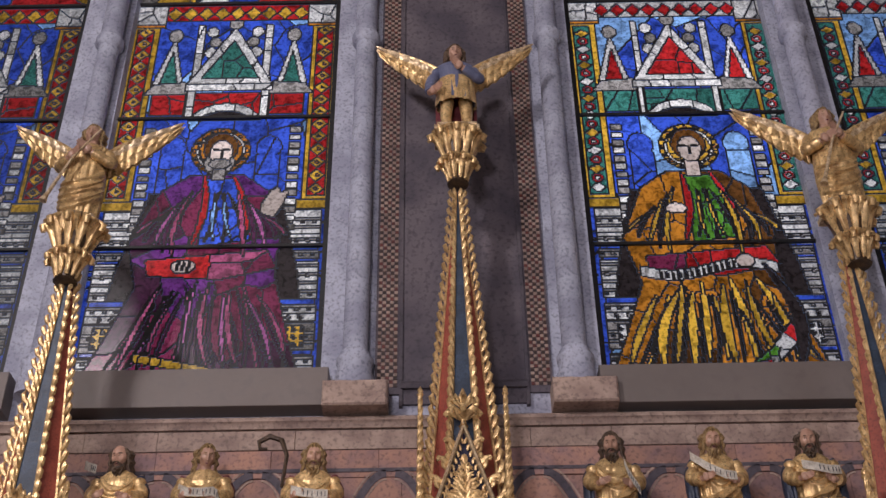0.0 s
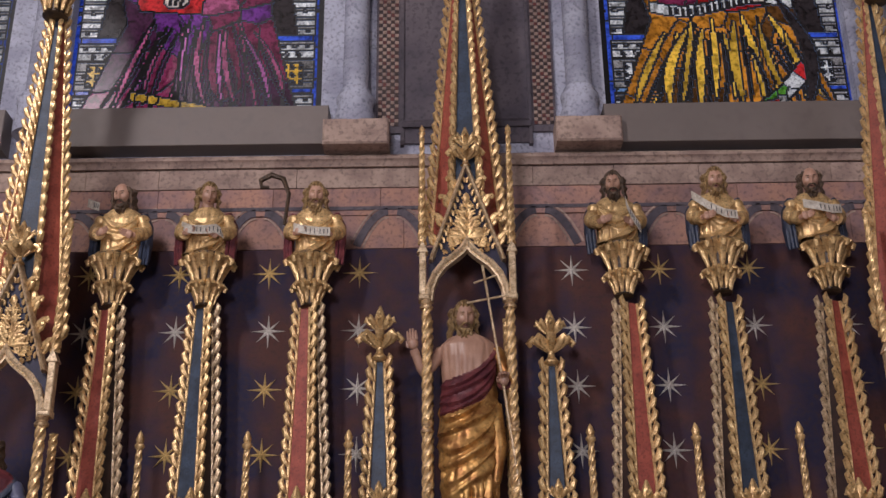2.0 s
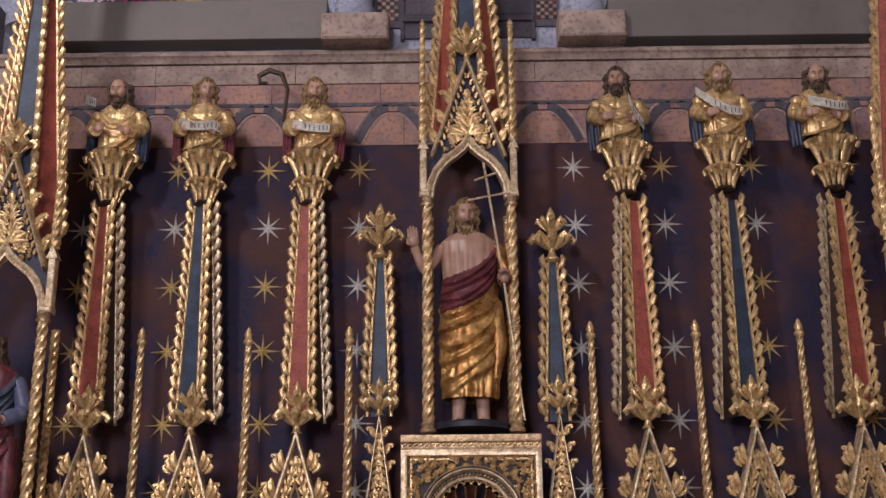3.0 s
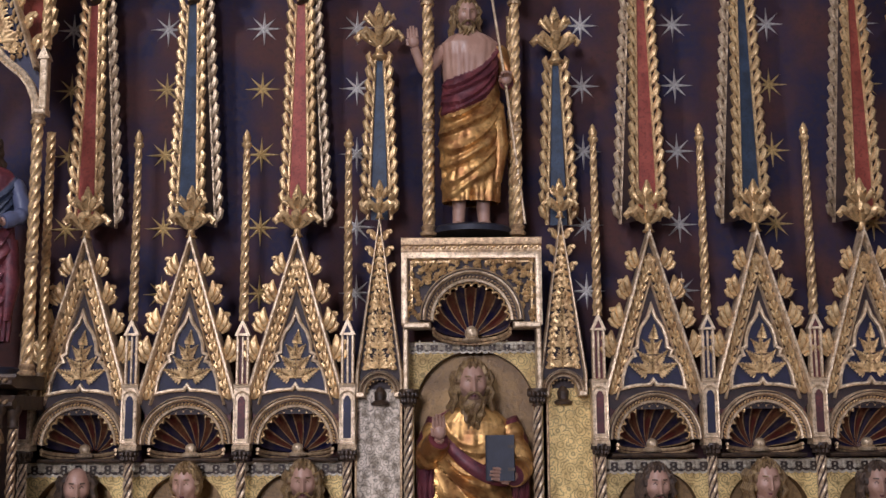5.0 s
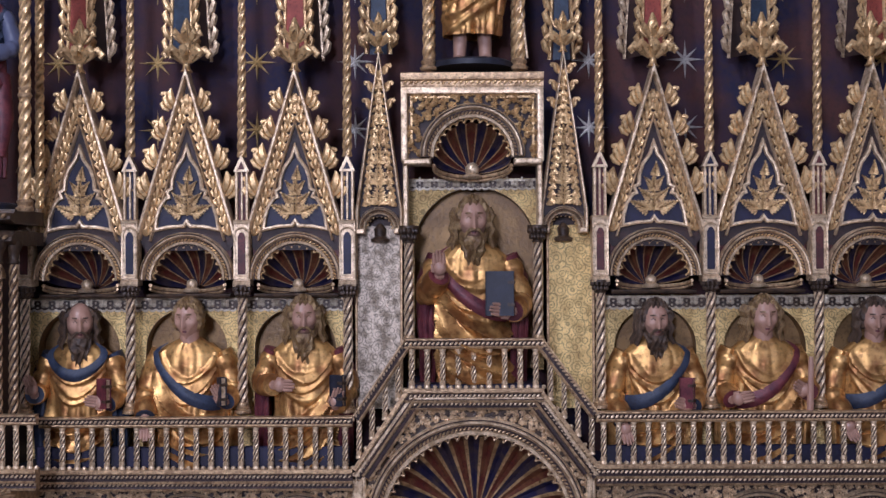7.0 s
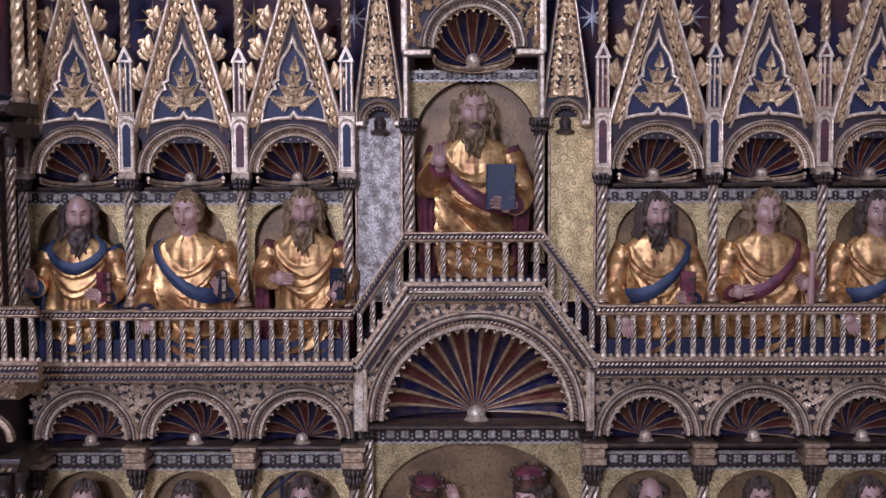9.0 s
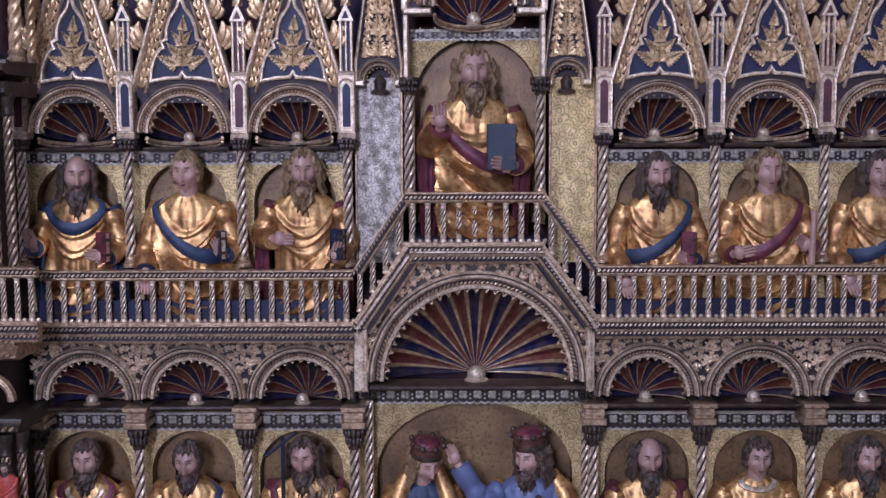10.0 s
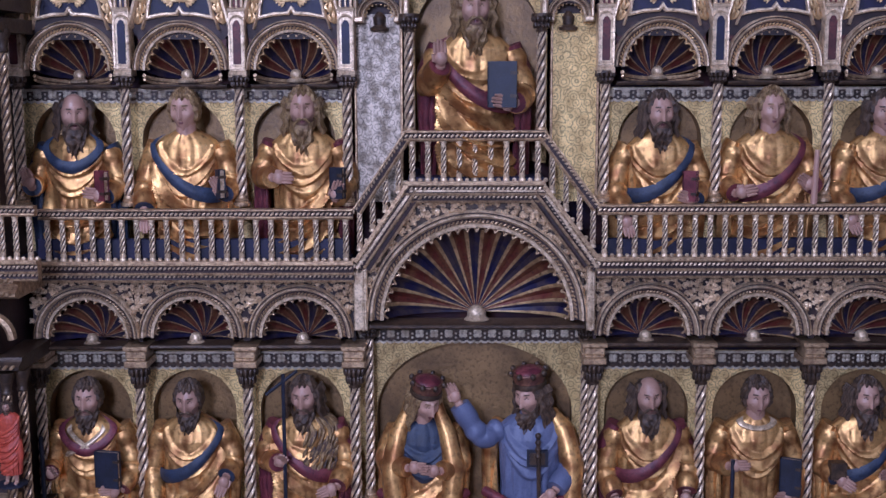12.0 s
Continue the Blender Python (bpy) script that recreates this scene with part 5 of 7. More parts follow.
def draped(s, body, mat, seed, amp=0.055, low=0.0, chest=None, chest_mat=None, falls=()):
    """The robed trunk: hanging pleats, and falls of cloth slung across the front in curved folds with sharp valleys.
    A fall: height at either side, sag, width of a fold, folds, relief, material, and the arc it spans."""
    rnd = random.Random(seed)
    ph = [rnd.uniform(0, 6.3) for _ in range(4)]
    top, n, rings = body[-1][0], 96, int(60 + 60 * (body[-1][0] - low))
    v, f, fm, tag = [], [], [], []
    for i in range(rings + 1):
        z = low + (top - low) * i / rings
        rx, ry = wide(body, z)
        die = max(0.0, 1 - z / top * 0.85)
        row = []
        for j in range(n):
            u = 2 * j / n - 1
            deg = 270 + 180 * (0.6 * u + 0.4 * u ** 3)
            a = radians(deg)
            pleat = abs(math.sin(6 * a + ph[0] + 2.5 * z)) ** 0.6 + 0.5 * abs(math.sin(10.5 * a + ph[1] - 4 * z)) - 1.0
            r = 1 + (amp * 2.4 * die ** 1.3 + 0.012) * pleat
            lift, hit = 0.0, None
            for zl, zr, sag, step, count, relief, cloth, a0, a1 in falls:
                q = (deg - a0) / (a1 - a0)
                if 0 < q < 1:
                    bow = math.sin(math.pi * q)
                    p = (zl + (zr - zl) * q - sag * bow - z) / step
                    p += 0.16 * math.sin(7 * q + ph[3] + 3 * p)
                    if 0 < p < count:
                        edge = min(1.0, p * 4) * min(1.0, (count - p) * 2)
                        g = p % 1.0
                        lift = edge * (0.01 + relief * (bow ** 0.35) * ((g / 0.72) ** 1.4 if g < 0.72 else ((1 - g) / 0.28) ** 1.3))
                        hit = cloth
            if hit is not None:
                r = 1 + (r - 1) * 0.25
            row.append(hit)
            v.append(((rx * r + lift) * math.cos(a), (ry * r + lift) * math.sin(a), z))
        tag.append(row)
    for i in range(rings):
        z = low + (top - low) * i / rings
        for j in range(n):
            k = (j + 1) % n
            f.append((i * n + j, i * n + k, (i + 1) * n + k, (i + 1) * n + j))
            c = tag[i][j]
            fm.append(c if c is not None else chest_mat if chest is not None and z > chest else mat)
    s.add(v, f, mat)
    s.m[-len(f):] = fm


def sash(s, body, zl, zr, sag, mat, width=0.075, a0=200, a1=340, grow=0.027):
    """A band of cloth laid across the front."""
    v, f, n = [], [], 20
    for i in range(n + 1):
        q = i / n
        a = radians(a0 + (a1 - a0) * q)
        for e in (-0.5, -0.2, 0.15, 0.5):
            z = zl + (zr - zl) * q - sag * math.sin(math.pi * q) + e * width
            rx, ry = wide(body, z)
            g = grow + (0.01 if abs(e) < 0.3 else -0.004)
            v.append(((rx + g) * math.cos(a), (ry + g) * math.sin(a), z))
    for i in range(n):
        for e in range(3):
            p = i * 4 + e
            f.append((p, p + 4, p + 5, p + 1))
    s.add(v, f, mat)


def near(a, b, w):
    return math.exp(-((a - b) / w) ** 2)


def face_relief(az, el):
    """Carved relief of a plain face over its egg shape, by degrees aside and up."""
    e = abs(az)
    d = 0.004 * near(e, 20, 16) * near(el, 19, 6) - 0.0125 * near(e, 24, 12) * near(el, 7, 7.5)
    d += 0.0065 * near(e, 25, 8) * near(el, 6, 4.5) + 0.005 * near(e, 42, 13) * near(el, -10, 9)
    d -= 0.006 * near(e, 46, 14) * near(el, -34, 12) + 0.005 * near(e, 0, 16) * near(el, -33, 2.8)
    d += 0.004 * near(e, 0, 12) * near(el, -28, 3) + 0.005 * near(e, 0, 11) * near(el, -38, 3.5) + 0.01 * near(e, 0, 16) * near(el, -58, 9)
    if -22 < el < 22:
        q = (22 - el) / 44
        d += (0.006 + 0.022 * q ** 1.3) * near(e, 0, 6 + 4 * q) * min(1, (el + 22) / 6)
    return d


def head(s, at, hair=M_HAIR, beard=0, bald=False, crown=False, locks=True, seed=0):
    """A carved head: face with sockets, nose and mouth, strands of hair, side locks, beard."""
    rnd = random.Random(seed)
    n, rows = 48, 44

    def spin(j):
        u = 2 * j / n - 1
        return 180 * (0.4 * u + 0.6 * u ** 3)

    def on(az, el, out):
        a, b = radians(az), radians(el)
        jaw = 1 - 0.2 * max(0.0, -math.sin(b)) ** 1.5
        return ((0.063 + out) * jaw * math.cos(b) * math.sin(a), -(0.076 + out) * math.cos(b) * math.cos(a), 0.1 + (0.094 + out) * math.sin(b))

    v, f, fm = [], [], []
    for i in range(rows + 1):
        el = -88 + 176 * i / rows
        v += [on(spin(j), el, face_relief(spin(j), el)) for j in range(n)]
    for i in range(rows):
        el = -86 + 176 * i / rows
        for j in range(n):
            k, az = (j + 1) % n, abs(spin(j + 0.5))
            f.append((i * n + j, i * n + k, (i + 1) * n + k, (i + 1) * n + j))
            brow = 11 < az < 40 and abs(el - 19.5 + 0.004 * (az - 24) ** 2) < 2.1
            lid = 14 < az < 35 and abs(el - 8.5 + 0.02 * (az - 24) ** 2) < 2.1
            fm.append(hair if brow or lid else M_WINE if az < 13 and -37 < el < -29 else M_SKIN)
    s.add(v, f, M_SKIN, at)
    s.m[-len(f):] = fm
    for e in (-1, 1):
        ball(s, (e * 0.064, 0.004, 0.092), (0.01, 0.018, 0.026), M_SKIN, 8, 6, at)
    tube(s, [(0, 0.005, -0.06), (0, 0.0, 0.06)], [0.052, 0.044], 10, M_SKIN, 1, at)
    # hair in strands, from a hairline that dips behind the ears
    v, f, on_top = [], [], []
    for i in range(rows + 1):
        el = -60 + 149 * i / rows
        for j in range(n):
            az = spin(j)
            e = abs(az)
            line = (44 if locks else 36) + 5 * math.sin(az * 0.2 + seed) if e < 48 else max(-36.0, 44 - (e - 48) * 3.2)
            if bald:
                line = 95 if e < 62 else max(-36.0, 60 - (e - 62) * 5)
            c = min(1.0, max(0.0, (el - line) / 7)) * (min(1.0, max(0.0, (52 - el) / 12)) if bald else 1)
            wave = math.sin(radians(az) * 15 + 2.2 * math.sin(radians(el) * 5 + seed)) + 0.5 * math.sin(radians(el) * 22 + radians(az) * 5)
            on_top.append(c > 0)
            v.append(on(az, el, -0.004 + c * (0.016 + 0.0035 * wave)))
    for i in range(rows):
        for j in range(n):
            q = (i * n + j, i * n + (j + 1) % n, (i + 1) * n + (j + 1) % n, (i + 1) * n + j)
            if any(on_top[c] for c in q):
                f.append(q)
    s.add(v, f, hair, at)
    if locks:
        for e in (-1, 1):
            for k in range(5):
                x, y, w = e * (0.066 + 0.003 * k), -0.02 + 0.017 * k, rnd.uniform(-0.006, 0.006)
                tube(s, [(x, y, 0.15), (x + e * (0.012 + w), y + 0.002, 0.12), (x + e * 0.004, y + 0.004, 0.09), (x + e * (0.014 + w), y, 0.06), (x + e * 0.004, y, 0.03), (x + e * (0.018 - w), y + 0.006, -0.005), (x + e * 0.012, y + 0.006, -0.03 - 0.03 * (not bald))],
                     [0.008, 0.013, 0.011, 0.014, 0.011, 0.012, 0.005], 7, hair, 1, at)
    if beard:
        v, f, m, rr = [], [], 30, 22
        for i in range(rr + 1):
            q = i / rr
            w = 0.06 + (0.03 - 0.06) * q ** 1.6
            for j in range(m + 1):
                a = radians(-85 + 170 * j / m)
                start = 0.032 + 0.05 * (a / 1.48) ** 2
                z = start - q * (start + 0.03 + 0.06 * beard + 0.014 * math.sin(9 * a + seed) + 0.012 * abs(math.sin(2 * a)))
                cut = 1 + (0.1 * math.sin(9 * a + 2.4 * math.sin(9 * q + 3 * a + seed)) + 0.05 * math.sin(22 * q + 8 * a)) * min(1, 4 * q)
                d = 0.064 + 0.026 * math.sin(math.pi * min(1.0, 0.15 + q * 0.75))
                v.append((w * math.sin(a) * cut, 0.0 - d * math.cos(a) ** 0.7 * cut if math.cos(a) > 0 else 0, z))
        for i in range(rr):
            for j in range(m):
                p = i * (m + 1) + j
                f.append((p, p + m + 1, p + m + 2, p + 1))
        s.add(v, f, hair, at)
        for e in (-1, 1):
            tube(s, [(0, -0.088, 0.066), (e * 0.018, -0.085, 0.061), (e * 0.034, -0.07, 0.042), (e * 0.04, -0.068, 0.02)], [0.005, 0.0075, 0.007, 0.004], 6, hair, 1, at)
    if crown:
        lathe(s, [(0.07, 0), (0.078, 0.01), (0.074, 0.02), (0.082, 0.07), (0.078, 0.076), (0.05, 0.07)], 16, M_CROWN, at @ pose(0, 0.01, 0.15))
        lathe(s, [(0.08, 0), (0.084, 0.012), (0.08, 0.026)], 16, M_BRONZE, at @ pose(0, 0.01, 0.148))
        ball(s, (0, 0.01, 0.218), (0.066, 0.07, 0.025), M_WINE, 14, 8, at)
        for i in range(8):
            a = math.pi * i / 4
            ball(s, (0.086 * math.cos(a), 0.01 + 0.086 * math.sin(a), 0.222), (0.015, 0.015, 0.017), M_BRONZE, 7, 5, at)


def arm(s, shoulder, elbow, wrist, sleeve, cuff=None, r=0.052, fingers=(0, -0.3, 0.9), grip=False):
    """A sleeved arm with ring folds, a wide cuff, and a hand; fingers gives the way the hand points."""
    a, b, c = Vector(shoulder), Vector(elbow), Vector(wrist)
    bare = sleeve == M_SKIN
    pts, radii = [], []
    for i in range(33):
        q = i / 32
        u = q * 1.92
        p = a.lerp(b, u) if u < 1 else b.lerp(c, u - 1)
        soft = max(0.0, 1 - abs(u - 1) * 3)
        p = p.lerp(a.lerp(c, 0.5), 0.12 * soft)
        pts.append(p)
        fold = 0 if bare else 0.17 * abs(math.sin(6.4 * u + 0.6 * math.sin(5 * u))) - 0.06
        radii.append(r * (1.05 - (0.45 if bare else 0.1) * q + fold))
    tube(s, pts, radii, 14, sleeve)
    if cuff is not None:
        tube(s, [b.lerp(c, 0.8), b.lerp(c, 0.94)], [r * 0.98, r * 0.86], 12, cuff)
    tube(s, [b.lerp(c, 0.8), c], [0.029, 0.025], 8, M_SKIN)
    d = Vector(fingers).normalized()
    side = d.cross(Vector((0, 1, 0)))
    side = side.normalized() if side.length > 0.1 else Vector((1, 0, 0))
    ball(s, c + d * 0.034, (0.034, 0.025, 0.038), M_SKIN, 12, 8)
    for k in range(4):
        e = c + d * 0.058 + side * ((k - 1.5) * 0.0165)
        long = 0.9 + 0.2 * (k in (1, 2))
        bend = Vector((0, -0.024, -0.014)) if grip else Vector((0, -0.008, 0))
        tube(s, [e, e + d * 0.03 * long, e + d * (0.036 if grip else 0.06) * long + bend], [0.0105, 0.0095, 0.006], 7, M_SKIN)
    t = c + d * 0.024 + side * 0.036
    tube(s, [c + d * 0.01, t, t + d * 0.03], [0.012, 0.011, 0.007], 7, M_SKIN)


def book(s, c, w, h, turn, mat, lean=0.0):
    at = pose(c[0], c[1], c[2], lean, 0, turn)
    box(s, -w / 2, w / 2, -0.02, -0.013, -h / 2, h / 2, mat, at)
    box(s, -w / 2, w / 2, 0.013, 0.02, -h / 2, h / 2, mat, at)
    box(s, -w / 2, -w / 2 + 0.008, -0.02, 0.02, -h / 2, h / 2, mat, at)
    box(s, -w / 2 + 0.004, w / 2 - 0.006, -0.014, 0.014, -h / 2 + 0.006, h / 2 - 0.006, M_PALE, at)
    for z in (-0.25, 0.25):
        box(s, w / 2 - 0.03, w / 2 + 0.004, -0.024, 0.022, h * z - 0.008, h * z + 0.008, M_BRONZE, at)


def scroll(s, pts, w, mat=M_PAPER):
    """A curling strip with plain bars of illegible writing on it."""
    v = []
    for x, y, z in pts:
        v += [(x, y, z - w / 2), (x, y, z + w / 2), (x, y + 0.006, z - w / 2), (x, y + 0.006, z + w / 2)]
    n = len(pts)
    f = []
    for i in range(n - 1):
        p = 4 * i
        f += [(p, p + 4, p + 5, p + 1), (p + 2, p + 3, p + 7, p + 6), (p + 1, p + 5, p + 7, p + 3), (p, p + 2, p + 6, p + 4)]
    s.add(v, f, mat)
    for i in range(1, n - 1):
        x, y, z = pts[i]
        for k in (-0.3, 0.0, 0.3):
            xx = x + (pts[i + 1][0] - x) * (0.5 + k)
            zz = z + (pts[i + 1][2] - z) * (0.5 + k)
            yy = y + (pts[i + 1][1] - y) * (0.5 + k)
            box(s, xx - 0.0035, xx + 0.0035, yy - 0.004, yy + 0.002, zz - w * 0.27, zz + w * 0.27, M_INK)


def figure(name, s, label, u, v, y, k=1.0, group="", turn=0.0):
    ob = part(name, s, FIG)
    tagged(ob, label, "statue", group)
    ob.location = spot(u, v, y)
    ob.scale = (k * (1 + y / 7),) * 3
    ob.rotation_euler = (0, 0, radians(turn))
    return ob


def half_figure(seed, robe=M_ROBE, band=None, band_dir=1, hair=M_HAIR, beard=1.0, bald=False, face=0.0, nod=6, right=None, left=None, collar=None, crown=False, cloak=None, locks=True, chest=None, low=0.0, wrap=None, plain=False):
    """A half-length holy figure: robe, folds, sash, two arms and a head that looks aside."""
    s = Shape()
    d = band_dir
    wrap = wrap if wrap is not None else robe
    if d:
        falls = [(0.5 - 0.17 * d - 0.03, 0.5 + 0.13 * d - 0.03, 0.17, 0.086, 6, 0.06, wrap, 186, 354)]
    else:
        falls = [(0.42, 0.4, 0.17, 0.08, 5, 0.055, wrap, 186, 354)]
    if plain:
        falls = []
    front = chest if chest is not None else robe
    falls.insert(0, (0.655, 0.64, 0.14, 0.06, 3, 0.018, front, 215, 325))
    draped(s, HALF, robe, seed, low=low, chest=0.5 if chest is not None else None, chest_mat=chest, falls=falls)
    side = cloak if cloak is not None else robe
    for e in (-1, 1):
        tube(s, [(e * 0.185, 0.02, 0.64), (e * 0.235, 0.03, 0.52), (e * 0.24, 0.03, 0.36), (e * 0.232, 0.02, 0.2), (e * 0.225, 0.02, max(0.0, low))], [0.045, 0.052, 0.05, 0.045, 0.04], 12, side, 1.5)
        for k in range(3):
            x = e * (0.205 + 0.028 * k)
            tube(s, [(x, -0.03 + 0.02 * k, 0.42), (x + e * 0.006, -0.05 + 0.02 * k, 0.3), (x - e * 0.004, -0.04 + 0.02 * k, 0.14), (x, -0.03 + 0.02 * k, max(0.0, low))], [0.006, 0.019, 0.018, 0.012], 8, side, 1.3)
    if band is not None:
        if d == 0:
            sash(s, HALF, 0.68, 0.68, 0.16, band, 0.07, 205, 335)
        else:
            sash(s, HALF, 0.5 - 0.15 * d, 0.5 + 0.15 * d, 0.1, band, 0.085)
    if collar is not None:
        sash(s, HALF, 0.685, 0.685, 0.045, collar, 0.03, 215, 325, 0.012)
    r = right or ((-0.235, -0.02, 0.44), (-0.16, -0.15, 0.4), (0.6, -0.4, 0.1))
    l = left or ((0.235, -0.02, 0.44), (0.15, -0.15, 0.38), (-0.7, -0.4, 0.1))
    arm(s, (-0.175, 0.0, 0.605), *r[:2], robe, band, 0.062, r[2])
    arm(s, (0.175, 0.0, 0.605), *l[:2], robe, band, 0.062, l[2])
    head(s, pose(0, -0.03, 0.7, nod, 0, face) @ Matrix.Scale(1.2, 4), hair, beard, bald, crown, locks, seed)
    return s


# upper row
G_UP = "half-length figures of the upper row"
UP_V, UP_Y = 2.885, 0.07
f = half_figure(1, band=M_BLUE, band_dir=0, beard=1.5, bald=True, face=18, right=((-0.25, 0, 0.42), (-0.23, -0.13, 0.41), (-0.2, -0.3, 0.9)), left=((0.25, -0.02, 0.42), (0.19, -0.15, 0.36), (-0.8, -0.3, 0.2)), cloak=M_BLUE)
book(f, (0.18, -0.17, 0.42), 0.08, 0.17, -35, M_WINE)
figure("saint_statue", f, "gilded half-length figure with long beard, blue collar and red book", -2.15, UP_V, UP_Y, 0.99, G_UP)
f = half_figure(2, band=M_BLUE, band_dir=-1, beard=0, hair=M_FAIR, face=-8, locks=False, right=((-0.25, 0, 0.4), (-0.22, -0.16, 0.27), (0.1, -0.3, -0.9)), left=((0.25, 0, 0.42), (0.22, -0.14, 0.36), (-0.3, -0.3, 0.6)))
book(f, (0.21, -0.17, 0.42), 0.05, 0.16, -55, M_INK)
figure("saint_statue", f, "gilded half-length figure with short hair and slate blue sash", -1.52, UP_V, UP_Y, 1.01, G_UP)
f = half_figure(3, beard=1.7, hair=M_FAIR, face=6, cloak=M_WINE, right=((-0.25, 0, 0.44), (-0.15, -0.16, 0.45), (0.9, -0.3, 0.0)), left=((0.25, 0, 0.42), (0.18, -0.15, 0.33), (0.2, -0.3, 0.6)))
book(f, (0.2, -0.17, 0.42), 0.08, 0.17, -25, M_INK)
figure("saint_statue", f, "gilded half-length figure with broad forked beard and black book", -0.862, UP_V, UP_Y, 1.02, G_UP)
f = half_figure(4, band=M_BLUE, band_dir=1, beard=0.8, face=4, right=((-0.25, 0, 0.4), (-0.2, -0.17, 0.24), (0.2, -0.3, -0.9)), left=((0.25, 0, 0.42), (0.19, -0.14, 0.33), (-0.6, -0.3, 0.2)))
book(f, (0.16, -0.16, 0.41), 0.08, 0.17, -30, M_WINE)
figure("saint_statue", f, "gilded half-length bearded figure with blue sash and red book", 1.14, UP_V, UP_Y, 0.99, G_UP)
f = half_figure(5, band=M_WINE, band_dir=1, beard=0, hair=M_FAIR, face=4, right=((-0.24, 0, 0.42), (-0.2, -0.15, 0.36), (0.6, -0.4, 0.2)), left=((0.25, 0, 0.44), (0.22, -0.14, 0.4), (-0.5, -0.3, 0.3)))
tube(f, [(0.22, -0.17, 0.3), (0.225, -0.18, 0.6)], [0.02, 0.014], 8, M_SKIN)
figure("saint_statue", f, "gilded half-length figure with long fair hair and crimson mantle", 1.757, UP_V, UP_Y, 1.01, G_UP)
f = half_figure(6, band=M_BLUE, band_dir=1, beard=0, face=-6, right=((-0.25, 0, 0.4), (-0.21, -0.17, 0.25), (0.3, -0.3, -0.8)))
figure("saint_statue", f, "gilded half-length beardless figure with wide blue sash", 2.39, UP_V, UP_Y, 0.99, G_UP)

# lower row
G_LOW = "figures of the lower row"
LOW_V, LOW_Y = 1.247, 0.06
f = half_figure(11, band=M_WINE, band_dir=0, beard=0.6, hair=M_HAIR, face=0, locks=False, right=((-0.25, 0, 0.4), (-0.22, -0.14, 0.38), (0.4, -0.5, 0.3)), left=((0.26, 0, 0.4), (0.2, -0.15, 0.28), (-0.7, -0.3, 0.1)))
book(f, (0.14, -0.18, 0.42), 0.15, 0.22, -12, M_INK)
tube(f, [(-0.24, -0.18, 0.0), (-0.245, -0.18, 0.62)], 0.014, 8, M_INK)
for e in (-1, 1):
    sash(f, HALF, 0.57 + 0.08 * e, 0.57 - 0.08 * e, 0.02, M_PALE, 0.035, 235, 305, 0.024)
figure("saint_statue", f, "gilded bearded figure with crossed stole, black book and sword", -2.15, LOW_V, LOW_Y, 0.98, G_LOW)
f = half_figure(12, band=M_BLUE, band_dir=1, beard=0.6, face=-4, nod=12, locks=False, right=((-0.25, 0, 0.38), (-0.2, -0.15, 0.16), (0.4, -0.4, -0.3)), left=((0.26, 0, 0.42), (0.22, -0.14, 0.36), (-0.3, -0.4, -0.8)))
figure("saint_statue", f, "gilded bearded figure with diagonal blue sash", -1.555, LOW_V, LOW_Y, 0.98, G_LOW)
f = half_figure(13, robe=M_ROBE, band=M_WINE, band_dir=-1, beard=1.0, face=-4, nod=10, right=((-0.25, 0, 0.42), (-0.14, -0.17, 0.45), (0.3, -0.5, 0.4)), left=((0.25, 0, 0.4), (0.19, -0.16, 0.3), (-0.7, -0.3, -0.2)), cloak=M_WINE)
rnd = random.Random(5)
for i in range(150):
    z, a = rnd.uniform(0.42, 0.7), radians(rnd.uniform(272, 385))
    lock = []
    for k in range(4):
        rx, ry = wide(HALF, z - 0.022 * k)
        b = a + 0.05 * k * math.sin(9 * z)
        lock.append(((rx + 0.024 - 0.003 * k) * math.cos(b), (ry + 0.024 - 0.003 * k) * math.sin(b), z - 0.022 * k))
    tube(f, lock, [0.005, 0.011, 0.01, 0.003], 6, M_FAIR if i % 3 else M_HAIR)
tube(f, [(-0.1, -0.2, 0.0), (-0.1, -0.19, 0.98)], 0.011, 8, M_INK)
tube(f, [(-0.2, -0.19, 0.86), (-0.02, -0.19, 1.0)], 0.01, 8, M_INK)
figure("saint_statue", f, "bearded figure in shaggy pelt with crimson wrap and cross staff", -0.885, LOW_V, LOW_Y, 1.0, G_LOW)
f = half_figure(14, band=M_WINE, band_dir=1, beard=1.3, bald=True, face=4, right=((-0.25, 0, 0.36), (-0.2, -0.15, 0.24), (0.2, -0.4, -0.6)), left=((0.25, 0, 0.4), (0.22, -0.14, 0.26), (-0.2, -0.4, -0.6)), cloak=M_WINE)
figure("saint_statue", f, "gilded balding figure with long beard and crimson sash", 1.115, LOW_V, LOW_Y, 0.99, G_LOW)
f = half_figure(15, plain=True, collar=M_PALE, beard=0, face=2, locks=False, right=((-0.25, 0, 0.42), (-0.17, -0.16, 0.43), (0.6, -0.4, 0.2)), left=((0.26, 0, 0.4), (0.2, -0.15, 0.24), (-0.7, -0.3, 0.1)))
book(f, (0.18, -0.17, 0.37), 0.12, 0.22, -25, M_INK)
tube(f, [(-0.16, -0.19, 0.0), (-0.16, -0.19, 0.48)], 0.012, 8, M_INK)
for x in (-0.24, -0.16, -0.08, 0.0, 0.08):
    box(f, x - 0.011, x + 0.011, -0.21, -0.19, -0.05, 0.17, M_INK)
box(f, -0.25, 0.09, -0.212, -0.188, 0.16, 0.18, M_INK)
figure("saint_statue", f, "tonsured figure in gilded vestment with book and iron grid", 1.74, LOW_V, LOW_Y, 0.99, G_LOW)
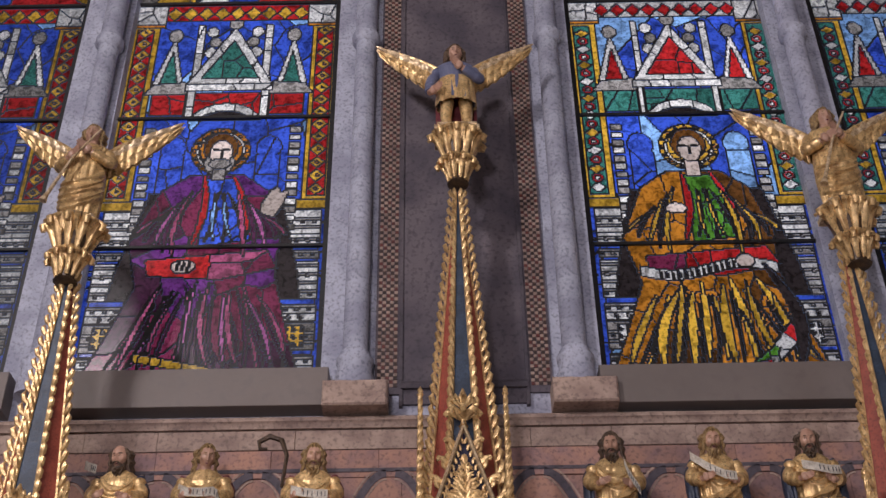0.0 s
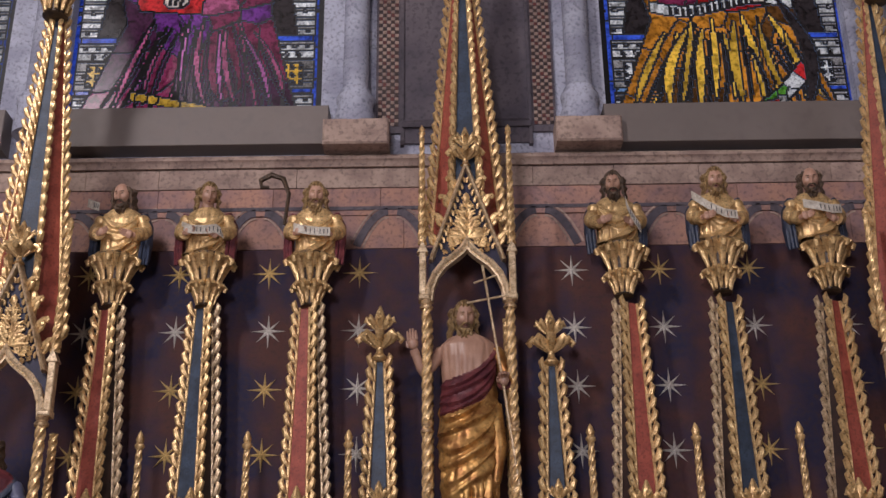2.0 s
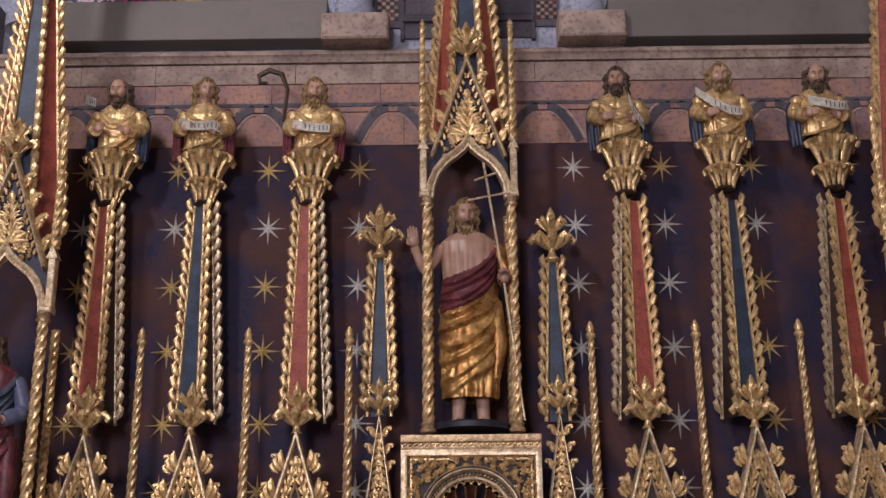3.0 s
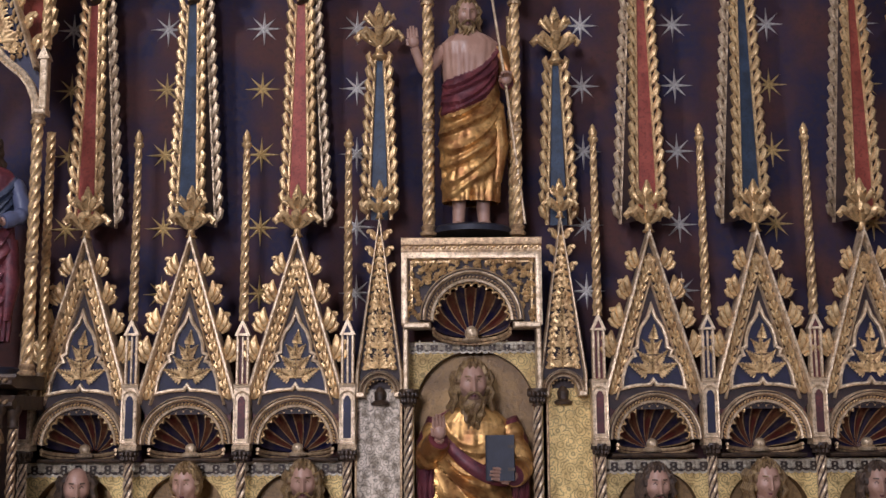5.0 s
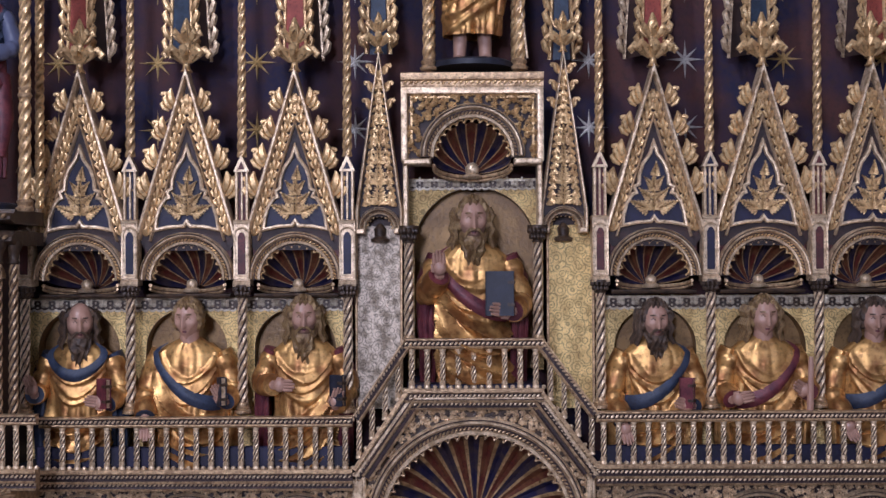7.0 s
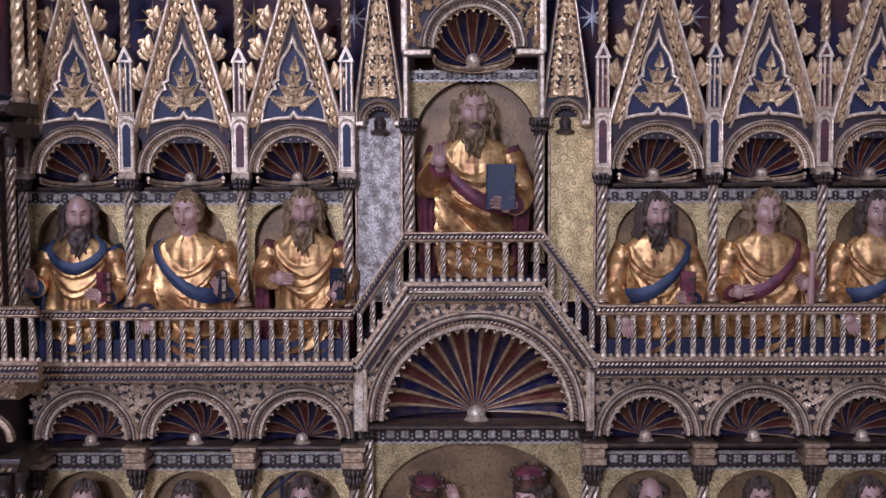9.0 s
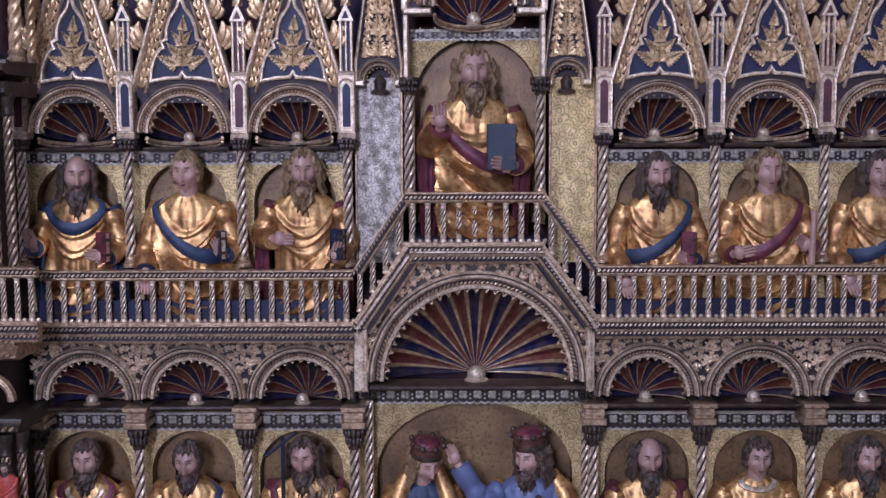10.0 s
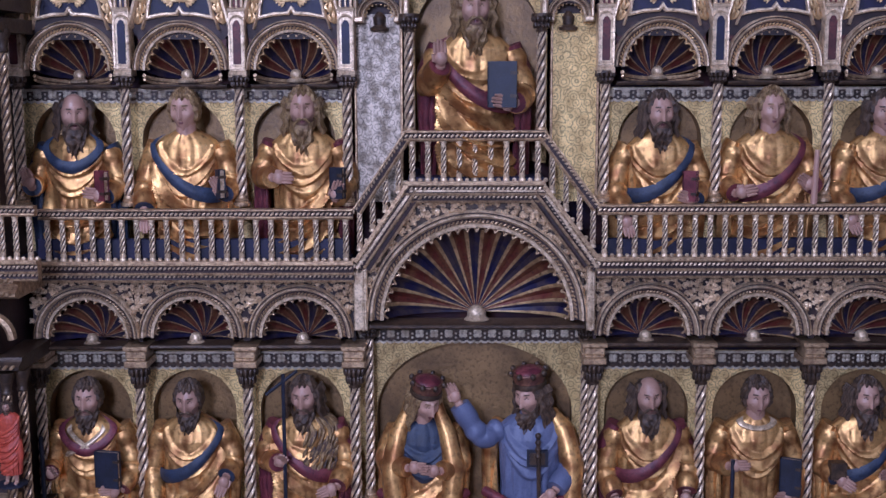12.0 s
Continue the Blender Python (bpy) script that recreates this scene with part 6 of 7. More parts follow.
f = half_figure(16, band=M_BLUE, band_dir=1, beard=1.5, face=2, right=((-0.25, 0, 0.4), (-0.18, -0.16, 0.36), (0.4, -0.5, -0.2)))
box(f, -0.23, -0.14, -0.2, -0.13, 0.36, 0.46, M_BRONZE)
figure("saint_statue", f, "gilded long-bearded figure with blue sash and small casket", 2.37, LOW_V, LOW_Y, 0.99, G_LOW)

# blessing figure in the central upper niche
f = half_figure(21, band=M_WINE, band_dir=-1, beard=1.1, hair=M_FAIR, face=4, nod=4, cloak=M_WINE, right=((-0.24, -0.02, 0.42), (-0.165, -0.16, 0.545), (-0.05, -0.3, 0.9)), left=((0.25, -0.02, 0.4), (0.19, -0.17, 0.36), (-0.6, -0.3, 0.1)))
book(f, (0.13, -0.19, 0.45), 0.14, 0.22, -8, M_INK)
figure("blessing_statue", f, "gilded bearded figure blessing with a dark blue book", AXIS - 0.01, 3.345, 0.05, 1.13)

# crowning scene
def knee(s, e):
    """A covered knee with folds running down from it."""
    ball(s, (e * 0.13, -0.12, 0.08), (0.14, 0.15, 0.1), M_ROBE, 18, 10)
    for k in range(5):
        x = e * 0.13 + (k - 2) * 0.05
        tube(s, [(x * 0.8, -0.12, 0.17), (x, -0.22, 0.13), (x * 1.05, -0.27, 0.04), (x, -0.26, -0.05)], [0.008, 0.018, 0.02, 0.018], 8, M_ROBE if k % 2 else M_WINE)
    tube(s, [(e * 0.27, -0.05, 0.24), (e * 0.14, -0.17, 0.2), (e * 0.0, -0.18, 0.14)], [0.03, 0.036, 0.03], 10, M_WINE)


f = half_figure(31, robe=M_ROBE, chest=M_BLUE, beard=0, hair=M_FAIR, face=30, nod=16, crown=True, cloak=M_ROBE, right=((-0.25, -0.03, 0.42), (-0.08, -0.18, 0.44), (0.9, -0.3, 0.15)), left=((0.25, -0.03, 0.4), (0.1, -0.18, 0.42), (-0.9, -0.3, 0.2)))
for e in (-1, 1):
    knee(f, e)
for e in (-1, 1):
    tube(f, [(e * 0.07, 0.01, 0.86), (e * 0.1, -0.02, 0.74), (e * 0.15, -0.06, 0.62), (e * 0.19, -0.1, 0.42), (e * 0.17, -0.13, 0.2)], [0.03, 0.04, 0.06, 0.07, 0.07], 10, M_ROBE, 1.1)
figure("seated_statue", f, "crowned seated figure with crossed arms in a gilded mantle over blue", -0.195, 1.247, 0.05, 0.95)
f = half_figure(32, robe=M_TUNIC, wrap=M_TUNIC, plain=True, beard=0.6, hair=M_HAIR, face=-34, nod=10, crown=True, cloak=M_ROBE, right=((-0.29, -0.06, 0.55), (-0.43, -0.05, 0.78), (-0.4, -0.1, 0.9)), left=((0.25, -0.03, 0.4), (0.13, -0.17, 0.28), (-0.6, -0.3, -0.4)))
for e in (-1, 1):
    knee(f, e)
tube(f, [(0.12, 0.03, 0.7), (0.19, -0.03, 0.6), (0.24, -0.06, 0.4), (0.22, -0.1, 0.15)], [0.04, 0.065, 0.07, 0.07], 10, M_ROBE, 1.2)
box(f, -0.03, 0.09, -0.16, -0.14, 0.42, 0.52, M_INK)
box(f, -0.015, 0.075, -0.164, -0.15, 0.435, 0.505, M_BRONZE)
tube(f, [(0.04, -0.2, 0.15), (0.03, -0.2, 0.6)], [0.012, 0.012], 8, M_BRONZE)
for z in (0.5, 0.54, 0.58, 0.62):
    ball(f, (0.03, -0.2, z), 0.018, M_BRONZE, 8, 5)
figure("seated_statue", f, "crowned bearded seated figure in blue reaching out one arm", 0.435, 1.247, 0.05, 1.0)

# standing figure under the baldachin
BASE_V = 5.14


def standing(seed, robe, wrap, bare=True, hair=M_HAIR):
    s = Shape()
    body = TALL
    falls = [(0.3, 0.62, 0.06, 0.09, 2, 0.022, robe, 190, 350), (0.76, 1.04, 0.13, 0.1, 4, 0.034, robe, 185, 352), (0.9, 1.16, 0.1, 0.055, 4, 0.026, wrap, 190, 350)]
    draped(s, body, robe, seed, 0.085, 0.16, 0.8 if bare else None, M_SKIN if bare else None, falls)
    for e in (-1, 1):
        tube(s, [(e * 0.075, -0.02, 0.03), (e * 0.07, 0, 0.16), (e * 0.07, 0, 0.3)], [0.035, 0.042, 0.05], 10, M_SKIN)
        ball(s, (e * 0.082, -0.06, 0.022), (0.038, 0.075, 0.024), M_SKIN, 10, 6)
    tube(s, [(0.15, -0.02, 0.75), (0.17, -0.04, 0.5), (0.15, -0.03, 0.28)], [0.05, 0.06, 0.03], 10, robe)
    lathe(s, [(0.24, -0.03), (0.24, 0.0), (0.22, 0.012)], 24, M_INK)
    head(s, pose(-0.02, -0.01, 1.215, 18, 0, 8), hair, 0.8, seed=seed)
    return s


f = standing(41, M_ROBE, M_WINE, True, M_FAIR)
arm(f, (-0.16, 0, 1.1), (-0.27, -0.06, 0.93), (-0.33, -0.12, 1.08), M_SKIN, None, 0.04, (-0.1, -0.2, 0.9))
arm(f, (0.16, 0, 1.1), (0.25, -0.02, 0.92), (0.21, -0.12, 0.86), M_ROBE, M_WINE, 0.05, (0, -0.6, 0.3), True)
tube(f, [(0.31, -0.1, 0.02), (0.21, -0.15, 0.82), (0.1, -0.13, 1.62)], 0.008, 6, M_PALE)
for q, w in ((1.4, 0.13), (1.53, 0.07)):
    x = 0.1 + (1.62 - q) * 0.14
    tube(f, [(x - w, -0.135, q - 0.03), (x + w, -0.135, q + 0.02)], 0.007, 6, M_PALE)
figure("standing_statue", f, "standing half-bare figure in gilded robe holding a thin cross", AXIS - 0.005, BASE_V + 0.025, 0.1, 1.0)
f = standing(44, M_VERMILION, M_VERMILION, False)
ob = figure("red_robed_statue", f, "small standing figure in red robe in a side niche", -2.625, 1.52, -0.5, 0.36)
for u, seed, wrap in ((-2.75, 42, M_BLUE), (2.99, 43, M_WINE)):
    f = standing(seed, M_WINE, wrap, False)
    arm(f, (-0.16, 0, 1.1), (-0.25, -0.05, 0.9), (-0.15, -0.16, 0.9), M_TUNIC, None, 0.045, (0.6, -0.4, 0.2))
    arm(f, (0.16, 0, 1.1), (0.25, -0.05, 0.9), (0.15, -0.16, 0.84), M_TUNIC, None, 0.045, (-0.6, -0.4, 0.2))
    figure("standing_statue", f, "standing figure in red robe and blue mantle under a corner baldachin", u, 4.37, -0.28, 1.0)

# small prophets on the corbels
G_PRO = "small prophets on corbels"
PRO = (
    (-2.112, 6.92, dict(seed=51, bald=True, beard=0.6, face=-6, cloak=M_BLUE), [(-0.33, -0.02, 0.88), (-0.25, -0.1, 0.82), (-0.18, -0.14, 0.78)], "bald gilded prophet with a curling scroll on a leaf corbel"),
    (-1.562, 6.915, dict(seed=52, hair=M_FAIR, beard=0, face=20, cloak=M_WINE), [(-0.2, -0.12, 0.6), (-0.1, -0.19, 0.53), (0.02, -0.2, 0.52), (0.13, -0.18, 0.54), (0.2, -0.12, 0.5)], "fair-haired gilded prophet with an open scroll on a leaf corbel"),
    (-0.86, 6.907, dict(seed=53, hair=M_FAIR, beard=1.2, face=8, cloak=M_WINE), [(-0.18, -0.14, 0.57), (-0.08, -0.2, 0.52), (0.05, -0.2, 0.5), (0.16, -0.17, 0.51)], "bearded gilded prophet with a long scroll on a leaf corbel"),
    (1.078, 6.958, dict(seed=54, bald=False, beard=0.4, face=-10, cloak=M_BLUE), [(0.08, -0.16, 0.72), (0.1, -0.19, 0.6), (0.15, -0.19, 0.5), (0.2, -0.17, 0.42)], "crowned gilded prophet with a hanging scroll on a leaf corbel"),
    (1.737, 6.978, dict(seed=55, hair=M_FAIR, beard=1.4, face=-4, cloak=M_BLUE), [(-0.24, -0.1, 0.76), (-0.12, -0.18, 0.62), (0.02, -0.2, 0.53), (0.14, -0.18, 0.52)], "bearded gilded prophet with a draped scroll on a leaf corbel"),
    (2.36, 6.97, dict(seed=56, bald=True, beard=0.5, face=-10, cloak=M_BLUE), [(-0.14, -0.17, 0.64), (-0.02, -0.2, 0.6), (0.1, -0.2, 0.57), (0.2, -0.17, 0.58)], "balding gilded prophet with a short scroll and blue cloak"),
)
for u, v, kw, strip, label in PRO:
    f = half_figure(low=0.2, nod=20, robe=M_GOLD, **kw)
    scroll(f, [(x, y - 0.02, z - 0.12) for x, y, z in strip], 0.085)
    figure("prophet_statue", f, label, u, v - 0.15, RIB_Y + 0.03, 0.7, G_PRO)
f = Shape()
tube(f, [(0.0, 0, 0.0), (0.02, 0, 0.22), (-0.02, 0, 0.33), (-0.1, 0, 0.36), (-0.17, 0, 0.32), (-0.16, 0, 0.27), (-0.11, 0, 0.27)], [0.012, 0.014, 0.018, 0.02, 0.018, 0.014, 0.01], 8)
cro = tagged(part("crozier", f, BRONZE), "dark curled crozier held beside a prophet", "crozier")
place(cro, -1.06, 7.14, RIB_Y)


def angel(seed, tunic, wrap, trumpet):
    """A small winged figure on a moulded plinth."""
    s = Shape()
    for z0, z1, w in ((-0.02, 0.02, 0.17), (0.02, 0.045, 0.15)):
        box(s, -w, w, -0.13, 0.13, z0, z1, M_PALE, None, 0.008)
    body = tuple((z * 0.62, x * 0.85, y * 0.9) for z, x, y in TALL)
    if trumpet:
        draped(s, body, M_GOLD, seed, 0.08, 0.04, falls=[(0.42, 0.52, 0.1, 0.055, 5, 0.02, M_GOLD, 190, 350)])
    else:
        draped(s, body, tunic, seed, 0.05, 0.33)
        draped(s, tuple((z * 0.62 + 0.0, x * 0.9, y * 0.9) for z, x, y in TALL[:5]), M_GOLD, seed, 0.08, 0.3)
        for e in (-1, 1):
            tube(s, [(e * 0.08, -0.02, 0.045), (e * 0.08, -0.01, 0.2), (e * 0.07, 0, 0.36)], [0.034, 0.045, 0.055], 10, M_GOLD)
            ball(s, (e * 0.085, -0.06, 0.06), (0.035, 0.07, 0.025), M_GOLD, 10, 6)
        box(s, -0.16, 0.16, 0.08, 0.1, 0.03, 0.6, wrap)
    arm(s, (-0.13, 0, 0.68), (-0.2, -0.04, 0.52), (-0.1, -0.13, 0.55) if trumpet else (-0.2, -0.08, 0.38), M_GOLD if trumpet else tunic, None, 0.04, (0.5, -0.4, 0.2))
    arm(s, (0.13, 0, 0.68), (0.2, -0.04, 0.54), (0.05, -0.13, 0.6), M_GOLD if trumpet else tunic, None, 0.04, (-0.5, -0.4, 0.3))
    head(s, pose(0, -0.01, 0.755, 4, 0, 5) @ Matrix.Scale(0.92, 4), M_FAIR if trumpet else M_HAIR, 0, seed=seed)
    if trumpet:
        tube(s, [(0.1, -0.15, 0.8), (-0.05, -0.19, 0.5), (-0.17, -0.2, 0.16), (-0.19, -0.2, 0.1)], [0.008, 0.01, 0.014, 0.03], 8, M_PALE)
    # wings: broad blades with rows of feathers
    lead = [Vector(p) for p in ((0.05, 0.05, 0.62), (0.15, 0.05, 0.78), (0.33, 0.06, 0.88), (0.64, 0.09, 1.04))]
    trail = [Vector(p) for p in ((0.04, 0.06, 0.46), (0.17, 0.08, 0.5), (0.34, 0.09, 0.64), (0.6, 0.1, 0.96))]

    def bend(p, q):
        return p[0] * (1 - q) ** 3 + p[1] * 3 * q * (1 - q) ** 2 + p[2] * 3 * q * q * (1 - q) + p[3] * q ** 3
    for e in (-1, 1):
        for back in (0.0, 0.016):
            v, f, fm = [], [], []
            for i in range(49):
                q = i / 48
                a, b = bend(lead, q), bend(trail, max(0.0, q - 0.03 * abs(math.sin(9 * math.pi * q))))
                for j in range(15):
                    w = j / 14
                    p = a.lerp(b, w * (1 - 0.1 * (1 - abs(math.sin(9 * math.pi * q)))))
                    row = 1 if w < 0.28 else 2 if w < 0.6 else 3
                    lift = 0.012 * abs(math.sin((6 + 1.5 * row) * math.pi * q + row)) + 0.012 * (3 - row)
                    v.append((e * p.x, p.y - lift + back + (lift if back else 0), p.z))
            for i in range(48):
                for j in range(14):
                    f.append((i * 15 + j, (i + 1) * 15 + j, (i + 1) * 15 + j + 1, i * 15 + j + 1))
                    fm.append(M_PALE if j < 4 else M_GOLD)
            s.add(v, f)
            s.m[-len(f):] = fm
        tube(s, [(e * bend(lead, i / 12).x, bend(lead, i / 12).y - 0.02, bend(lead, i / 12).z) for i in range(13)], [0.026 - 0.0018 * i for i in range(13)], 8, M_GOLD)
    return s


G_ANG = "winged figures on the spires"
figure("angel_statue", angel(61, M_TUNIC, M_WINE, False), "winged figure in blue tunic with gilded skirt on a spire", AXIS + 0.01, 10.085, 0.05, 1.04, G_ANG)
figure("angel_statue", angel(62, M_GOLD, M_WINE, True), "gilded winged figure with trumpet on a spire", -2.745, 9.235, -0.33, 1.06, G_ANG)
figure("angel_statue", angel(63, M_GOLD, M_WINE, True), "gilded winged figure with trumpet on a spire", 3.03, 9.275, -0.33, 1.08, G_ANG)


# ---- stained glass ----
def glass(name, base, dark=0.45, scale=9.0):
    """Coloured pot glass with painted shading: it passes daylight on, scattered, with a thin gloss in front."""
    m = bpy.data.materials.new(name)
    m.use_nodes = True
    n, l = m.node_tree.nodes, m.node_tree.links
    n.remove(n["Principled BSDF"])
    co = n.new("ShaderNodeTexCoord")
    tex = n.new("ShaderNodeTexNoise")
    tex.inputs["Scale"].default_value, tex.inputs["Detail"].default_value, tex.inputs["Distortion"].default_value = scale, 7, 1.2
    l.new(co.outputs["Object"], tex.inputs["Vector"])
    ramp = n.new("ShaderNodeValToRGB")
    ramp.color_ramp.elements[0].position, ramp.color_ramp.elements[1].position = 0.36, 0.56
    ramp.color_ramp.elements[0].color, ramp.color_ramp.elements[1].color = (*[c * dark for c in base], 1), (*base, 1)
    l.new(tex.outputs["Fac"], ramp.inputs[0])
    info = n.new("ShaderNodeObjectInfo")
    vary = n.new("ShaderNodeMapRange")
    vary.inputs["To Min"].default_value, vary.inputs["To Max"].default_value = 0.65, 1.25
    l.new(info.outputs["Random"], vary.inputs["Value"])
    fine = n.new("ShaderNodeTexNoise")
    fine.inputs["Scale"].default_value, fine.inputs["Detail"].default_value = scale * 4, 5
    l.new(co.outputs["Object"], fine.inputs["Vector"])
    lines = n.new("ShaderNodeValToRGB")
    lines.color_ramp.elements[0].position, lines.color_ramp.elements[1].position = 0.38, 0.5
    lines.color_ramp.elements[0].color = (0.25, 0.22, 0.2, 1)
    l.new(fine.outputs["Fac"], lines.inputs[0])
    trace = n.new("ShaderNodeMix")
    trace.data_type, trace.blend_type = "RGBA", "MULTIPLY"
    trace.inputs["Factor"].default_value = 0.6
    l.new(ramp.outputs[0], trace.inputs["A"])
    l.new(lines.outputs[0], trace.inputs["B"])
    hsv = n.new("ShaderNodeHueSaturation")
    l.new(vary.outputs[0], hsv.inputs["Value"])
    l.new(trace.outputs["Result"], hsv.inputs["Color"])
    body = n.new("ShaderNodeBsdfTranslucent")
    l.new(hsv.outputs[0], body.inputs["Color"])
    shine = n.new("ShaderNodeBsdfGlossy")
    shine.inputs["Roughness"].default_value = 0.25
    mix = n.new("ShaderNodeMixShader")
    mix.inputs[0].default_value = 0.04
    l.new(body.outputs[0], mix.inputs[1])
    l.new(shine.outputs[0], mix.inputs[2])
    l.new(mix.outputs[0], n["Material Output"].inputs["Surface"])
    return m


POT = dict(blue=glass("blue_glass", (0.05, 0.11, 0.62), 0.35), sky=glass("light_blue_glass", (0.28, 0.5, 0.85), 0.4), white=glass("white_glass", (0.85, 0.8, 0.72), 0.35, 16),
           grey=glass("grisaille_glass", (0.36, 0.32, 0.28), 0.3, 18), red=glass("ruby_glass", (0.5, 0.02, 0.02), 0.35), yellow=glass("yellow_glass", (0.75, 0.42, 0.04), 0.4),
           amber=glass("amber_glass", (0.55, 0.2, 0.018), 0.3), purple=glass("purple_glass", (0.16, 0.03, 0.2), 0.35), pink=glass("pink_glass", (0.55, 0.14, 0.35), 0.5), plum=glass("plum_glass", (0.075, 0.018, 0.05), 0.4), rose=glass("rose_glass", (0.5, 0.1, 0.2), 0.4), wine=glass("wine_glass", (0.22, 0.025, 0.07), 0.35),
           brown=glass("brown_glass", (0.13, 0.05, 0.012), 0.35), green=glass("green_glass", (0.1, 0.3, 0.03), 0.3), teal=glass("teal_glass", (0.05, 0.22, 0.17), 0.35, 20), dark=glass("dark_painted_glass", (0.03, 0.022, 0.022), 0.4), flesh=glass("flesh_glass", (0.7, 0.55, 0.45), 0.75))
CELL = 0.0125


class Cartoon:
    """The design of a light, on a fine grid: every shape painted over the last becomes panes of its own."""

    def __init__(self, half, tall, seed):
        self.nx, self.nz = int(2 * half / CELL), int(tall / CELL)
        self.x, self.z = np.meshgrid((np.arange(self.nx) + 0.5) * CELL - half, (np.arange(self.nz) + 0.5) * CELL)
        self.id = np.zeros(self.x.shape, int)
        self.pots, self.rng = ["dark"], np.random.RandomState(seed)

    def paint(self, mask, pot, split=0):
        """Lay a shape; split: cut it into that many irregular pieces."""
        if split:
            pts = np.argwhere(mask)
            if not len(pts):
                return
            seeds = pts[self.rng.randint(0, len(pts), split)]
            near = ((pts[:, None, :] - seeds[None]) ** 2 * np.array([0.6, 1.0])).sum(2).argmin(1)
            for k in range(split):
                q = pts[near == k]
                self.id[q[:, 0], q[:, 1]] = len(self.pots)
                self.pots.append(pot if isinstance(pot, str) else pot[k % len(pot)])
        else:
            self.id[mask] = len(self.pots)
            self.pots.append(pot)

    def rect(self, x0, x1, z0, z1):
        return (self.x >= x0) & (self.x < x1) & (self.z >= z0) & (self.z < z1)

    def disc(self, cx, cz, rx, rz=None):
        return ((self.x - cx) / rx) ** 2 + ((self.z - cz) / (rz or rx)) ** 2 < 1

    def poly(self, *p):
        inside = np.zeros(self.x.shape, bool)
        for (xa, za), (xb, zb) in zip(p, p[1:] + p[:1]):
            if za != zb:
                inside ^= ((za > self.z) != (zb > self.z)) & (self.x < (xb - xa) * (self.z - za) / (zb - za) + xa)
        return inside

    def stroke(self, x0, z0, x1, z1, w, bow=0.0):
        """A curved streak that thins out towards its ends."""
        q = np.clip((self.z - z0) / (z1 - z0), 0, 1)
        mid = x0 + (x1 - x0) * q + bow * np.sin(np.pi * q)
        return (np.abs(self.x - mid) < w * np.sin(np.pi * (0.1 + 0.8 * q))) & (self.z > min(z0, z1)) & (self.z < max(z0, z1))


def cartoon(which, half, tall):
    c = Cartoon(half, tall, 7 if which == "purple" else 8)
    first = which == "purple"
    h = half
    c.paint(c.rect(-h, h, 0, tall), ("blue", "blue", "sky") if not first else ("blue", "blue", "blue", "sky"), 46)
    # masonry throne at both sides
    for e in (-1, 1):
        def side(a, b, z0, z1):
            return c.rect(min(e * a, e * b), max(e * a, e * b), z0, z1)
        c.paint(side(h - 0.06, h, 0, 1.45), "blue", 5)
        for z0, z1, a in ((0.0, 0.07, 0.3), (0.07, 0.16, 0.36), (0.2, 0.42, 0.34), (0.44, 0.5, 0.3), (0.5, 0.58, 0.36), (0.62, 0.7, 0.36), (0.7, 0.95, 0.42), (0.97, 1.05, 0.36), (1.08, 1.2, 0.4), (1.2, 1.42, 0.44)):
            c.paint(side(a, h - 0.05, z0, z1), "grey" if z0 in (0.2, 0.97) else "white")
            for k in range(int((z1 - z0) / 0.075)):
                c.paint(side(a + 0.03 * (k % 2), h - 0.05, z0 + 0.055 + 0.075 * k, z0 + 0.08 + 0.075 * k), "grey")
            for k in range(5):
                c.paint(c.disc(e * (a + 0.07 + 0.085 * k), (z0 + z1) / 2, 0.016), "grey" if k % 2 else "dark")
        c.paint(side(h - 0.27, h - 0.13, 0.22, 0.4), "yellow" if first else "white")
        for k in range(9):
            c.paint(c.disc(e * (h - 0.26 + 0.06 * (k % 3)), 0.25 + 0.06 * (k // 3), 0.018), "dark")
        # twisted shaft and blue openings
        for k in range(13):
            c.paint(side(h - 0.34, h - 0.25, 1.24 + 0.08 * k, 1.3 + 0.08 * k), "white" if k % 2 else "grey")
        c.paint(side(0.28, 0.47, 1.45, 1.98) | c.disc(e * 0.375, 2.05, 0.1, 0.12), "blue" if e < 0 or first else "sky", 4)
        # ornamented border
        c.paint(side(h - 0.22, h, 1.5, 3.42), "yellow")
        c.paint(side(h - 0.18, h - 0.035, 1.56, 3.38), "red" if first else "teal")
        for k in range(14 if first else 20):
            z = 1.63 + (0.132 if first else 0.092) * k
            if z < 3.36:
                if first:
                    c.paint(np.abs(c.x - e * (h - 0.108)) / 0.062 + np.abs(c.z - z) / 0.06 < 1, "yellow")
                    c.paint(c.disc(e * (h - 0.108), z, 0.014), "amber")
                elif k % 2:
                    c.paint(c.disc(e * (h - 0.108), z, 0.045), "red")
                    c.paint(c.disc(e * (h - 0.108), z, 0.018), "white")
                else:
                    c.paint(np.abs(c.x - e * (h - 0.108)) / 0.062 + np.abs(c.z - z) / 0.05 < 1, "yellow" if k % 4 else "white")
        c.paint(side(h - 0.25, h, 1.44, 1.52), "yellow")
        c.paint(side(h - 0.26, h + 0.1, 3.42, 3.66), "white", 4)
        c.paint(side(h - 0.26, h + 0.1, 3.4, 3.44), "amber")
        # outer pinnacles of the canopy
        c.paint(c.poly((e * 0.38, 2.72), (e * 0.64, 2.72), (e * 0.5, 3.28)), "white")
        c.paint(c.poly((e * 0.43, 2.74), (e * 0.58, 2.74), (e * 0.5, 3.12)), "teal" if first else "red")
        c.paint(c.disc(e * 0.5, 3.3, 0.06, 0.075), "grey")
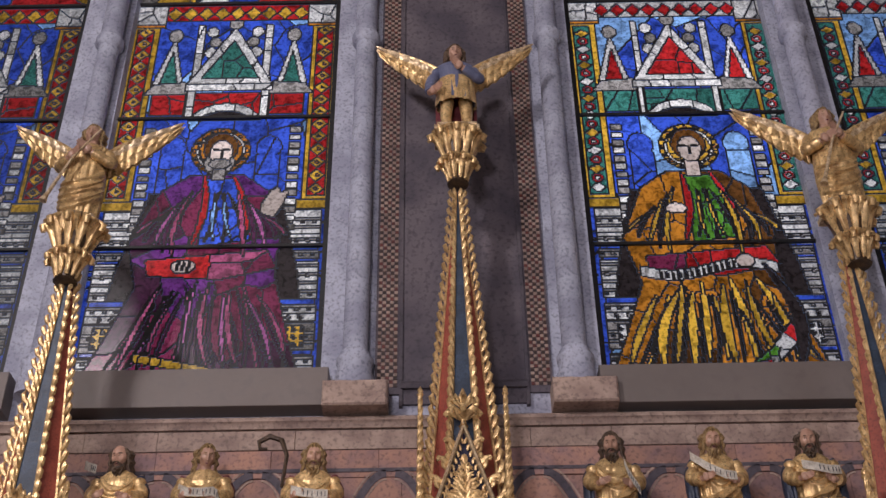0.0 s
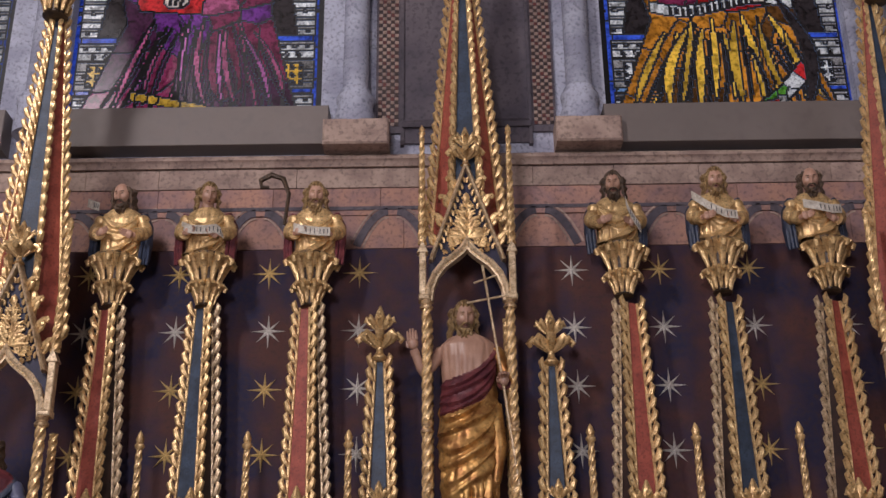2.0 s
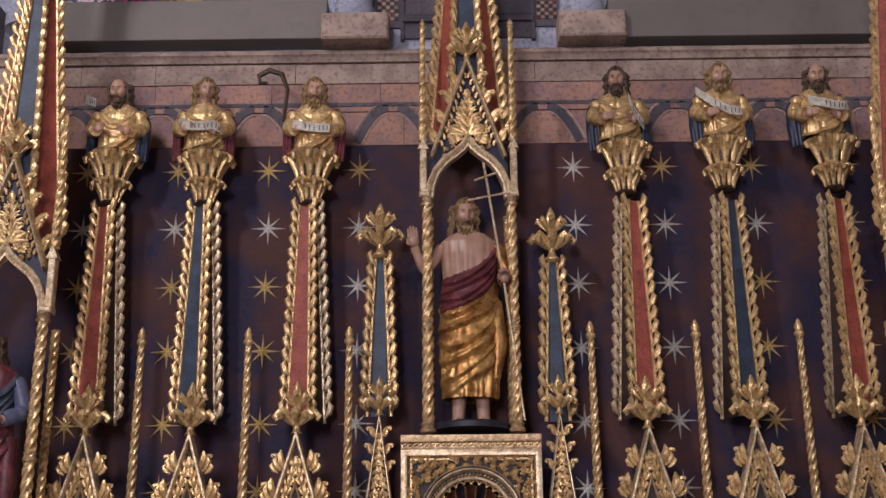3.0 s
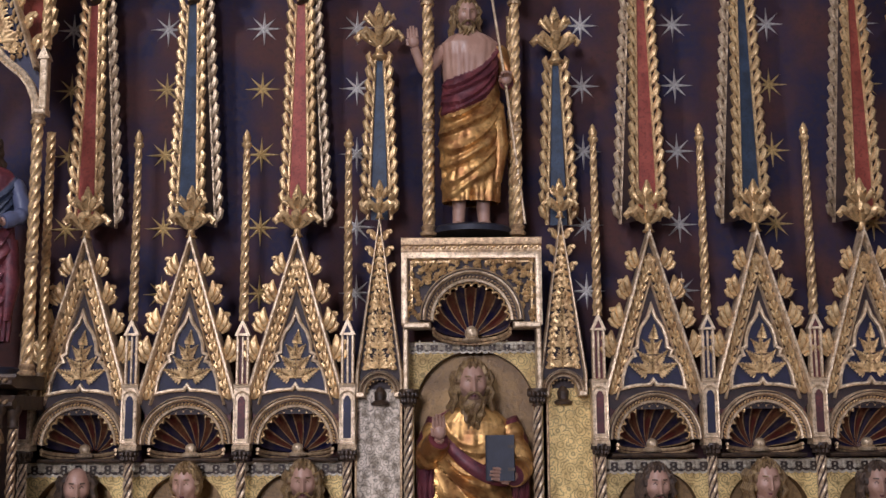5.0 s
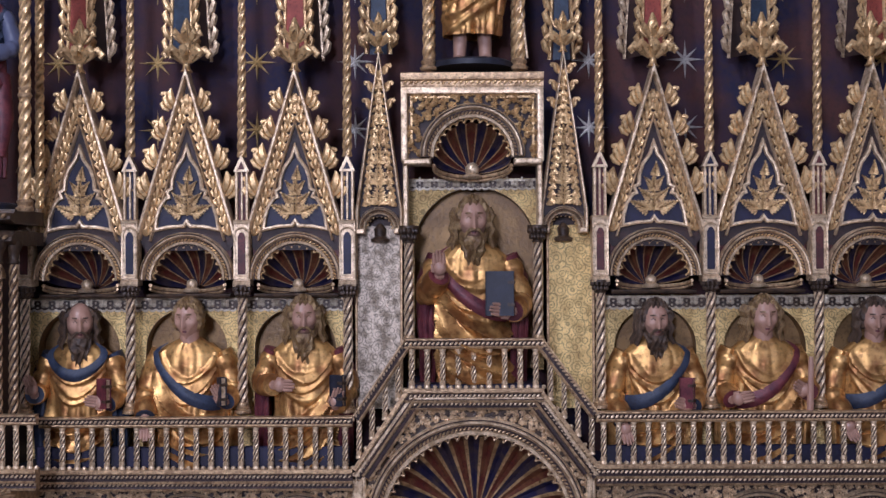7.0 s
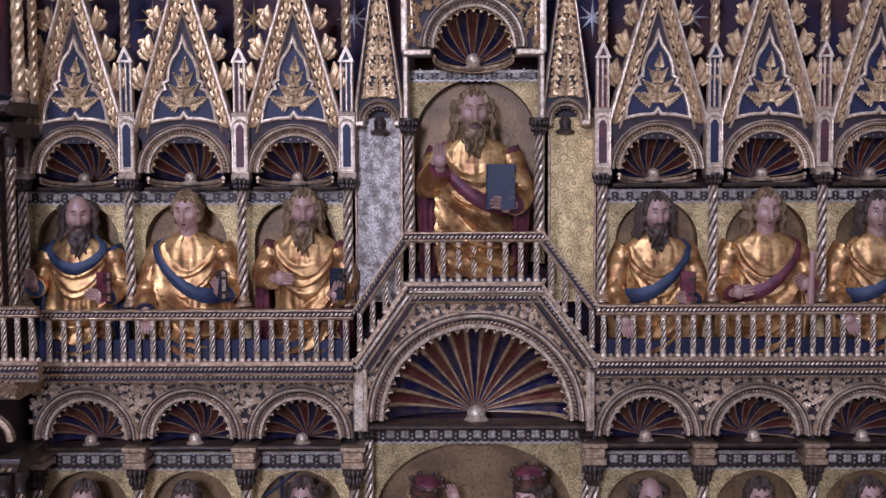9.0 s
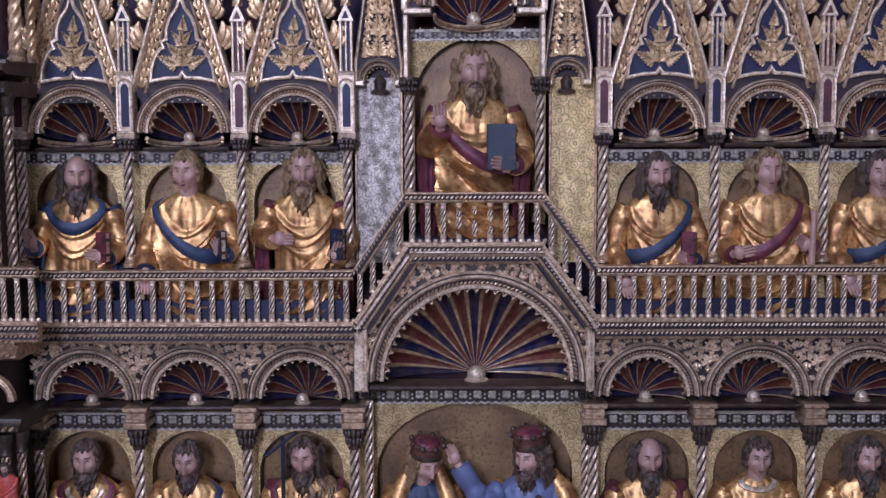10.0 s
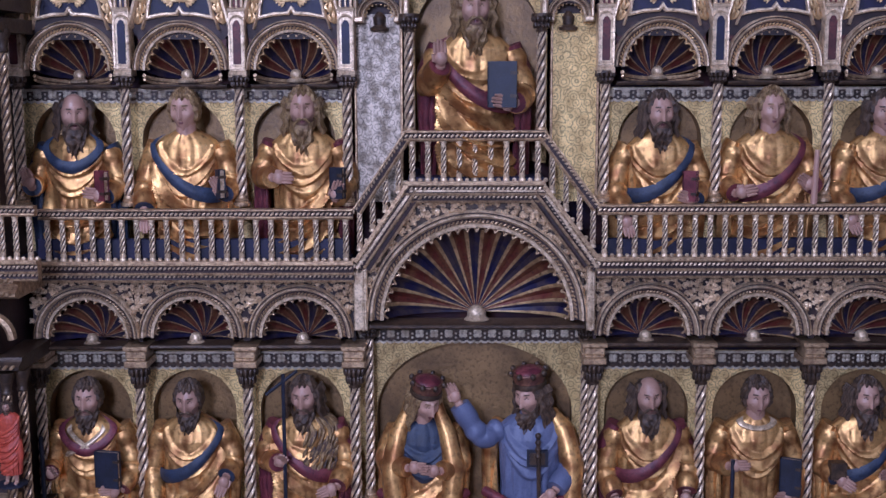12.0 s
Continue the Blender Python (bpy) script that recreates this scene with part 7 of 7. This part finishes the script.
        c.paint(side(0.26, 0.32, 2.8, 3.42), "white", 3)
        for k in range(4):
            c.paint(c.disc(e * (0.16 + 0.03 * (k % 2)), 2.98 + 0.12 * k, 0.05, 0.06), "white" if k % 2 else "grey")
        c.paint(side(0.3, 0.62, 2.4, 2.66), "red" if first else "teal", 3)
        c.paint(c.poly((e * 0.28, 2.62), (e * 0.7, 2.62), (e * 0.62, 2.74), (e * 0.36, 2.76)), "grey")
    # canopy
    c.paint(c.rect(-0.34, 0.34, 2.38, 2.64), "red" if first else "teal", 7)
    for x in (-0.3, 0.3):
        c.paint(c.rect(x - 0.028, x + 0.028, 2.36, 2.82), "white", 2)
    c.paint(c.poly((-0.36, 2.72), (0.36, 2.72), (0.0, 3.4)), "white", 5)
    c.paint(c.poly((-0.24, 2.8), (0.24, 2.8), (0.0, 3.24)), "teal" if first else "red", 5)
    c.paint(c.rect(-0.36, 0.36, 2.66, 2.74), "white", 4)
    c.paint(c.disc(0, 3.44, 0.06, 0.07), "grey")
    c.paint(c.disc(0, 2.32, 0.28, 0.2) & (c.z > 2.34), "white", 3)
    c.paint(c.disc(0, 2.31, 0.22, 0.13) & (c.z > 2.34), "dark")
    # top border
    c.paint(c.rect(-h + 0.26, h - 0.26, 3.47, 3.66), "red" if first else "white")
    for k in range(9):
        x = (k - 4) * 0.135
        c.paint(np.abs(c.x - x) / 0.066 + np.abs(c.z - 3.565) / 0.08 < 1, "yellow" if first else "red")
    c.paint(c.rect(-h, h, 3.7, tall), ("white", "blue", "grey", "red", "yellow"), 30)
    # seated plain figure: throne shade, cloak, tunic, lap and skirt with streaks of lighter glass
    c.paint(c.poly((-0.5, 1.6), (0.5, 1.6), (0.66, 0.9), (0.7, 0.62), (-0.7, 0.62), (-0.66, 0.9)), "dark")
    cloth, light, deep = (("wine", "plum", "purple", "wine"), ("rose", "rose", "pink"), "plum") if first else (("amber", "amber", "brown"), ("yellow",), "dark")
    c.paint(c.poly((-0.2, 1.78), (0.2, 1.78), (0.4, 1.62), (0.52, 1.2), (0.5, 0.85), (0.62, 0.35), (0.72, 0.0), (-0.78, 0.0), (-0.66, 0.3), (-0.5, 0.75), (-0.6, 1.15), (-0.42, 1.62)), cloth, 26)
    c.paint(c.poly((-0.1, 1.74), (0.14, 1.74), (0.3, 1.15), (-0.08, 1.1)), "blue" if first else "green", 7)
    for k in range(5):
        c.paint(c.stroke(-0.04 + 0.07 * k, 1.14, 0.0 + 0.025 * k, 1.6, 0.014, 0.03 * (-1) ** k), ("dark", "sky")[k % 2] if first else ("dark", "yellow")[k % 2])
    for x0, x1, b in ((-0.14, -0.1, 0.05), (0.24, 0.12, 0.06)):
        c.paint(c.stroke(x0, 1.1, x1, 1.78, 0.03, b), "red")
    c.paint(c.poly((-0.46, 0.98), (0.44, 1.06), (0.52, 0.9), (0.1, 0.8), (-0.42, 0.84)), ("rose", "wine", "red") if first else ("red", "wine", "red"), 5)
    rnd = random.Random(6 if first else 7)
    for k in range(13):
        q = k / 12 - 0.5
        foot, knee = q * 1.28 + rnd.uniform(-0.03, 0.03), q * 0.78 + rnd.uniform(-0.03, 0.03)
        c.paint(c.stroke(foot, rnd.uniform(0.02, 0.1), knee, rnd.uniform(0.62, 0.8), (0.02 if first else 0.034) * rnd.uniform(0.7, 1.2), rnd.uniform(-0.07, 0.07)), light[k % len(light)])
        c.paint(c.stroke(foot + 0.05, 0.03, knee + 0.04, rnd.uniform(0.5, 0.75), 0.015, rnd.uniform(-0.05, 0.05)), deep)
    for e in (-1, 1):
        for k in range(5):
            c.paint(c.stroke(e * (0.26 + 0.075 * k), 1.0 + 0.05 * k, e * (0.17 + 0.05 * k), 1.62 - 0.06 * k, 0.021, e * rnd.uniform(0.0, 0.07)), light[k % len(light)] if k % 2 == 0 else deep)
    if first:
        c.paint(c.disc(-0.17, 0.92, 0.09, 0.06), "flesh")
        for k in range(3):
            c.paint(c.stroke(-0.22 + 0.04 * k, 0.88, -0.2 + 0.04 * k, 0.97, 0.007), "dark")
        c.paint(c.poly((0.36, 1.4), (0.46, 1.36), (0.52, 1.48), (0.56, 1.62), (0.5, 1.6), (0.48, 1.66), (0.42, 1.62), (0.36, 1.5)), "flesh")
        c.paint((np.abs(c.z - 0.13 + 0.22 * (c.x + 0.3)) < 0.035) & (np.abs(c.x + 0.16) < 0.27), "yellow", 5)
    else:
        v = c.z - (0.86 + 0.05 * np.sin(c.x * 6))
        c.paint((np.abs(v) < 0.045) & (np.abs(c.x) < 0.5), "white")
        for k in range(15):
            c.paint((np.abs(c.x + 0.36 - 0.045 * k) < 0.009) & (np.abs(v) < 0.03), "dark")
        c.paint(c.disc(-0.17, 1.42, 0.08, 0.05), "flesh")
        c.paint(c.disc(0.27, 0.93, 0.07, 0.06), "flesh")
        c.paint(c.poly((0.1, 0.0), (0.3, 0.0), (0.58, 0.3), (0.5, 0.4), (0.34, 0.2)), ("green", "white", "red", "grey"), 7)
        c.paint(c.stroke(0.5, 0.0, 0.4, 0.9, 0.05, 0.12), "dark")
    c.paint(c.disc(0.0, 2.02, 0.23), "yellow" if not first else "amber", 9)
    c.paint(c.disc(0.0, 2.02, 0.19) & ~c.disc(0.0, 2.02, 0.17), "white")
    for k in range(16):
        a = math.pi * k / 8
        c.paint(c.disc(0.205 * math.cos(a), 2.02 + 0.205 * math.sin(a), 0.016), "dark" if k % 2 else "amber")
    c.paint(c.disc(0.0, 2.05, 0.135, 0.155), "brown")
    if first:
        c.paint(c.disc(0.0, 1.9, 0.115, 0.13), "grey", 4)
    c.paint(c.poly((-0.05, 1.72), (0.06, 1.72), (0.06, 1.9), (-0.05, 1.9)), "grey" if first else "flesh")
    c.paint(c.disc(0.005, 2.0, 0.09, 0.13), "flesh")
    if first:
        c.paint(c.disc(0.005, 1.89, 0.085, 0.05), "grey")
    for e in (-1, 1):
        c.paint(c.rect(0.005 + e * 0.04 - 0.025, 0.005 + e * 0.04 + 0.025, 2.02, 2.034), "brown")
    c.paint(c.rect(0.0, 0.014, 1.95, 2.02), "brown")
    return c


def stained_light(name, which, half, tall, label):
    """One light of glass: each pane a part of its own, held in lead, with iron bars across."""
    t = thing(name, label, "window", "stained glass windows", "structure")
    c = cartoon(which, half, tall)
    g = c.id
    lead = np.zeros(g.shape, bool)
    lead[:, 1:] |= g[:, 1:] != g[:, :-1]
    lead[1:, :] |= g[1:, :] != g[:-1, :]
    lead[0, :] = lead[-1, :] = lead[:, 0] = lead[:, -1] = True
    key = np.where(lead, -1, g)
    runs = {}
    for j in range(c.nz):
        row = key[j]
        cut = np.flatnonzero(np.diff(row)) + 1
        for a, b in zip(np.r_[0, cut], np.r_[cut, c.nx]):
            runs.setdefault(int(row[a]), []).append((a * CELL - half, b * CELL - half, j * CELL))
    for k in sorted(runs):
        s = Shape()
        for x0, x1, z in runs[k]:
            y = -0.004 if k < 0 else 0.0
            s.add([(x0, y, z), (x1, y, z), (x1, y, z + CELL), (x0, y, z + CELL)], [(0, 1, 2, 3)])
        if k < 0:
            part("lead_came", s, IRON, t, smooth=False)
        else:
            part("pane", s, POT[c.pots[k]], t, smooth=False)
    for z in (1.09, 2.36, 3.68):
        s = Shape()
        box(s, -half, half, -0.03, -0.006, z - 0.014, z + 0.014, 0, None, 0.004)
        part("saddle_bar", s, IRON, t)
    s = Shape()
    for e in (-1, 1):
        box(s, min(e * (half - 0.02), e * (half + 0.05)), max(e * (half - 0.02), e * (half + 0.05)), -0.04, 0.02, 0, tall)
    box(s, -half, half, -0.04, 0.02, -0.03, 0.02)
    part("frame", s, IRON, t)
    return t


GLASS_Y = 0.74
w1 = place(stained_light("window_1", "purple", 0.87, 4.62, "tall stained glass window, seated figure in purple, blue ground"), -1.732, 7.95, GLASS_Y)
w2 = place(stained_light("window_2", "yellow", 0.84, 4.62, "tall stained glass window, seated figure in yellow, blue ground"), 1.925, 7.92, GLASS_Y)
w3 = again(w1, -3.89, 7.95, GLASS_Y)
w3.name = "window_3"
w4 = again(w2, 4.0, 7.92, GLASS_Y)
w4.name = "window_4"
